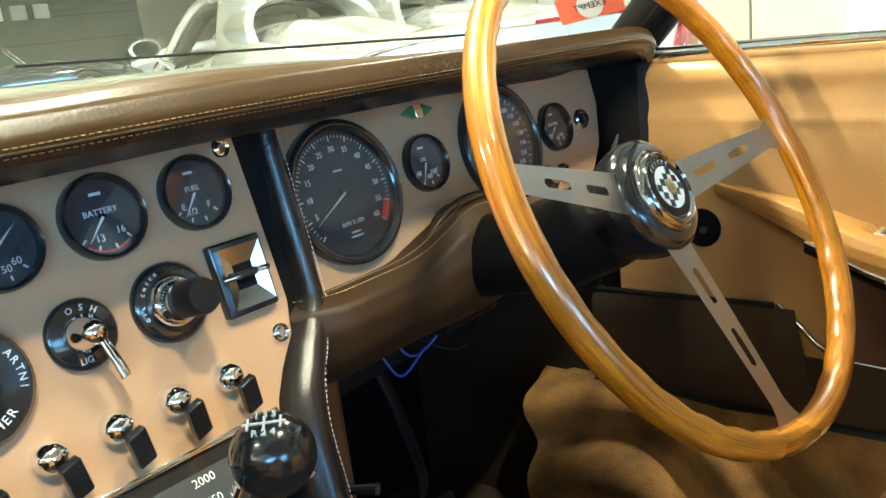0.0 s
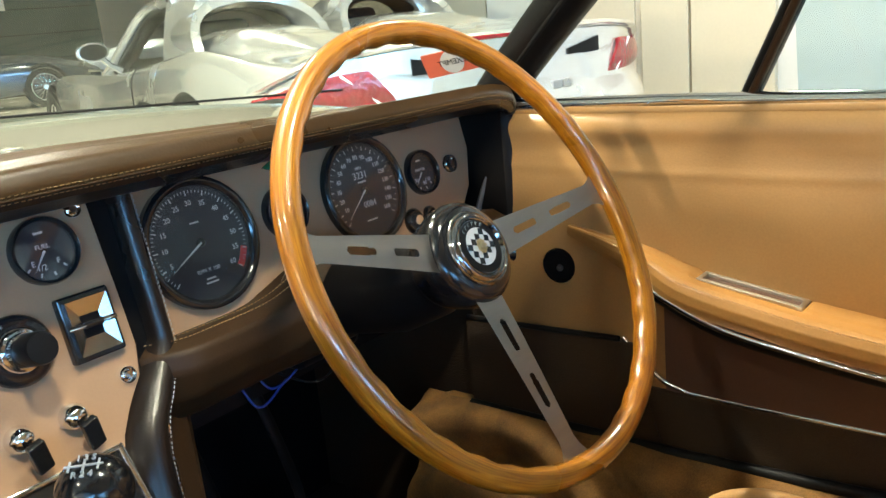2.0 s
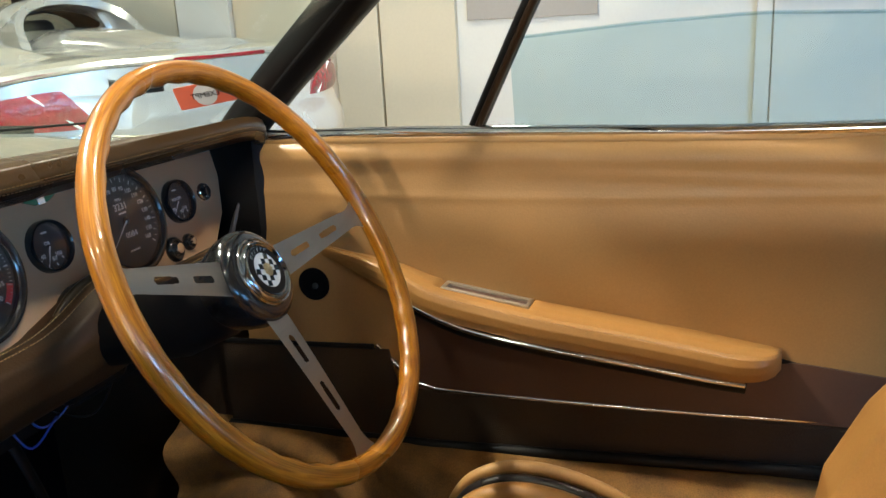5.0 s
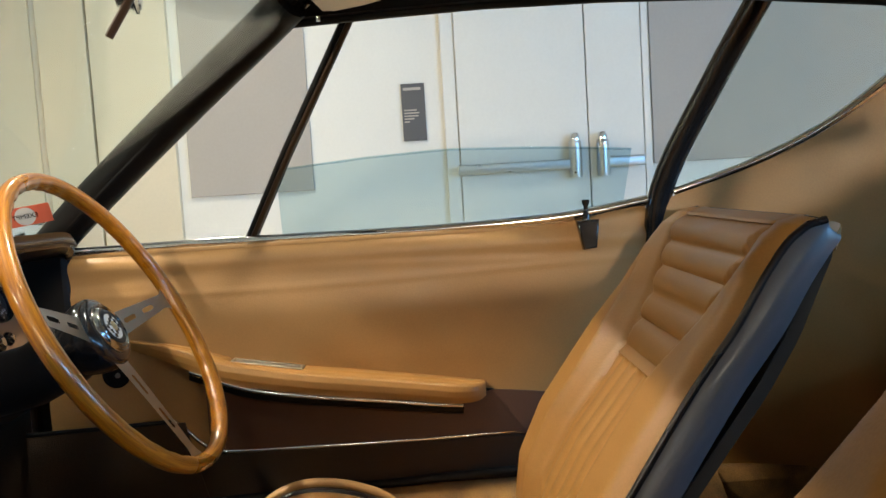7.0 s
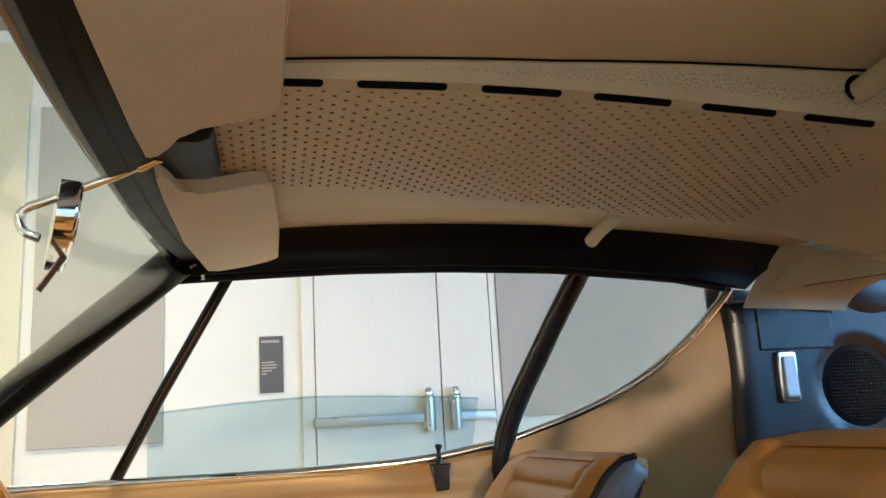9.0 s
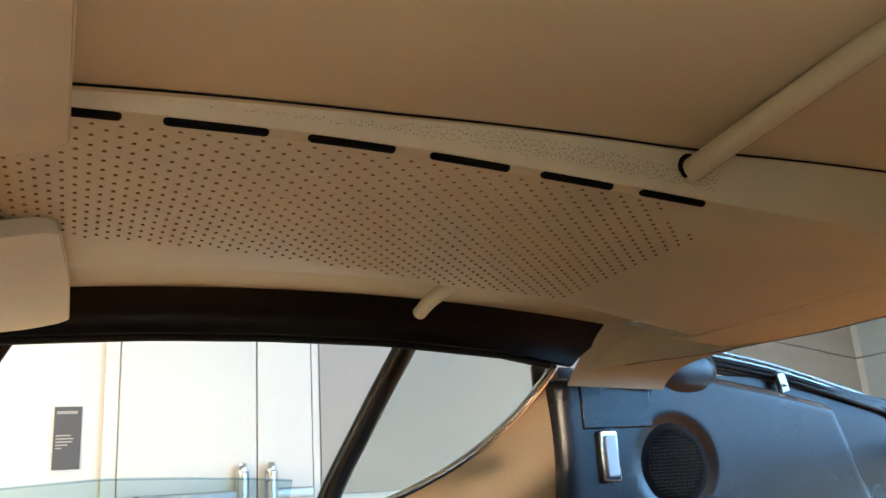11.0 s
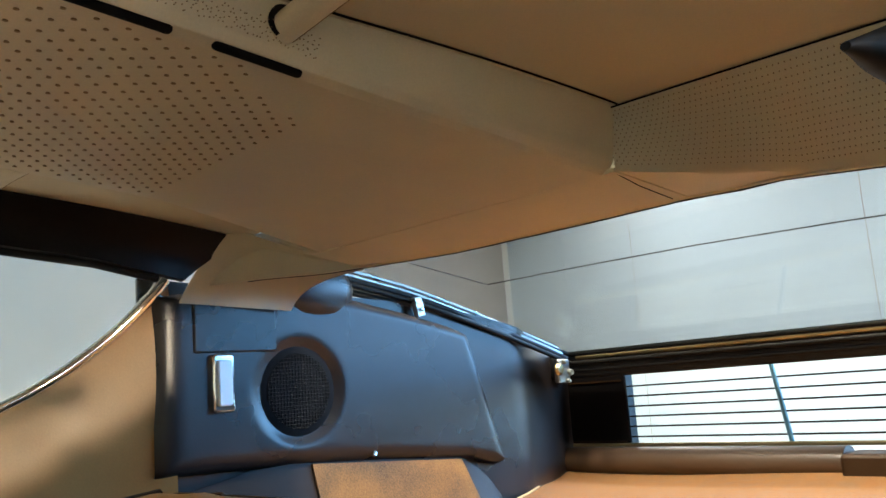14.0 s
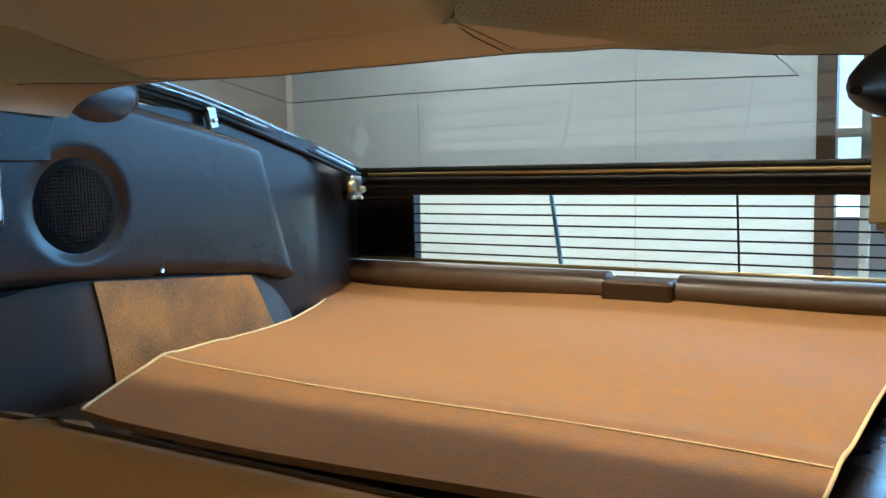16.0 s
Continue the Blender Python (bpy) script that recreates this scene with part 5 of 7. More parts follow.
def door(s, full=True):
    d = assembly("door", "tan leather driver's door trim with armrest and chrome strips" if full else "tan leather passenger door trim, window lowered", (s * 0.67, 0.2, 0.2), car)

    def panel(u, v):
        y = 0.665 - 0.91 * u
        z = z_sill(y) + (0.475 - z_sill(y)) * v
        roll = 0.004 * math.exp(-((z - 0.765) / 0.012) ** 2) + 0.0012 * math.sin(5 * y + 1) * math.exp(-((z - 0.742 - 0.006 * math.sin(6 * y)) / 0.006) ** 2) + 0.001 * math.exp(-((z - 0.727 + 0.008 * math.sin(4 * y)) / 0.005) ** 2)
        return (s * (x_door(z) - roll + 0.006 * max(0, (0.03 - v) / 0.03)), y, z)

    part("trim_panel", sheet(B(), panel, 60, 90, -0.006 * s), TAN, d, "smooth tan leather door panel")
    part("sill_welt", tube(B(), [(s * 0.672, 0.66 - 0.9 * i / 40, z_sill(0.66 - 0.9 * i / 40) - 0.001) for i in range(41)], 0.005, 8), TAN, d)
    part("lower_carpet", box(B(), s * 0.648, s * 0.664, -0.245, 0.70, 0.40, 0.476, 0.003), CARPET_DARK, d, "dark brown carpet strip")
    part("rubber_seal", tube(B(), [(s * 0.640, 0.70, 0.405), (s * 0.640, 0.40, 0.407), (s * 0.642, -0.06, 0.425), (s * 0.644, -0.25, 0.43)], 0.007, 8), RUBBER, d)
    low = smooth_path([(s * 0.652, 0.482, 0.531), (s * 0.651, 0.462, 0.513), (s * 0.650, 0.44, 0.492), (s * 0.650, 0.415, 0.482), (s * 0.650, 0.37, 0.478), (s * 0.650, 0.118, 0.478), (s * 0.652, -0.084, 0.482), (s * 0.652, -0.24, 0.486)], 6)
    part("chrome_strip", tube(B(), low, 0.0042, 8, flatten=0.8), CHROME, d)
    if not full:
        return d
    part("lower_panel", sheet(B(), lambda u, v: (s * 0.6505, 0.43 - 0.675 * u, interp(-(0.43 - 0.675 * u), [(-0.43, 0.60), (-0.245, 0.565), (-0.05, 0.535), (0.0, 0.548), (0.245, 0.52)]) * (1 - v) + 0.478 * v), 30, 8, 0.003 * s), DOORLOW, d, "brown leather below the armrest, darkened for the armrest's shade")
    part("panel_seam", tube(B(), [(s * 0.651, 0.02, 0.549), (s * 0.652, -0.086, 0.525), (s * 0.653, -0.24, 0.508)], 0.003, 6), SATIN, d)
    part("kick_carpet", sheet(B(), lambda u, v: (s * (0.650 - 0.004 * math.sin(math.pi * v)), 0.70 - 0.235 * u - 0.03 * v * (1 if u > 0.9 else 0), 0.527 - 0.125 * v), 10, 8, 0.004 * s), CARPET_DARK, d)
    part("kick_trim", tube(B(), [(s * 0.647, 0.70, 0.524), (s * 0.647, 0.60, 0.526), (s * 0.647, 0.485, 0.530)], 0.0035, 6), RUBBER, d)
    hole = lathe(B(), [(0.0, 0.0004), (0.0165, 0.0004), (0.018, 0.0016), (0.0195, 0.0022), (0.021, 0.001), (0.021, -0.006), (0.0, -0.006)], turn_to((s * 0.6535, 0.562, 0.606), (-s, 0, 0)), 28)
    ch = part("crank_hole", hole, VOID, d, "round black hole in the door trim")
    part("crank_spindle", lathe(B(), [(0.0, 0.004), (0.0032, 0.0036), (0.0040, 0.001), (0.0040, 0.0), (0.0, 0.0)], turn_to((s * 0.6533, 0.560, 0.604), (-s, 0, 0)), 16), STEEL, ch, "small steel crank spindle")

    def arm(u, v):
        y = ARM[0][0] + (ARM[-1][0] - ARM[0][0]) * u
        zt = curve(-y, [(-a, c) for a, c in ARM])
        out = 0.060 * curve(-y, [(-0.545, 0.12), (-0.49, 0.35), (-0.44, 0.62), (-0.40, 0.85), (-0.34, 1.0), (-0.06, 1.0), (-0.07, 1.0)]) * math.sqrt(max(0.02, 1 - max(0.0, (0.07 - y) / 0.058) ** 2))
        th = curve(-y, [(-0.545, 0.012), (-0.44, 0.030), (-0.3, 0.032), (-0.1, 0.030), (-0.06, 0.029), (-0.03, 0.027), (-0.012, 0.023)])
        sec = [(0.0, 0.0), (0.45, 0.001), (0.80, -0.01), (0.92, -0.10), (0.985, -0.32), (1.0, -0.62), (0.96, -0.92), (0.0, -1.0)]
        k = v * (len(sec) - 1)
        i = min(int(k), len(sec) - 2)
        a = sec[i][0] + (sec[i + 1][0] - sec[i][0]) * (k - i)
        c = sec[i][1] + (sec[i + 1][1] - sec[i][1]) * (k - i)
        pull = 0.007 if v < 0.17 and 0.279 < y < 0.388 else 0
        return (s * (0.656 - out * a), y, zt + (c if c > 0 else c * th) - pull)

    part("armrest", sheet(B(), arm, 70, 42, -0.003 * s), TAN_SEAT, d, "padded tan leather armrest")
    st = B()
    stitches(st, [V(arm(0.06 + 0.9 * i / 80, 0.405)) + V((-0.0006 * s, 0, 0.0006)) for i in range(81)])
    part("armrest_stitching", st, TAN, d)
    edge = smooth_path([V(arm(u, 0.857)) + V((-0.001 * s, 0, -0.003)) for u in (0.19, 0.35, 0.52, 0.70, 0.85, 0.93)], 8)
    part("armrest_chrome", tube(B(), edge, 0.0030, 8), CHROME, d)
    # Black tube stands in for the shade beneath the armrest's chrome edge.
    part("armrest_shade", tube(B(), [p + V((0.020 * s, 0, -0.007)) for p in edge], 0.014, 10, flatten=0.7), SATIN, d)
    pull = B()
    a0, a1 = V((s * 0.654, 0.386, 0.6165)), V((s * 0.654, 0.281, 0.5985))
    ux, uy = (a1 - a0).normalized(), V((-s, 0, 0.03)).normalized()
    pm = Matrix(((ux.x, uy.x, ux.cross(uy).x, a0.x), (ux.y, uy.y, ux.cross(uy).y, a0.y), (ux.z, uy.z, ux.cross(uy).z, a0.z), (0, 0, 0, 1)))
    for x0, x1, y0, y1 in ((0, 0.106, -0.001, 0.004), (0, 0.106, 0.0215, 0.027), (0, 0.005, 0.004, 0.0215), (0.101, 0.106, 0.004, 0.0215)):
        box(pull, x0, x1, y0, y1, -0.003, 0.004, 0.0008, pm)
    part("door_pull", pull, PULLM, d, "slim chrome-framed door pull")
    part("pull_recess", box(B(), 0.002, 0.104, 0.002, 0.024, 0.0005, 0.004, 0, pm), DOORLOW, d)
    lk = B()
    prism(lk, [(-0.017, 0.022), (0.017, 0.022), (0.012, -0.020), (-0.008, -0.022)], 0.016, turn_to((s * 0.658, -0.153, 0.771), (-s, 0, 0), (0, -s, 0)), 0.003)
    part("lock_bezel", lk, BLACK, d, "glossy black lock bezel")
    part("lock_knob", lathe(B(), [(0.0, 0.0), (0.0055, 0.0), (0.005, 0.01), (0.0032, 0.013), (0.0035, 0.022), (0.006, 0.026), (0.0058, 0.031), (0.0, 0.032)], Matrix.Translation((s * 0.652, -0.152, 0.792)), 16), BLACK, d)
    return d


PULLM = mat("satin_champagne_metal", (0.72, 0.68, 0.60), 0.35, 1.0, vary=0.05, bump=0.0)
# One tone for the brown leather and the armrest's shade on it.
DOORLOW = mat("brown_shaded_leather", (0.10, 0.05, 0.034), 0.45, vary=0.15, fine=420, bump=0.1, dist=0.0005)
door(1)
door(-1, False)

# tan trim behind the doors, up to the rear post
for s in (1, -1):
    qt = [(-0.262, 0.81), (-0.285, 0.822), (-0.40, 0.859), (-0.50, 0.906), (-0.585, 0.966), (-0.64, 1.021), (-0.668, 1.062)]

    def quarter(u, v, s=s):
        y = -0.262 - 0.406 * u
        zt = interp(-y, [(-a, c) for a, c in qt])
        z = zt + (0.40 - zt) * v
        xx = interp(-y, [(0.262, 0.655), (0.40, 0.638), (0.50, 0.620), (0.585, 0.604), (0.668, 0.583)])
        return (s * (xx - 0.010 * math.sin(math.pi * min(1, v * 3)) * 0.5), y - 0.02 * v * u, z)

    solid("quarter_trim", sheet(B(), quarter, 30, 24, -0.006 * s), TAN_SEAT, "tan leather trim below the quarter window", "trim panel")

# ---- roof furniture ----
DUCT_Z = [(-0.27, 1.116), (0.0, 1.117), (0.13, 1.113), (0.25, 1.105), (0.43, 1.090), (0.58, 1.074), (0.71, 1.060), (0.80, 1.052), (0.90, 1.046)]
duct = thing("roof_duct", "beige leather roof air duct with slots and perforations", "air duct", (0.03, -0.3, 1.12))


def zb(y):
    return curve(-y, DUCT_Z)


def duct_fn(u, v):
    y = 0.20 - 0.952 * u
    top = z_liner(-0.12, y) + 0.004
    b = zb(y)
    widen = max(0.0, (-y - 0.45) / 0.27)
    sec = [(-0.128 - 0.02 * widen, top), (-0.122 - 0.018 * widen, b + 0.010), (-0.118 - 0.016 * widen, b + 0.003), (-0.108 - 0.02 * widen, b), (0.18 + 0.06 * min(1, max(0, (0.1 - y) / 0.4)), b + 0.001), (0.30 + 0.02 * widen, b + 0.5 * (z_liner(0.3, y) - b) * (1 - 0.8 * widen)), (0.37 + 0.02 * widen, z_liner(0.37, y) - 0.001)]
    k = v * (len(sec) - 1)
    i = min(int(k), len(sec) - 2)
    f = k - i
    return (sec[i][0] + (sec[i + 1][0] - sec[i][0]) * f, y, sec[i][1] + (sec[i + 1][1] - sec[i][1]) * f)


part("duct_shell", sheet(B(), duct_fn, 60, 48, -0.003), LINER2, duct, "smooth beige duct underside and edge strip")


def face_pt(y, h):
    """A point on the duct's side strip, h metres above its lower edge."""
    widen = max(0.0, (-y - 0.45) / 0.27)
    return V((-0.1205 - 0.018 * widen - 0.0012 - 0.4 * (h - 0.006), y, zb(y) + 0.003 + h))


SL = [(0.142, 0.069), (0.042, -0.031), (-0.060, -0.128), (-0.157, -0.226), (-0.255, -0.324), (-0.352, -0.420)]
for y0, y1 in SL:
    b = B()
    for off, r, mt in ((0.0, 0.0036, VOID),):
        tube(b, [V((-0.1135, yy, zb(yy) + 0.0015)) for yy in [y0 + (y1 - y0) * i for i in (0, 0.012, 0.04, 0.3, 0.5, 0.7, 0.96, 0.988, 1)]], [0.0016, 0.0030, 0.0038, 0.0038, 0.0038, 0.0038, 0.0038, 0.0030, 0.0016], 10, flatten=1.0)
    part("air_slot", b, VOID, duct, "dark slot-shaped air outlet")
for x0, x1 in ((-0.014, 0.014), (0.032, 0.104)):
    part("end_slot", tube(B(), [V((x, 0.168, zb(0.168) + 0.0010)) for x in (x0, x0 + 0.002, x1 - 0.002, x1)], [0.0015, 0.0034, 0.0034, 0.0015], 10), VOID, duct, "dark slot-shaped air outlet")
part("gap_line", tube(B(), [V((-0.1345 - 0.02 * max(0, (-y - 0.45) / 0.27), y, z_liner(-0.13, y) - 0.001)) for y in [0.20 - 0.948 * i / 50 for i in range(51)]], 0.0010, 6), VOID, duct, "dark gap beside the duct")


def disc_into(bm, p, r, k=6):
    vs = [bm.verts.new(p + V((r * math.cos(q), r * math.sin(q) * 1.25, 0))) for q in (2 * math.pi * j / k for j in range(k))]
    ws = [bm.verts.new(p + V((r * 0.7 * math.cos(q), r * 0.7 * math.sin(q) * 1.25, 0.0012))) for q in (2 * math.pi * j / k for j in range(k))]
    bm.faces.new(vs)
    for j in range(k):
        bm.faces.new((vs[j], vs[(j + 1) % k], ws[(j + 1) % k], ws[j]))


perf = B()
row = 0
x = -0.100
while x < 0.225:
    y = 0.185 - (0.00975 if row % 2 else 0)
    while y > -0.475:
        edge = 0.165 + 0.06 * min(1, max(0, (0.1 - y) / 0.4))
        if x < edge and not (y < -0.40 and x < -0.075 + (-0.40 - y) * 0.5):
            disc_into(perf, V((x + random.uniform(-0.0003, 0.0003), y, zb(y) - 0.0006)), 0.0016)
        y -= 0.0195
    x += 0.0095
    row += 1
tagged(part("perforation", perf, HOLE, duct, "rows of small punched holes", flat=True), kind="stuff")
perf = B()
for i in range(190):
    y = 0.17 - 0.60 * i / 190
    for h in (0.010, 0.0135, 0.017, 0.0205):
        p = face_pt(y + random.uniform(-0.0014, 0.0014), h + random.uniform(-0.0018, 0.0018))
        if p.z < z_liner(-0.12, y) - 0.004:
            nb = bmesh.new()
            bmesh.ops.create_cone(nb, cap_ends=True, segments=5, radius1=0.00045, radius2=0.00045, depth=0.0008)
            merge(perf, nb, Matrix.Translation(p + V((-0.0003, 0, 0))) @ pose(0, 0, 0, 0, 90, 0))
tagged(part("strip_perforation", perf, HOLE, duct, "fine pin holes in the edge strip", flat=True), kind="stuff")

# rear roof beam
beam = thing("roof_beam", "beige perforated leather beam at the rear of the roof", "roof beam", (0, -0.8, 1.08))


def beam_left(u, v):
    x = -0.142 - 0.43 * u
    yb = roof_back(x)
    y0 = -0.750 - 0.006 * u
    top = z_liner(x, y0) - 0.001
    zr = roof_low(x) + 0.001
    blend = min(1.0, max(0.0, (-0.142 - x) / 0.14))
    yl = -0.756 + (yb + 0.756) * blend
    if v < 0.7:
        k = v / 0.7
        return (x, y0 + (yl - y0) * k, top + (zr + 0.011 * (1 - blend) - top) * k)
    return (x, yl + (yb - yl) * (v - 0.7) / 0.3, zr + 0.011 * (1 - blend) * (1 - (v - 0.7) / 0.3))


part("beam_face", sheet(B(), beam_left, 36, 20, -0.004), LINER2, beam)


def beam_right(u, v):
    x = -0.145 + 0.50 * u
    y0 = -0.748
    yb = roof_back(x)
    z0 = zb(-0.748) + 0.04 * max(0, (x - 0.30) / 0.135) ** 2
    return (x, y0 + (yb - y0) * v, z0 + (1.046 + 0.01 * max(0, (x - 0.3) / 0.135) - z0) * v)


part("beam_underside", sheet(B(), beam_right, 30, 8, 0.004), LINER2, beam)
part("beam_back", sheet(B(), lambda u, v: (-0.56 + 1.12 * u, roof_back(-0.56 + 1.12 * u) - 0.002 - 0.02 * v, roof_low(-0.56 + 1.12 * u) - 0.001 + (0.07 + 1.046 - roof_low(-0.56 + 1.12 * u)) * v), 40, 3, 0.004), LINER2, beam)
part("beam_seal", tube(B(), [(-0.5 + 1.0 * i / 40, roof_back(-0.5 + 1.0 * i / 40) - 0.006, roof_low(-0.5 + 1.0 * i / 40) + 0.002) for i in range(41)], 0.004, 6), RUBBER, beam)
part("corner_crease", tube(B(), [(-0.142, -0.755, 1.0565), (-0.138, -0.80, 1.0505), (-0.133, -0.87, 1.0455)], 0.0006, 6), BROWN, beam)
perf = B()
for i in range(86):
    for j in range(15):
        u, v = (i + (0.5 if j % 2 else 0)) / 86.5, 0.05 + 0.61 * j / 15
        disc_into(perf, V(beam_left(u, v)) + V((0, 0.0008, -0.0006)), 0.0006)
tagged(part("perforation", perf, HOLE, beam, "rows of small punched holes", flat=True), kind="stuff")

part("beam_gap", tube(B(), [V(beam_left(i / 40, 0.0)) + V((0, 0.0015, -0.0008)) for i in range(37)], 0.0009, 6), VOID, beam, "dark gap beside the beam")
# cross ribs under the headlining
for pts in (((-0.119, -0.400, 1.1165), (-0.20, -0.400, 1.124), (-0.35, -0.400, 1.136), (-0.53, -0.398, 1.148)), ((0.28, -0.392, 1.131), (0.36, -0.385, 1.134), (0.43, -0.380, 1.130), (0.472, -0.376, 1.119))):
    rr_ = thing("roof_rib", "beige leather-covered roof tube", "roof rib", pts[0], group="roof ribs")
    path_ = smooth_path(pts, 6)
    part("tube", tube(B(), path_, 0.0105, 14), LINER2, rr_)
    part("seam", tube(B(), [p + V((0, -0.0075, -0.0075)) for p in path_], 0.0005, 5), HOLE, rr_)
    if pts[0][0] < 0:
        # Black ring imitates the shadow where the tube enters the duct.
        part("collar", lathe(B(), [(0.0, 0.0), (0.0128, 0.0), (0.0128, 0.004), (0.0, 0.004)], turn_to((-0.1245, -0.400, 1.120), (-1, 0, 0.1)), 20), VOID, rr_, "dark ring for the shade at the duct")
    else:
        part("cap", lathe(B(), [(0.0, 0.006), (0.006, 0.005), (0.0104, 0.0), (0.0104, -0.004), (0.0, -0.004)], turn_to(pts[-1], V(pts[-1]) - V(pts[-2])), 16), LINER2, rr_)

# rear posts: beige fillet from roof to side panel
for s in (1, -1):
    def fillet(u, v, s=s):
        a = V((0.512, -0.735, 1.126)).lerp(V((0.35, -0.852, 1.0475)), u)
        c = V((0.574, -0.680, 1.022)).lerp(V((0.556, -0.862, 1.012)), u)
        m_ = V((0.556, -0.706, 1.085)).lerp(V((0.520, -0.862, 1.056)), u)
        p = a * (1 - v) ** 2 + m_ * 2 * v * (1 - v) + c * v * v
        return (s * p.x, p.y, p.z)

    solid("rear_post_trim", sheet(B(), fillet, 12, 12, 0.004), LINER, "beige moulded trim over the rear post", "trim panel")

# sun visors
for s, outline in ((1, [(0.018, 0.214), (0.030, 0.205), (0.070, 0.199), (0.099, 0.194), (0.112, 0.170), (0.115, 0.111), (0.30, 0.103), (0.517, 0.104), (0.520, 0.150), (0.501, 0.200), (0.30, 0.215), (0.10, 0.216)]), (-1, [(0.018, 0.214), (0.040, 0.195), (0.072, 0.180), (0.073, 0.104), (0.30, 0.100), (0.530, 0.102), (0.520, 0.150), (0.501, 0.200), (0.30, 0.215), (0.10, 0.216)])):
    vis = thing("sun_visor", "pale beige padded sun visor folded up", "sun visor", (s * 0.3, 0.17, 1.1), group="sun visors")
    vm = turn_to((0, 0, 1.136), (0, -0.22, -1), (1, 0, 0))
    poly = soften([(s * x, -y * 1.0239) for x, y in outline])
    part("visor_pad", prism(B(), poly if s > 0 else poly[::-1], 0.016, vm, 0.004, -0.010), LINER2, vis)
    part("visor_seam", tube(B(), [vm @ V((x * 0.985 + s * 0.005, y * 0.99, 0.0045)) for x, y in poly], 0.0010, 6, closed=True), LINER, vis)
    part("visor_pin", lathe(B(), [(0.0, -0.003), (0.003, -0.003), (0.003, 0.003), (0.0, 0.003)], Matrix.Translation((s * 0.505, 0.208, 1.080)), 10), CHROME, vis)

# mirror and its dark mount
mirror = thing("rear_view_mirror", "chrome rear-view mirror on a bent arm", "mirror", (0.02, 0.30, 1.08))
part("mount", box(B(), -0.048, 0.082, 0.158, 0.225, 1.095, 1.125, 0.012), SATIN, mirror, "black mirror mount between the visors")
part("arm", tube(B(), smooth_path([(0.018, 0.180, 1.110), (0.019, 0.197, 1.106), (0.020, 0.249, 1.081), (0.020, 0.300, 1.060), (0.020, 0.318, 1.053), (0.020, 0.3235, 1.044), (0.020, 0.319, 1.032), (0.020, 0.307, 1.026)], 6), 0.0042, 10), CHROME, mirror)
part("arm_collar", tube(B(), [(0.019, 0.195, 1.107), (0.0195, 0.228, 1.091)], 0.0065, 12), CHROME, mirror)
mm = turn_to((0.020, 0.287, 1.034), (0.27, -0.93, -0.10), (1, 0.27, 0.0))
part("shell", prism(B(), rounded(-0.085, 0.085, -0.025, 0.025, 0.02, 6), 0.016, mm, 0.003, -0.010), CHROME, mirror)
part("mirror_glass", prism(B(), rounded(-0.081, 0.081, -0.022, 0.022, 0.018, 6), 0.001, mm, 0.0, 0.0062), mat("mirror_silver", (0.92, 0.92, 0.92), 0.02, 1.0, vary=0.01, bump=0.0), mirror)

part("dip_lever", tube(B(), smooth_path([(0.020, 0.286, 1.010), (0.020, 0.294, 0.998), (0.020, 0.306, 0.980)], 5), 0.0055, 10, flatten=0.5), BROWN_ROLL, mirror, "small brown dip lever")
# paper permit on the windscreen, read from outside
permit = thing("windscreen_sticker", "orange-red paper sticker with a white disc on the windscreen", "sticker", (0.62, 0.70, 0.83))
tx = V((0.02, -0.067, 0.010)).normalized()
tn = V((-0.35, -0.25, 0.90))
tn = (tn - tn.dot(tx) * tx).normalized()
pn = tx.cross(tn).normalized()
pm = Matrix(((tx.x, tn.x, pn.x, 0.597), (tx.y, tn.y, pn.y, 0.647), (tx.z, tn.z, pn.z, 0.850), (0, 0, 0, 1)))
part("paper", prism(B(), rounded(-0.034, 0.034, -0.0145, 0.0145, 0.002), 0.0006, pm), ORANGE, permit)
face = 1 if pn.y < 0 else -1
part("disc", lathe(B(), [(0.0, 0.0), (0.0137, 0.0), (0.0137, 0.0005), (0.0, 0.0005)], pm @ Matrix.Translation((0, 0, 0.0008 * face)), 28), WHITE, permit, "white disc")
tb = B()
text(tb, "EXEMPT", 0.0095, pm @ Matrix.Translation((0, 0, 0.0016 * face)) @ Matrix.Diagonal((-1, 1, 1, 1)))
part("lettering", tb, SATIN, permit, "mirrored dark lettering")

# ---- seats ----


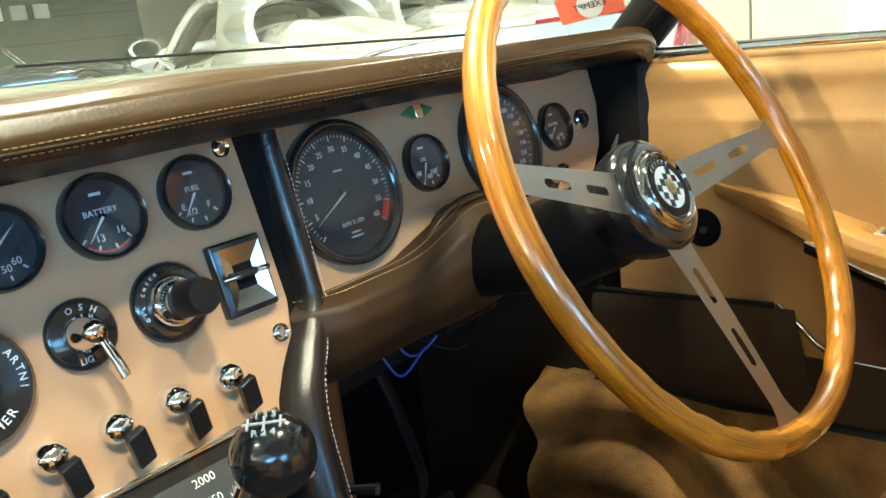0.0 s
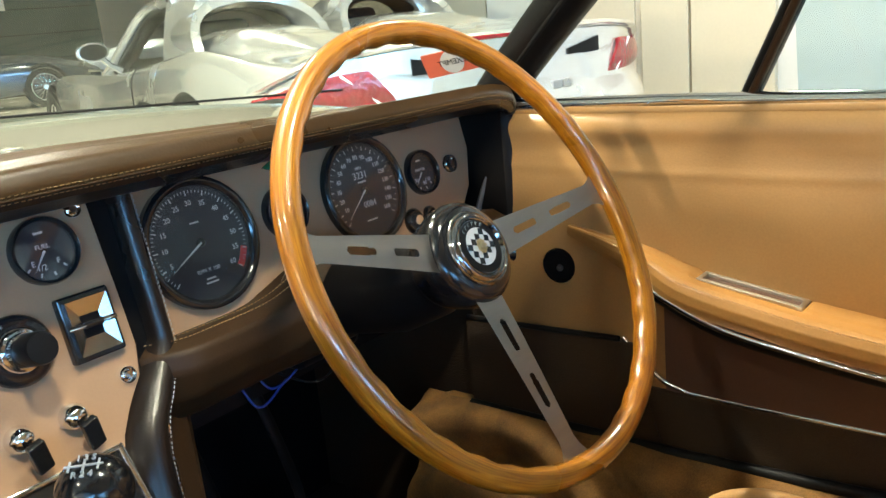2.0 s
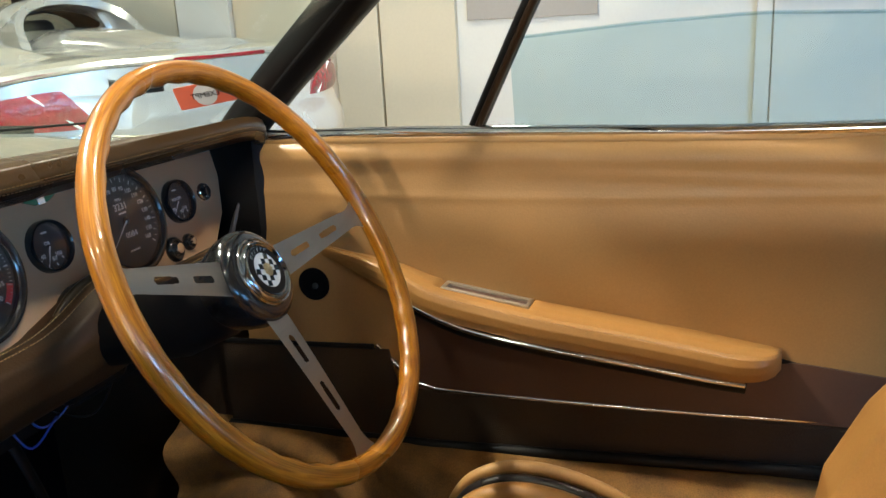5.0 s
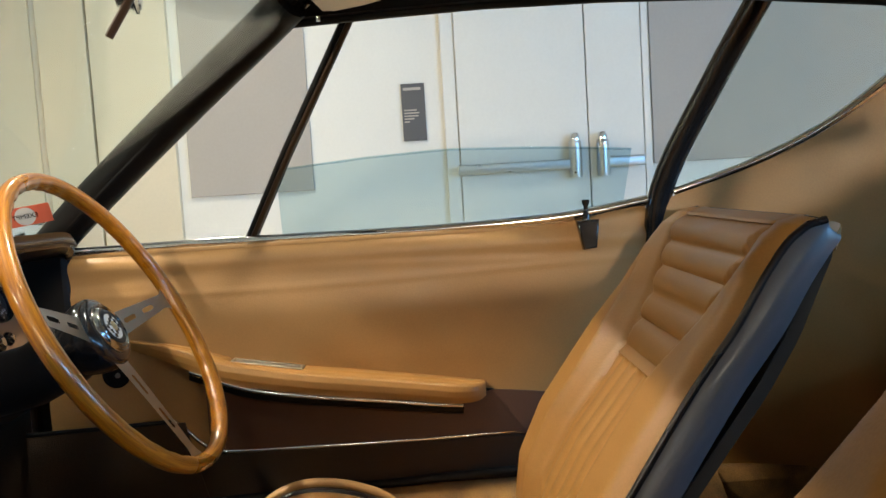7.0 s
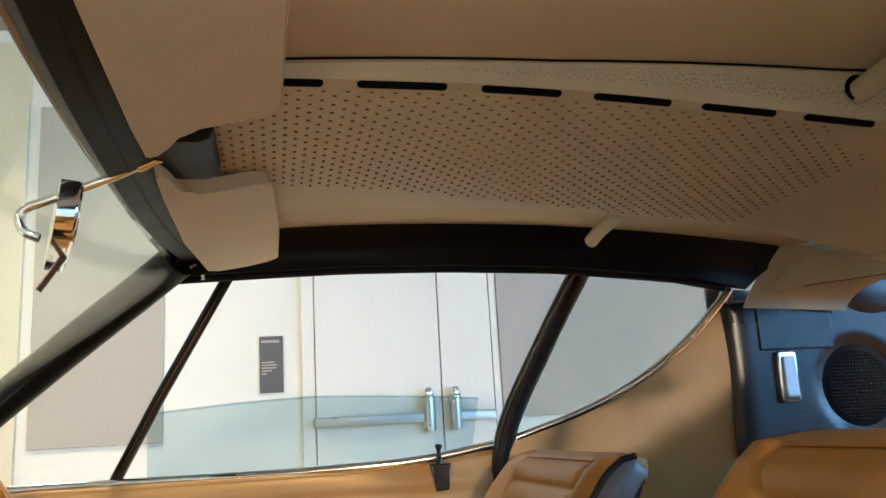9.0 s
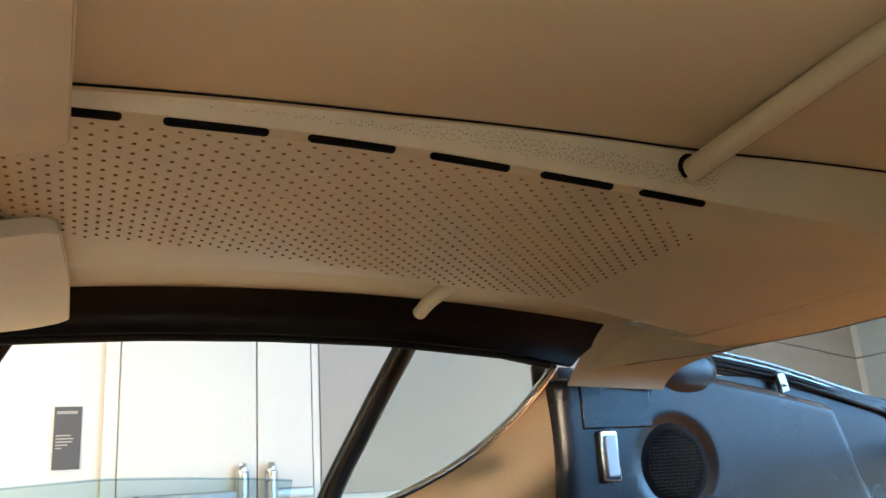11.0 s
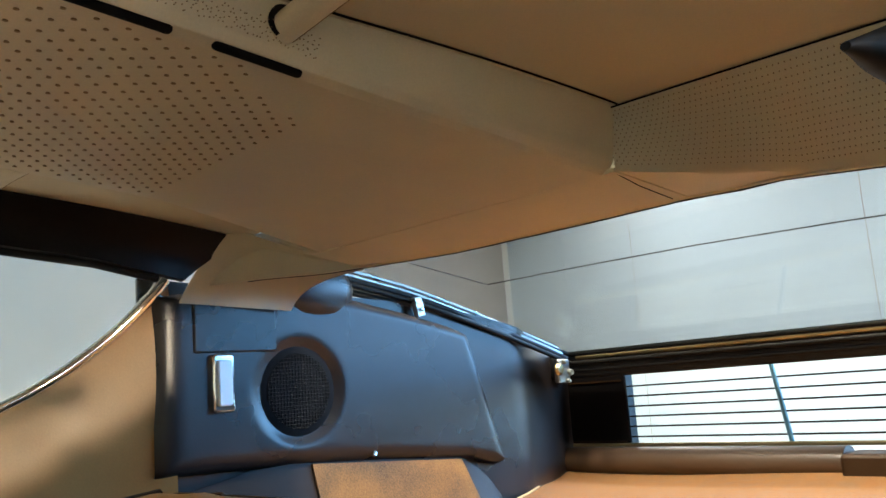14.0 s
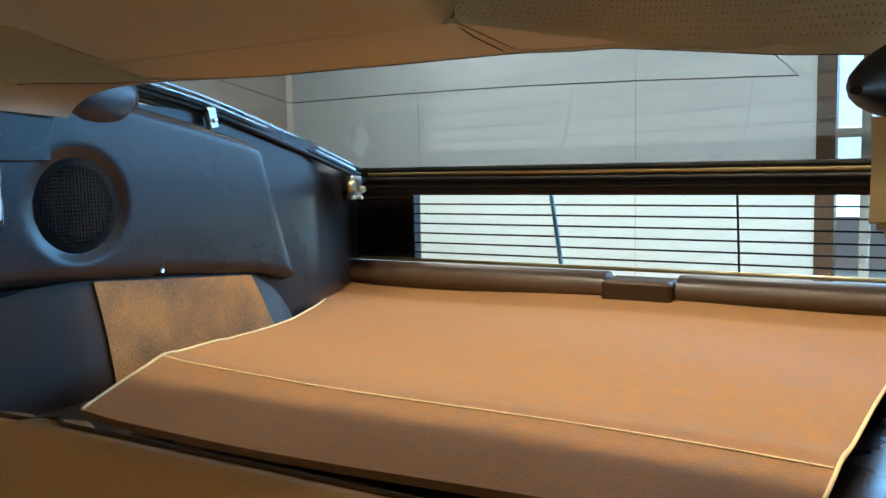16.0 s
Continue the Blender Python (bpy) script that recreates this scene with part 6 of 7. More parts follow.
def seat(cx, forward=0.0, lift=0.0, deep=0.0, group="front seats"):
    st_ = thing("front_seat", "tan leather front seat with ribbed centre panel and dark shell", "car seat", (cx, -0.05, 0.2), group=group)
    prof = [(-0.03, 0.42), (-0.045, 0.48), (-0.085, 0.55), (-0.132, 0.61), (-0.172, 0.66), (-0.205, 0.71), (-0.230, 0.76), (-0.246, 0.79), (-0.262, 0.804), (-0.282 - deep, 0.809), (-0.302 - deep, 0.803), (-0.312 - deep, 0.785)]

    def along(v):
        k = v * (len(prof) - 1)
        i = min(int(k), len(prof) - 2)
        f = k - i
        return prof[i][0] + (prof[i + 1][0] - prof[i][0]) * f + forward, prof[i][1] + (prof[i + 1][1] - prof[i][1]) * f + lift

    def half(z):
        return interp(z, [(0.42, 0.218), (0.55, 0.215), (0.66, 0.204), (0.74, 0.195), (0.79, 0.188), (0.82, 0.184)])

    def front(u, v):
        y, z = along(v)
        x = -1 + 2 * u
        a = abs(x)
        w = half(z) * (1 - 0.14 * max(0.0, (v - 0.80) / 0.20) ** 2)
        ab = interp(z - lift, [(0.60, 0.40), (0.65, 0.42), (0.80, 0.76)])
        bol = 0.034 * max(0.0, min(1.0, (a - ab) / 0.2)) ** 1.3 * interp(z, [(0.42, 0.2), (0.55, 0.6), (0.66, 0.9), (0.76, 0.45), (0.81, 0.1)])
        edge = 0.014 * max(0.0, (a - 0.88) / 0.12) ** 2
        rib = 0.0
        if a < ab:
            if 0.635 < z - lift < 0.80:
                rib = 0.0115 * abs(math.sin(math.pi * (z - lift - 0.645) / 0.031)) ** 0.38
            else:
                rib = 0.005 * abs(math.sin(math.pi * (x + 0.47) / 0.157)) ** 0.5 if z - lift < 0.635 else 0.006
            rib *= min(1.0, (ab - a) / 0.03)
        else:
            rib = 0.008 * min(1.0, (a - ab) / 0.04)
        return (cx + x * w, y + bol + rib - edge, z - 0.25 * edge + 0.5 * bol * (1 if v < 0.9 else 0) * 0.2)

    part("backrest", sheet(B(), front, 84, 130, -0.012), TAN_SEAT, st_, "ribbed tan leather backrest")

    for e in (0.0, 1.0):
        edge_path = smooth_path([V(front(e, i / 26)) for i in range(22)], 2)
        part("piping", tube(B(), [p + V((0, -0.004, 0)) for p in edge_path], 0.0040, 8), NAVY, st_, "dark piping along the backrest")

        def side(u, v, edge_path=edge_path, e=e):
            k = u * (len(edge_path) - 1)
            i = min(int(k), len(edge_path) - 2)
            p = edge_path[i].lerp(edge_path[i + 1], k - i)
            top = max(0.0, (u - 0.75) / 0.25)
            out = (e - 0.5) * 2
            return p + V((out * 0.007 * math.sin(math.pi * v) - out * 0.012 * top * v, -0.044 * (1 - 0.9 * top ** 3) * v - 0.004, -0.008 * v - 0.006 * top * v))

        part("side_band", sheet(B(), side, 50, 6, 0.004 if e else -0.004), NAVYBAND, st_, "glossy dark leather side band")
    part("top_seam", tube(B(), [V(front(0.03 + 0.94 * i / 40, 0.86)) + V((0, 0, 0.0008)) for i in range(41)], 0.0011, 6), BROWN, st_)

    def shell(u, v):
        y, z = along(v * 0.70)
        x = -1 + 2 * u
        e = max(0, (abs(x) - 0.80) / 0.20) ** 2
        w = half(z) - 0.006 - 0.03 * max(0, (v - 0.85) / 0.15) ** 2
        return (cx + x * w, y - 0.056 - 0.03 * (1 - x * x) * (1 - 0.7 * v) + 0.006 * e, z - 0.012)

    part("back_shell", sheet(B(), shell, 24, 30, 0.012), NAVYSHELL, st_, "black hard back shell")

    def cushion(u, v):
        x = -1 + 2 * u
        a = abs(x)
        prof2 = [(0.36, 0.21), (0.385, 0.27), (0.375, 0.315), (0.33, 0.332), (0.22, 0.335), (0.08, 0.34), (-0.02, 0.35), (-0.10, 0.36)]
        k = v * (len(prof2) - 1)
        i = min(int(k), len(prof2) - 2)
        f = k - i
        y, z = prof2[i][0] + (prof2[i + 1][0] - prof2[i][0]) * f, prof2[i][1] + (prof2[i + 1][1] - prof2[i][1]) * f
        bol = 0.030 * max(0.0, min(1.0, (a - 0.5) / 0.25)) ** 1.3 * (1 if v > 0.2 else v / 0.2)
        edge = 0.10 * max(0.0, (a - 0.82) / 0.18) ** 2
        pleat = 0.004 * abs(math.sin(math.pi * (x + 0.47) / 0.157)) ** 0.5 if a < 0.47 else 0.003
        return (cx + 0.235 * x, y - 0.02 * a * a + forward - 0.14, z + bol - edge + pleat)

    part("cushion", sheet(B(), cushion, 60, 50, 0.03), TAN_SEAT, st_, "pleated tan leather seat cushion")
    part("seat_base", box(B(), cx - 0.20, cx + 0.20, -0.20, 0.20, 0.19, 0.36, 0.02), SATIN, st_)
    return st_


seat(0.36)
seat(-0.35, 0.03, 0.022, 0.032)

# ---- rear cabin sides ----


def rear_side(s):
    t = thing("side_trim_panel", "dark leather rear side panel with speaker and courtesy lamp", "trim panel", (s * 0.59, -1.0, 0.6))

    def panel(u, v):
        top = interp(u, [(0.0, 1.035), (0.45, 1.048), (0.75, 1.012), (0.93, 0.986), (0.98, 0.975), (1.0, 0.955)])
        bot = interp(u, [(0.0, 0.775), (0.3, 0.768), (0.6, 0.752), (0.85, 0.735), (0.96, 0.715), (1.0, 0.72)])
        yr = -1.290 - 0.085 * v
        y = -0.645 + (yr + 0.645) * u
        z = top + (bot - top) * v
        e = min(u / 0.06, (1 - u) / 0.05, v / 0.08, (1 - v) / 0.10, 1.0)
        puff = 0.017 * math.sqrt(max(0.0, 1 - (1 - max(0.0, e)) ** 2))
        d = math.hypot(y + 0.885, z - 0.883)
        dimple = 0.0075 / (1 + math.exp(min(40.0, (d - 0.079) / 0.0032)))
        return (s * (0.588 - puff + dimple), y, z)

    part("padded_panel", sheet(B(), panel, 90, 50, -0.004 * s), NAVY, t, "padded dark leather panel")
    part("backing", sheet(B(), lambda u, v: (s * (0.600 + 0.18 * max(0.0, (u - 0.69) / 0.36)), -0.63 - 1.19 * u, interp(u, [(0, 1.06), (0.5, 1.03), (0.9, 0.945), (1.0, 0.90)]) * (1 - v) + 0.40 * v), 30, 10, -0.006 * s), NAVY, t, "plain dark leather lining")
    sm = turn_to((s * 0.5775, -0.885, 0.883), (-s, 0, 0))
    sp = part("speaker", lathe(B(), [(0.0, 0.003), (0.045, 0.0035), (0.062, 0.002), (0.068, 0.001), (0.0735, -0.001), (0.0735, -0.008), (0.0, -0.008)], sm, 48), VOID, t, "round black speaker grille")
    mesh_ = B()
    for i in range(-10, 11):
        r = math.sqrt(max(0.0, 0.060 ** 2 - (i * 0.0058) ** 2))
        if r > 0.008:
            tube(mesh_, [sm @ V((i * 0.0058, -r, 0.0034)), sm @ V((i * 0.0058, r, 0.0034))], 0.0006, 4)
            tube(mesh_, [sm @ V((-r, i * 0.0058, 0.0034)), sm @ V((r, i * 0.0058, 0.0034))], 0.0006, 4)
    part("grille_mesh", mesh_, SATIN, sp)
    lm = turn_to((s * 0.5715, -0.744, 0.902), (-s, 0, 0), (0, -s, 0))
    lp = part("courtesy_lamp", prism(B(), rounded(-0.018, 0.018, -0.043, 0.043, 0.006), 0.010, lm, 0.003), CHROME, t, "chrome-framed courtesy lamp")
    part("lens", prism(B(), rounded(-0.0125, 0.0125, -0.034, 0.034, 0.005), 0.006, lm, 0.003, 0.0085), LENS, lp, "frosted white lens")
    part("trim_tile", prism(B(), rounded(-0.075, 0.068, -0.040, 0.040, 0.004), 0.014, turn_to((s * 0.582, -0.775, 0.987), (-s, 0, 0), (0, -s, 0)), 0.003), NAVY, t, "flat dark leather tile")
    fl = B()
    bmesh.ops.create_uvsphere(fl, u_segments=28, v_segments=16, radius=1)
    for v_ in fl.verts:
        q = math.atan2(v_.co.z, v_.co.y)
        v_.co *= 1 + 0.035 * math.sin(9 * q) * max(0.0, v_.co.z)
        v_.co.z = max(v_.co.z, -0.80)
    fl.transform(Matrix.Translation((s * 0.586, -0.93, 1.048)) @ Matrix.Diagonal((0.026, 0.082, 0.054, 1)))
    part("padded_flap", fl, NAVY, t, "padded dark half-round flap")
    part("stud", lathe(B(), [(0.0, 0.010), (0.004, 0.009), (0.005, 0.004), (0.003, 0.0), (0.0, 0.0)], turn_to((s * 0.578, -1.03, 0.768), (-s, 0, 0.3)), 14), CHROME, t)

    def arch(u, v):
        y = -0.66 - 0.69 * u
        top = interp(u, [(0.0, 0.745), (0.2, 0.768), (0.36, 0.772), (0.85, 0.742), (0.95, 0.70), (1.0, 0.66)])
        return (s * (0.583 - 0.030 * math.sin(math.pi * min(1, v * 1.2) * 0.6) - 0.02 * v), y, top + (0.50 - top) * v)

    part("wheel_arch_cover", sheet(B(), arch, 30, 12, -0.004 * s), DARKTRIM, t, "dark leather wheel-arch cover")

    def patch(u, v):
        a = 0.355 + 0.49 * u + 0.09 * v * u
        p = V(arch(min(a, 0.995), 0.02 + 0.9 * v))
        return p + V((-0.005 * s, 0, 0.0))

    part("carpet_patch", sheet(B(), patch, 24, 12, -0.003 * s), CARPET_WORN, t, "tan carpet patch on the wheel arch")
    # hatch opening rails
    line = [(s * 0.600, -0.93, 1.085), (s * 0.602, -1.02, 1.071), (s * 0.604, -1.19, 1.039), (s * 0.608, -1.40, 0.984), (s * 0.612, -1.55, 0.942), (s * 0.615, -1.64, 0.915)]
    path = smooth_path(line, 6)
    for off, r, mt, nm in ((V((0, 0, 0)), 0.007, SATIN, "hatch_channel"), (V((0.012 * s, 0, 0.012)), 0.0045, STEEL, "hatch_rail"), (V((-0.012 * s, 0, -0.012)), 0.0055, SATIN, "hatch_channel"), (V((0.020 * s, 0, 0.024)), 0.0045, STEEL, "hatch_rail")):
        part(nm, tube(B(), [p + off for p in path], r, 8), mt, t)
    c = part("rail_clip", box(B(), -0.006, 0.006, -0.010, 0.010, -0.022, 0.016, 0.002, Matrix.Translation((s * 0.584, -1.166, 1.026)) @ pose(0, 0, 0, -12, 0, 0)), STEEL, t, "small steel rail clip")
    part("clip_bolt", lathe(B(), [(0.0, 0.004), (0.004, 0.003), (0.0045, 0.0), (0.0, 0.0)], turn_to((s * 0.577, -1.168, 1.018), (-s, 0, 0)), 10), CHROME, c)
    h = part("hatch_hinge", box(B(), -0.007, 0.007, -0.020, 0.020, -0.030, 0.022, 0.003, Matrix.Translation((s * 0.598, -1.60, 0.892))), STEEL, t, "steel hatch hinge with bolts")
    for dy, dz, r in ((0.022, 0.0, 0.014), (-0.018, -0.008, 0.008), (0.0, 0.016, 0.006), (-0.008, -0.026, 0.005)):
        part("hinge_bolt", lathe(B(), [(0.0, 0.009), (r * 0.7, 0.008), (r, 0.003), (r, 0.0), (0.0, 0.0)], turn_to((s * 0.591, -1.60 + dy, 0.892 + dz), (-s, 0, 0)), 16), STEEL if r < 0.012 else BRASS, h)
    return t


LENS = mat("frosted_lens", (0.82, 0.83, 0.84), 0.3, vary=0.03, bump=0.0)
DARKTRIM = mat("near_black_leather", (0.020, 0.013, 0.011), 0.5, spec=0.2, vary=0.15, fine=420, bump=0.12, dist=0.0005)
rear_side(1)
rear_side(-1)

# ---- tail: glass, low rear window, shelf ----


def hatch(u, v):
    x = -1 + 2 * u
    lo = V((0.64 * x, -1.685, 0.925))
    hi = V((0.60 * x, -0.87 + 0.02 * x * x, 1.075 + 0.02 * (1 - x * x)))
    return lo.lerp(hi, v) + V((0, 0, 0.012 * math.sin(math.pi * v)))


hatch_thing = thing("rear_hatch", "large grey-tinted rear hatch glass in a thin dark seal", "hatch", (0, -1.3, 1.0))
hg = part("hatch_glass", sheet(B(), hatch, 16, 12, 0.004), GLASS_GREY, hatch_thing, "grey-tinted glass")
hg.visible_shadow = False
part("hatch_seal", tube(B(), [V(hatch(0.0, i / 20)) for i in range(21)], 0.006, 8), RUBBER, hatch_thing)
part("hatch_seal", tube(B(), [V(hatch(1.0, i / 20)) for i in range(21)], 0.006, 8), RUBBER, hatch_thing)
part("hatch_seal", tube(B(), [V(hatch(i / 20, 0.0)) for i in range(21)], 0.006, 8), RUBBER, hatch_thing)

tail = thing("rear_window", "low horizontal rear window with thin bars and dark frame", "rear window", (0, -1.83, 0.7))
part("frame_beam", box(B(), -0.80, 0.80, -1.80, -1.688, 0.868, 0.926, 0.01), RUBBER, tail, "dark beam between the two rear windows")
part("frame_bead", tube(B(), [(-0.66, -1.688, 0.915), (0.62, -1.688, 0.917)], 0.006, 8), BRASS, tail)
part("frame_bead", tube(B(), [(-0.66, -1.683, 0.902), (0.63, -1.683, 0.904)], 0.005, 8), SATIN, tail)
part("frame_bead", tube(B(), [(-0.66, -1.690, 0.885), (0.63, -1.690, 0.887)], 0.006, 8), SATIN, tail)
part("lower_bead", tube(B(), [(-0.78, -1.822, 0.706), (0.78, -1.822, 0.706)], 0.0045, 8), BRASS, tail)
part("end_panel", box(B(), 0.589, 0.82, -1.86, -1.826, 0.70, 0.875, 0.004), SATIN, tail, "black blanking panel")
part("end_panel", box(B(), -0.82, -0.589, -1.86, -1.826, 0.70, 0.875, 0.004), SATIN, tail, "black blanking panel")
fr = B()
for x0, x1, z0, z1 in ((0.60, 0.775, 0.855, 0.858), (0.60, 0.775, 0.712, 0.715), (0.772, 0.775, 0.712, 0.858)):
    box(fr, x0, x1, -1.8275, -1.824, z0, z1)
part("panel_edge", fr, BROWN, tail)
pane = part("pane", box(B(), -0.59, 0.59, -1.84, -1.836, 0.705, 0.870), GLASS, tail, "clear glass pane")
pane.visible_shadow = False
for i in range(6):
    z = 0.724 + 0.0235 * i
    part("bar", tube(B(), [(-0.588, -1.832, z), (0.588, -1.832, z)], 0.0022, 6), SATIN, tail)
part("upright", tube(B(), [(0.228, -1.8305, 0.868), (0.205, -1.8305, 0.708)], 0.0052, 6), BLUEBAR, tail)
part("upright", tube(B(), [(-0.171, -1.8305, 0.868), (-0.177, -1.8305, 0.708)], 0.0025, 6), SATIN, tail)

roll = thing("rear_roll", "brown leather roll below the rear window with a latch block", "trim roll", (0, -1.77, 0.64))
for x0, x1 in ((0.075, 0.80), (-0.80, -0.075)):
    part("roll", tube(B(), [(x0, -1.775, 0.672), ((x0 + x1) / 2, -1.772, 0.672), (x1, -1.775, 0.672)], 0.040, 18, flatten=0.85), BROWN_ROLL, roll)
part("latch_block", box(B(), -0.072, 0.072, -1.80, -1.715, 0.625, 0.696, 0.008), BROWN, roll, "dark brown latch block")
part("latch_lip", box(B(), -0.068, 0.068, -1.726, -1.705, 0.632, 0.655, 0.006), BROWN, roll)
part("roll_base", box(B(), -0.80, 0.80, -1.86, -1.73, 0.40, 0.640, 0.01), BROWN_ROLL, roll)

EDGE = [(-0.745, 0.398), (-0.86, 0.445), (-0.955, 0.480), (-1.10, 0.505), (-1.317, 0.545), (-1.45, 0.590), (-1.60, 0.665), (-1.745, 0.720)]


def shelf(u, v):
    y = -0.745 - 1.0 * v
    half_ = interp(-y, [(-a, c) for a, c in EDGE])
    lefth = interp(-y, [(0.745, 0.44), (0.91, 0.445), (1.3, 0.47), (1.745, 0.55)])
    x = half_ + (-lefth - half_) * u
    z = 0.644 + 0.004 * math.sin(7 * x + 3 * y) + 0.003 * math.sin(13 * y + 4 * x) - 0.012 * max(0.0, (0.175 - v) / 0.175) ** 1.6 + 0.012 * math.exp(-((v - 0.20) / 0.03) ** 2) * 0.4
    z += 0.006 * math.exp(-((x - half_) / 0.03) ** 2) * (0.5 if v < 0.35 else 0.2)
    z += 0.012 * max(0, (v - 0.9) / 0.1)
    return (x, y, z)


rug = thing("shelf_carpet", "tan suede-like carpet with pale bound edges on the rear deck", "carpet", (0, -1.2, 0.64))
part("carpet_top", sheet(B(), shelf, 60, 70, 0.010), CARPET, rug, "tan brushed pile with darker scuffs")
part("edge_binding", tube(B(), [V(shelf(0.0, i / 50)) + V((0.003, 0, 0.001)) for i in range(40)], 0.0024, 8), BINDING, rug)
part("edge_binding", tube(B(), [V(shelf(1.0, i / 50)) + V((-0.003, 0, 0.001)) for i in range(45)], 0.0024, 8), BINDING, rug)
part("cross_binding", tube(B(), [V(shelf(i / 50, 0.195 - 0.025 * (i / 50))) + V((0, 0, 0.0012)) for i in range(51)], 0.0015, 8, flatten=0.5), BINDING, rug)
solid("rear_deck", box(B(), -0.60, 0.60, -1.74, -0.70, 0.40, 0.60, 0.01), NAVY, "dark leather-covered rear deck", "deck", flat=False)
solid("rear_bulkhead", box(B(), -0.62, 0.62, -0.70, -0.60, 0.19, 0.585, 0.02), NAVY, "dark leather seat bulkhead", "bulkhead")
# seat belt on the passenger side
belt = thing("seat_belt", "beige seat belt webbing hanging at the passenger post", "seat belt", (-0.58, -0.5, 0.9))
for k in range(3):
    part("webbing", sheet(B(), lambda u, v, k=k: (-0.545 + 0.043 * u - 0.002 * k, -0.408 - 0.008 * k - 0.006 * math.sin(3 * v), 0.943 - 0.036 * v - 0.003 * k), 3, 6, 0.0012), BINDING, belt)
part("guide", tube(B(), smooth_path([(-0.506, -0.300, 0.945), (-0.516, -0.34, 0.950), (-0.545, -0.41, 0.962), (-0.565, -0.48, 0.972)], 5), [0.0015 + 0.0185 * min(1.0, i / 7) for i in range(16)], 16, flatten=0.75), SATIN, belt, "rounded dark belt guide")
part("guide_post", tube(B(), smooth_path([(-0.525, -0.47, 0.905), (-0.530, -0.49, 0.78), (-0.55, -0.52, 0.60)], 5), 0.014, 10, flatten=0.6), SATIN, belt)


# thin aerial wire on the hatch glass
wire = [V(hatch(u, v)) + V((0, 0, -0.0065)) for u, v in ((0.815, 0.92), (0.815, 0.84), (0.811, 0.66), (0.655, 0.652), (0.50, 0.645), (0.35, 0.632), (0.198, 0.617), (0.206, 0.72), (0.206, 0.9))]
part("aerial_wire", tube(B(), wire, 0.0009, 6), SATIN, hatch_thing, "thin aerial wire on the glass")
# folded leather edge at the front of the driver's cushion
roll2 = thing("cushion_bolster", "folded leather bolster with pale piping on the driver's seat", "bolster", (0.50, 0.24, 0.4))
ARCH = [(0.355, 0.33), (0.348, 0.40), (0.325, 0.445), (0.29, 0.466), (0.25, 0.471), (0.20, 0.462), (0.155, 0.440), (0.135, 0.40), (0.13, 0.33)]
# The middle tube is dark for the shading inside the fold.
for dx, r, mt, nm in ((0.0, 0.007, TAN, "pale_edge"), (0.013, 0.0065, NAVY, "shade_band"), (0.026, 0.011, TAN_SEAT, "tan_edge")):
    part(nm, tube(B(), smooth_path([(0.505 - dx, 0.245 + (y - 0.245) * (1 - dx * 2.5), z - dx * 0.55) for y, z in ARCH], 5), r, 12), mt, roll2)
part("bolster_pad", prism(B(), [(y - 0.245, z) for y, z in ARCH], 0.06, turn_to((0.515, 0.245, -0.03), (1, 0, 0), (0, 1, 0)), 0.006, -0.02), TAN_SEAT, roll2)

# ---- parked cars in the showroom ----


def body_loft(bm, m, stations, seg=14):
    """A closed car body from rows of (station, half width, top, shoulder, belly)."""
    rings = []
    for v, w, h, sh, lo in stations:
        half_ = [(0.0, h), (w * 0.35, h - 0.004), (w * 0.62, h - 0.02), (w * 0.82, sh + 0.55 * (h - sh)), (w * 0.94, sh + 0.05), (w, sh - 0.05), (w * 1.0, 0.5 * (sh + lo)), (w * 0.97, lo + 0.06), (w * 0.90, lo)]
        pts = [(-x, z) for x, z in half_[::-1]] + half_[1:]
        rings.append([m @ V((x, v, z)) for x, z in pts])
    nb = bmesh.new()
    vs = []
    cols = len(rings[0])
    fine = [smooth_path([r[k] for r in rings], 6) for k in range(cols)]
    for row_ in zip(*fine):
        line_ = smooth_path(list(row_), 3)
        vs.append([nb.verts.new(p) for p in line_])
    for a, c in zip(vs, vs[1:]):
        for j in range(len(a) - 1):
            nb.faces.new((a[j], a[j + 1], c[j + 1], c[j]))
    nb.faces.new(vs[0])
    nb.faces.new(vs[-1][::-1])
    return merge(bm, nb)


def wheel_of(parent, m, x, v, z, r, w=0.24, wire=False):
    wm = m @ Matrix.Translation((x, v, z)) @ pose(0, 0, 0, 0, 90 if x > 0 else -90, 0)
    t = part("wheel", lathe(B(), [(r * 0.66, 0.0), (r * 0.72, 0.03), (r * 0.95, 0.03), (r, 0.0), (r, -w), (r * 0.66, -w)], wm, 40), RUBBER, parent, "black tyre with bright rim")
    part("rim", lathe(B(), [(0.0, 0.01), (r * 0.14, 0.012), (r * 0.16, -0.02), (r * 0.60, -0.03), (r * 0.66, 0.01), (r * 0.70, 0.02), (r * 0.70, -0.05), (0.0, -0.05)], wm, 36), STEEL, t)
    for i in range(24 if wire else 10):
        q = 2 * math.pi * i / (24 if wire else 10)
        part("spoke", tube(B(), [wm @ V((r * 0.12 * math.cos(q), r * 0.12 * math.sin(q), 0.012)), wm @ V((r * 0.66 * math.cos(q + (0.25 if i % 2 else -0.25) * wire), r * 0.66 * math.sin(q + (0.25 if i % 2 else -0.25) * wire), 0.0))], 0.006 if wire else 0.018, 6), CHROME if wire else STEEL, t)
    return t


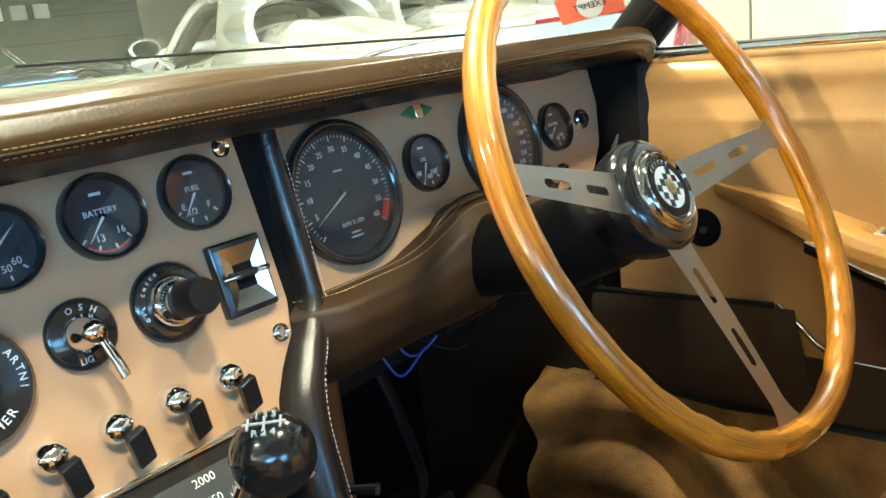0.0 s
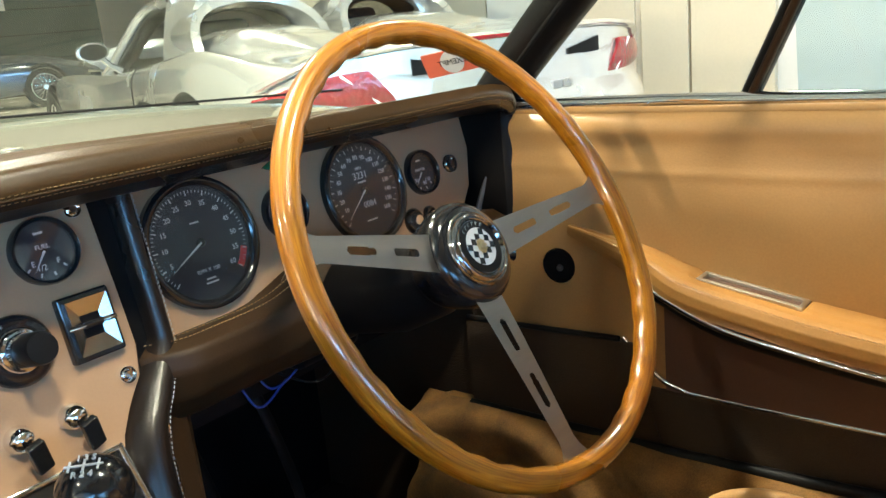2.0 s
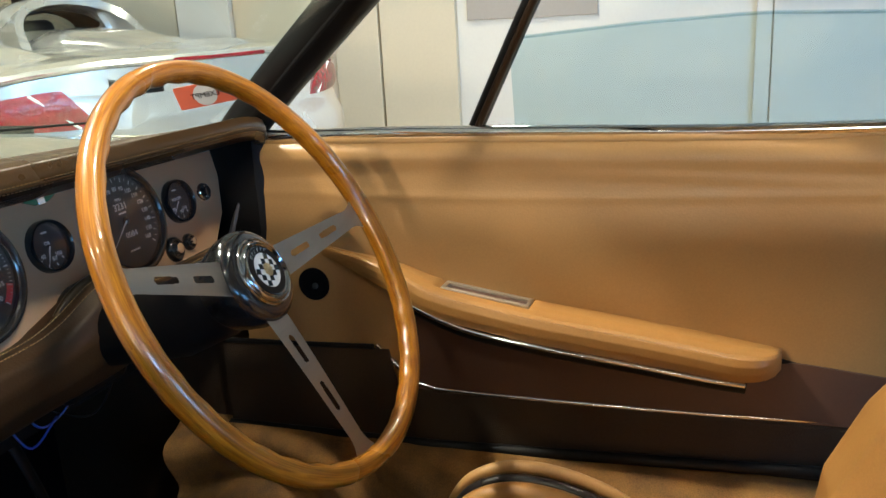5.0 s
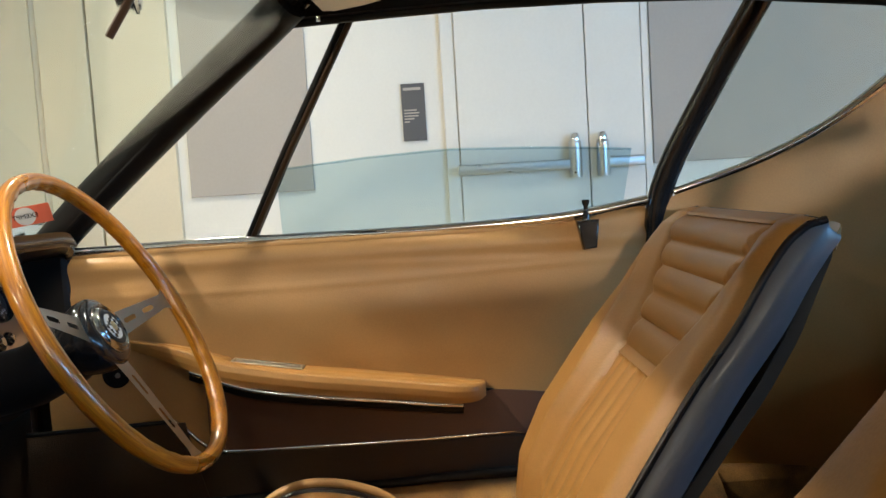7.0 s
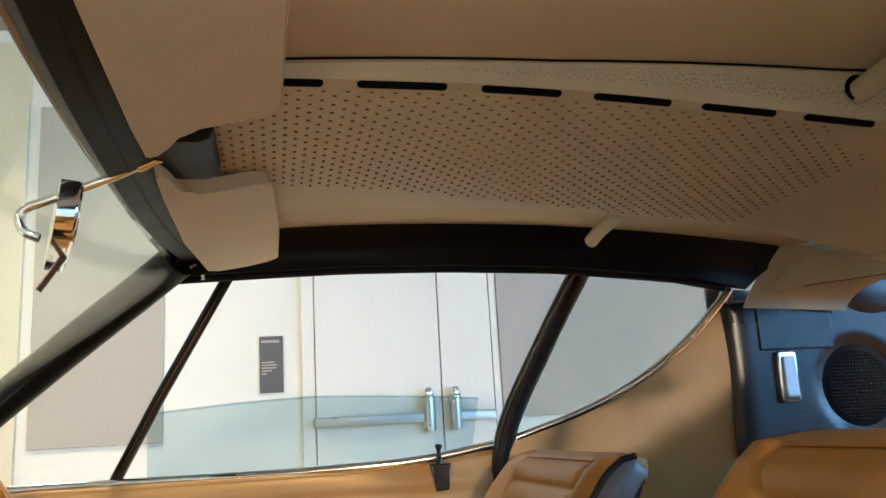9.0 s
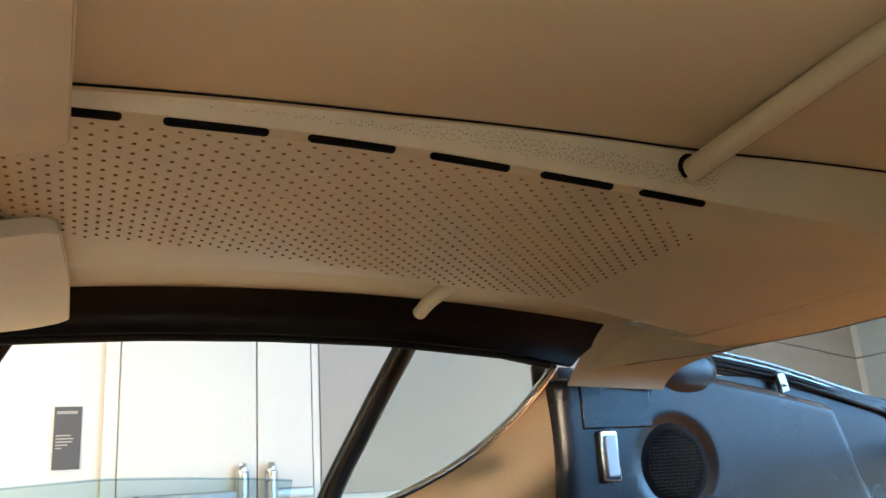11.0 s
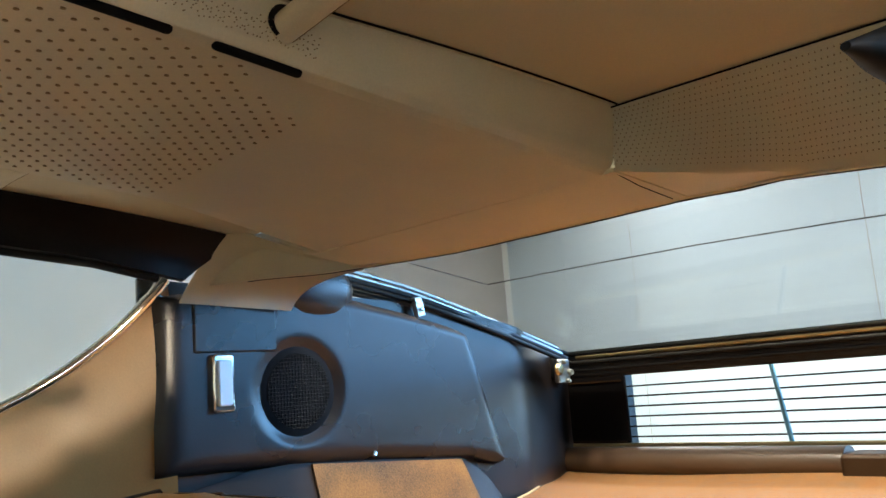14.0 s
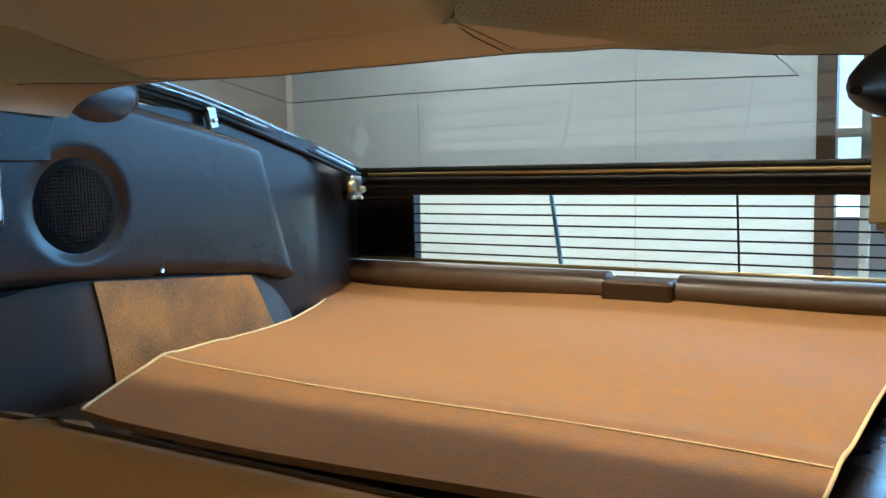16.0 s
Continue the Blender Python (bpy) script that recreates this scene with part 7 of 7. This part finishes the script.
# silver mid-engined roadster
sm = Matrix.Translation((2.682, 1.964, 0.0)) @ pose(0, 0, 0, 0, 0, -17)
roadster = thing("roadster", "silver mid-engined roadster parked with its tail towards the coupe", "car", sm.translation)
ST = [(0.0, 0.42, 0.76, 0.62, 0.30), (0.05, 0.62, 0.79, 0.66, 0.27), (0.13, 0.765, 0.805, 0.69, 0.24), (0.25, 0.885, 0.815, 0.71, 0.22), (0.42, 0.955, 0.82, 0.735, 0.20), (0.70, 0.975, 0.83, 0.775, 0.18), (1.05, 0.98, 0.84, 0.80, 0.16), (1.5, 0.965, 0.83, 0.77, 0.15), (2.1, 0.925, 0.79, 0.73, 0.15), (2.8, 0.935, 0.755, 0.69, 0.15), (3.4, 0.985, 0.745, 0.70, 0.15), (3.95, 0.985, 0.71, 0.68, 0.16), (4.45, 0.90, 0.62, 0.57, 0.20), (4.75, 0.62, 0.50, 0.46, 0.26)]
part("body", body_loft(B(), sm, ST), SILVER, roadster, "smooth silver bodywork")


def tail_plan(x):
    """How far forward of the tail's end the rear corner curves, x metres off the middle."""
    return 0.5 - 0.5 * max(0.0, 1 - min(1.0, abs(x) / 0.98) ** 2.4) ** (1 / 2.4)


def tail_lip(u, v):
    x = -0.965 + 1.93 * u
    z = interp(abs(x), [(0.0, 0.800), (0.5, 0.795), (0.70, 0.780), (0.81, 0.762), (0.89, 0.725), (0.965, 0.675)])
    out, up = [(0.02, -0.004), (-0.028, 0.0), (-0.040, 0.010), (-0.028, 0.024), (0.05, 0.036), (0.22, 0.034)][round(v * 5)]
    a = math.atan2(x, 0.9)
    return sm @ V((x - out * math.sin(a) * 0.8, tail_plan(x) + out * math.cos(a), z + up))


part("tail_spoiler", sheet(B(), tail_lip, 60, 5, 0.004), SILVER, roadster, "curved silver spoiler lip over the lamps")
part("brake_strip", tube(B(), [sm @ V((-0.22 + 0.44 * i / 10, tail_plan(0.2) - 0.038, 0.803)) for i in range(11)], 0.009, 8), RED_LENS, roadster, "red high brake lamp strip")
for x in (-0.40, 0.42):
    def fairing(u, v, x=x):
        q = math.pi * v
        vv = 0.55 + 1.30 * u
        top = interp(vv, [(0.55, 0.80), (0.65, 0.838), (0.80, 0.868), (1.12, 0.917), (1.45, 0.942), (1.85, 0.945)])
        flute = 0.006 * abs(math.sin(3 * q)) if 0.25 < u else 0.0
        return sm @ V((x + (0.15 + 0.12 * u) * math.cos(q), vv, 0.78 + (top - 0.78) * max(0.0, math.sin(q)) ** 0.6 - flute))

    part("seat_fairing", sheet(B(), fairing, 30, 48, 0.01), SILVER, roadster, "fluted pale fairing behind the seat")

    def hoop(u, v, x=x):
        q = math.pi * u
        k = 1 - 0.10 * v
        return sm @ V((x + 0.325 * k * math.cos(q) * (1 + 0.06 * math.sin(q)), 1.66 + 0.34 * v - 0.22 * (1 - math.sin(q)) * (1 - v), 0.80 + (0.262 - 0.015 * v) * max(0.0, math.sin(q)) ** 0.62))

    part("roll_hoop", sheet(B(), hoop, 40, 8, 0.045), SILVER, roadster, "broad silver hoop over the seat")
    part("hoop_lining", sheet(B(), lambda u, v, x=x: sm @ V((x + (0.30 - 0.02 * v) * math.cos(math.pi * u), 1.74 + 0.22 * v, 0.80 + 0.232 * max(0.0, math.sin(math.pi * u)) ** 0.6)), 24, 3, 0.004), SATIN, roadster)
    part("headrest", box(B(), x - 0.15, x + 0.15, 1.98, 2.10, 0.72, 0.99, 0.04, sm), SATIN, roadster, "black headrest")
part("cockpit", box(B(), -0.74, 0.74, 2.0, 2.9, 0.60, 0.815, 0.05, sm), SATIN, roadster, "dark open cockpit")
part("roof_panel", sheet(B(), lambda u, v: sm @ V((-0.62 + 1.24 * u, 1.92 + 0.66 * v, 1.10 + 0.03 * math.sin(math.pi * u))), 12, 4, 0.02), SILVER, roadster, "silver lift-out roof panel")
for s in (1, -1):
    part("screen_pillar", tube(B(), smooth_path([sm @ V((s * a, c, z)) for a, c, z in ((0.83, 3.02, 0.74), (0.79, 2.88, 0.82), (0.715, 2.64, 1.00), (0.665, 2.48, 1.085), (0.65, 2.22, 1.11), (0.65, 1.98, 1.11))], 8), 0.030, 10), SILVER, roadster)
    part("pillar_seal", tube(B(), smooth_path([sm @ V((s * a, c, z)) for a, c, z in ((0.77, 2.92, 0.75), (0.73, 2.78, 0.83), (0.665, 2.56, 0.98), (0.625, 2.42, 1.05), (0.62, 2.18, 1.07), (0.62, 2.00, 1.075))], 8), 0.040, 10), SATIN, roadster, "thick black seal inside the pillar")

    def sail(u, v, s=s):
        """The broad pillar between side window and hoop, v running down from the roof, u from front to rear."""
        return sm @ V((s * (0.665 + 0.105 * v ** 0.8 - 0.035 * u * (1 - v)), 2.05 - 0.06 * v - (0.34 - 0.02 * v) * u, 1.118 - 0.31 * v ** 1.1 - 0.03 * u * (1 - v)))

    part("sail_panel", sheet(B(), sail, 12, 12, 0.03 * s), SILVER, roadster, "silver buttress behind the door")
    part("side_glass", sheet(B(), lambda u, v, s=s: sm @ V((s * (0.78 - 0.13 * v), 2.86 - 0.86 * u - 0.42 * (1 - u) * v, 0.77 + 0.31 * v)), 12, 6, 0.004), GLASS_GREY, roadster).visible_shadow = False

    def lens(u, v, s=s):
        x = (0.53 + 0.425 * u) * (1 - v) + (0.63 + 0.325 * u) * v
        z = (0.598 + 0.062 * u ** 3) * (1 - v) + (0.733 - 0.068 * u ** 2.2) * v
        bulge = 0.012 * math.sin(math.pi * min(1, max(0, v))) * (1 - u * 0.6)
        return sm @ V((s * (x + 0.028 * u * u), tail_plan(x) - 0.028 - bulge, z))

    l = part("tail_lamp", sheet(B(), lens, 28, 12, 0.012 * s), RED_LENS, roadster, "large red faceted tail lamp")
    part("lamp_strip", tube(B(), [V(lens(0.14, 0.02)) - sm.to_3x3() @ V((0, 0.004, 0)), V(lens(0.30, 0.98)) - sm.to_3x3() @ V((0, 0.004, 0))], 0.006, 6), LENS, l, "pale diagonal strip")
    part("exhaust_grille", sheet(B(), lambda u, v, s=s: sm @ V((s * (0.27 + 0.20 * u), tail_plan(0.27 + 0.20 * u) - 0.024, 0.695 + 0.060 * v * (0.4 + 0.6 * u))), 12, 4, 0.008 * s), SATIN, roadster, "dark mesh grille slot")
    wheel_of(roadster, sm, s * 0.978, 1.06, 0.32, 0.33)
    wheel_of(roadster, sm, s * 0.975, 4.02, 0.32, 0.33)
    for y in (1.06, 4.02):
        part("wheel_arch", lathe(B(), [(0.0, 0.004), (0.36, 0.006), (0.372, 0.002), (0.372, -0.03), (0.0, -0.03)], sm @ Matrix.Translation((s * 0.984, y, 0.315)) @ pose(0, 0, 0, 0, 90 * s, 0), 36), SATIN, roadster, "dark wheel arch")
    part("side_intake", box(B(), s * 0.90, s * 0.962, 1.72, 1.95, 0.52, 0.62, 0.02, sm), SATIN, roadster, "dark side air intake")
    part("wing_vent", box(B(), s * 0.90, s * 0.965, 3.12, 3.30, 0.46, 0.66, 0.015, sm), SATIN, roadster, "dark vent behind the front wheel")
    part("door_seam", tube(B(), smooth_path([sm @ V((s * a, c, z)) for a, c, z in ((0.905, 2.02, 0.785), (0.95, 2.00, 0.72), (0.955, 2.02, 0.60), (0.94, 2.10, 0.40))], 6), 0.004, 6), SATIN, roadster)
    mm_ = sm @ Matrix.Translation((s * 0.955, 2.70, 0.885)) @ pose(0, 0, 0, 90, 0, -8 * s)
    stalk = part("door_mirror", lathe(B(), [(0.0, -0.09), (0.04, -0.085), (0.075, -0.05), (0.083, -0.01), (0.082, 0.006), (0.072, 0.008), (0.0, 0.004)], mm_ @ Matrix.Diagonal((1.15, 0.66, 1, 1)), 32), SILVER, roadster, "silver door mirror")
    part("mirror_face", lathe(B(), [(0.0, 0.0095), (0.070, 0.0095), (0.071, 0.006), (0.0, 0.006)], mm_ @ Matrix.Diagonal((1.15, 0.66, 1, 1)), 32), SATIN, stalk, "dark mirror face")
    part("mirror_stalk", tube(B(), [sm @ V((s * 0.80, 2.76, 0.765)), sm @ V((s * 0.86, 2.74, 0.80)), sm @ V((s * 0.92, 2.72, 0.86))], [0.026, 0.016, 0.020], 8), SILVER, stalk)
part("bumper_seam", tube(B(), [sm @ V((x, tail_plan(x) - 0.012, 0.638 + 0.012 * (x / 0.5) ** 2)) for x in [-0.52 + 1.04 * i / 24 for i in range(25)]], 0.003, 6), SATIN, roadster)


def tail_skin(u, v):
    x = 0.955 - 1.91 * u
    top = interp(abs(x), [(0.0, 0.800), (0.5, 0.795), (0.70, 0.780), (0.81, 0.762), (0.89, 0.725), (0.965, 0.675)])
    return sm @ V((x * (1.035 - 0.06 * v * v), tail_plan(x) - 0.008 - 0.045 * math.sin(math.pi * min(1.0, v / 0.58)), 0.33 + (top - 0.335) * v))


part("tail_panel", sheet(B(), tail_skin, 48, 14, 0.008), SILVER, roadster, "smooth rounded silver tail panel")
part("badge_shapes", box(box(B(), 0.16, 0.21, -0.034, -0.016, 0.570, 0.600, 0.003, sm), 0.222, 0.272, -0.030, -0.012, 0.570, 0.600, 0.003, sm), STEEL, roadster, "plain chrome badge shapes")
part("diffuser", box(B(), -0.62, 0.62, 0.02, 0.35, 0.16, 0.34, 0.03, sm), SATIN, roadster)

# dark classic roadster further off
dm = Matrix.Translation((6.62, 16.64, 0.0)) @ pose(0, 0, 0, 0, 0, -117) @ Matrix.Scale(1.08, 4)
classic = thing("classic_roadster", "dark blue classic roadster with wire wheels", "car", dm.translation)
CT = [(-2.1, 0.45, 0.60, 0.52, 0.35), (-1.7, 0.70, 0.76, 0.62, 0.26), (-1.1, 0.80, 0.84, 0.66, 0.22), (-0.4, 0.82, 0.86, 0.68, 0.2), (0.4, 0.82, 0.89, 0.68, 0.2), (1.2, 0.80, 0.86, 0.66, 0.22), (1.9, 0.66, 0.68, 0.52, 0.28), (2.2, 0.35, 0.54, 0.44, 0.36)]
part("body", body_loft(B(), dm, CT), BLUEPAINT, classic, "dark blue rounded bodywork")
for s in (1, -1):
    for y in (1.30, -1.15):
        part("wheel_arch", lathe(B(), [(0.0, 0.004), (0.355, 0.006), (0.365, 0.0), (0.365, -0.06), (0.0, -0.06)], dm @ Matrix.Translation((s * 0.80, y, 0.34)) @ pose(0, 0, 0, 0, 90 * s, 0), 32), SATIN, classic, "dark wheel arch")
    wheel_of(classic, dm, s * 0.80, 1.30, 0.32, 0.32, 0.16, True)
    wheel_of(classic, dm, s * 0.80, -1.15, 0.32, 0.32, 0.16, True)
part("screen_frame", tube(B(), smooth_path([dm @ V(p) for p in ((-0.66, 0.35, 0.84), (-0.60, 0.10, 1.12), (0, 0.14, 1.16), (0.60, 0.10, 1.12), (0.66, 0.35, 0.84))], 8), 0.012, 8), CHROME, classic)
part("bumper", tube(B(), smooth_path([dm @ V(p) for p in ((-0.60, 1.98, 0.50), (-0.30, 2.24, 0.47), (0.30, 2.24, 0.47), (0.60, 1.98, 0.50))], 8), 0.025, 8), CHROME, classic)
part("headlamp", lathe(B(), [(0.0, 0.03), (0.07, 0.02), (0.085, 0.0), (0.0, 0.0)], dm @ Matrix.Translation((0.50, 1.93, 0.66)) @ pose(0, 0, 0, -70, 0, 0), 20), CHROME, classic)
part("headlamp", lathe(B(), [(0.0, 0.03), (0.07, 0.02), (0.085, 0.0), (0.0, 0.0)], dm @ Matrix.Translation((-0.50, 1.93, 0.66)) @ pose(0, 0, 0, -70, 0, 0), 20), CHROME, classic)

# pale car further off, its lamps towards the roadster's cockpit
pm = Matrix.Translation((11.0, 15.6, 0.0)) @ pose(0, 0, 0, 0, 0, 65) @ Matrix.Scale(1.12, 4)
pale = thing("pale_roadster", "white open classic car in the far bay", "car", pm.translation)
part("body", body_loft(B(), pm, CT), WHITEPAINT, pale, "white rounded bodywork")
for s in (1, -1):
    for y in (1.30, -1.15):
        part("wheel_arch", lathe(B(), [(0.0, 0.004), (0.355, 0.006), (0.365, 0.0), (0.365, -0.06), (0.0, -0.06)], pm @ Matrix.Translation((s * 0.80, y, 0.34)) @ pose(0, 0, 0, 0, 90 * s, 0), 32), SATIN, pale, "dark wheel arch")
        wheel_of(pale, pm, s * 0.80, y, 0.32, 0.32, 0.16, True)
    part("headlamp", lathe(B(), [(0.0, 0.04), (0.07, 0.03), (0.09, 0.0), (0.0, 0.0)], pm @ Matrix.Translation((s * 0.50, 1.93, 0.68)) @ pose(0, 0, 0, -70, 0, 0), 20), CHROME, pale)
part("bumper", tube(B(), smooth_path([pm @ V(p) for p in ((-0.60, 1.98, 0.50), (-0.30, 2.24, 0.47), (0.30, 2.24, 0.47), (0.60, 1.98, 0.50))], 8), 0.03, 8), CHROME, pale)
part("screen_frame", tube(B(), smooth_path([pm @ V(p) for p in ((-0.66, 0.35, 0.84), (-0.60, 0.10, 1.12), (0, 0.14, 1.16), (0.60, 0.10, 1.12), (0.66, 0.35, 0.84))], 8), 0.014, 8), CHROME, pale)
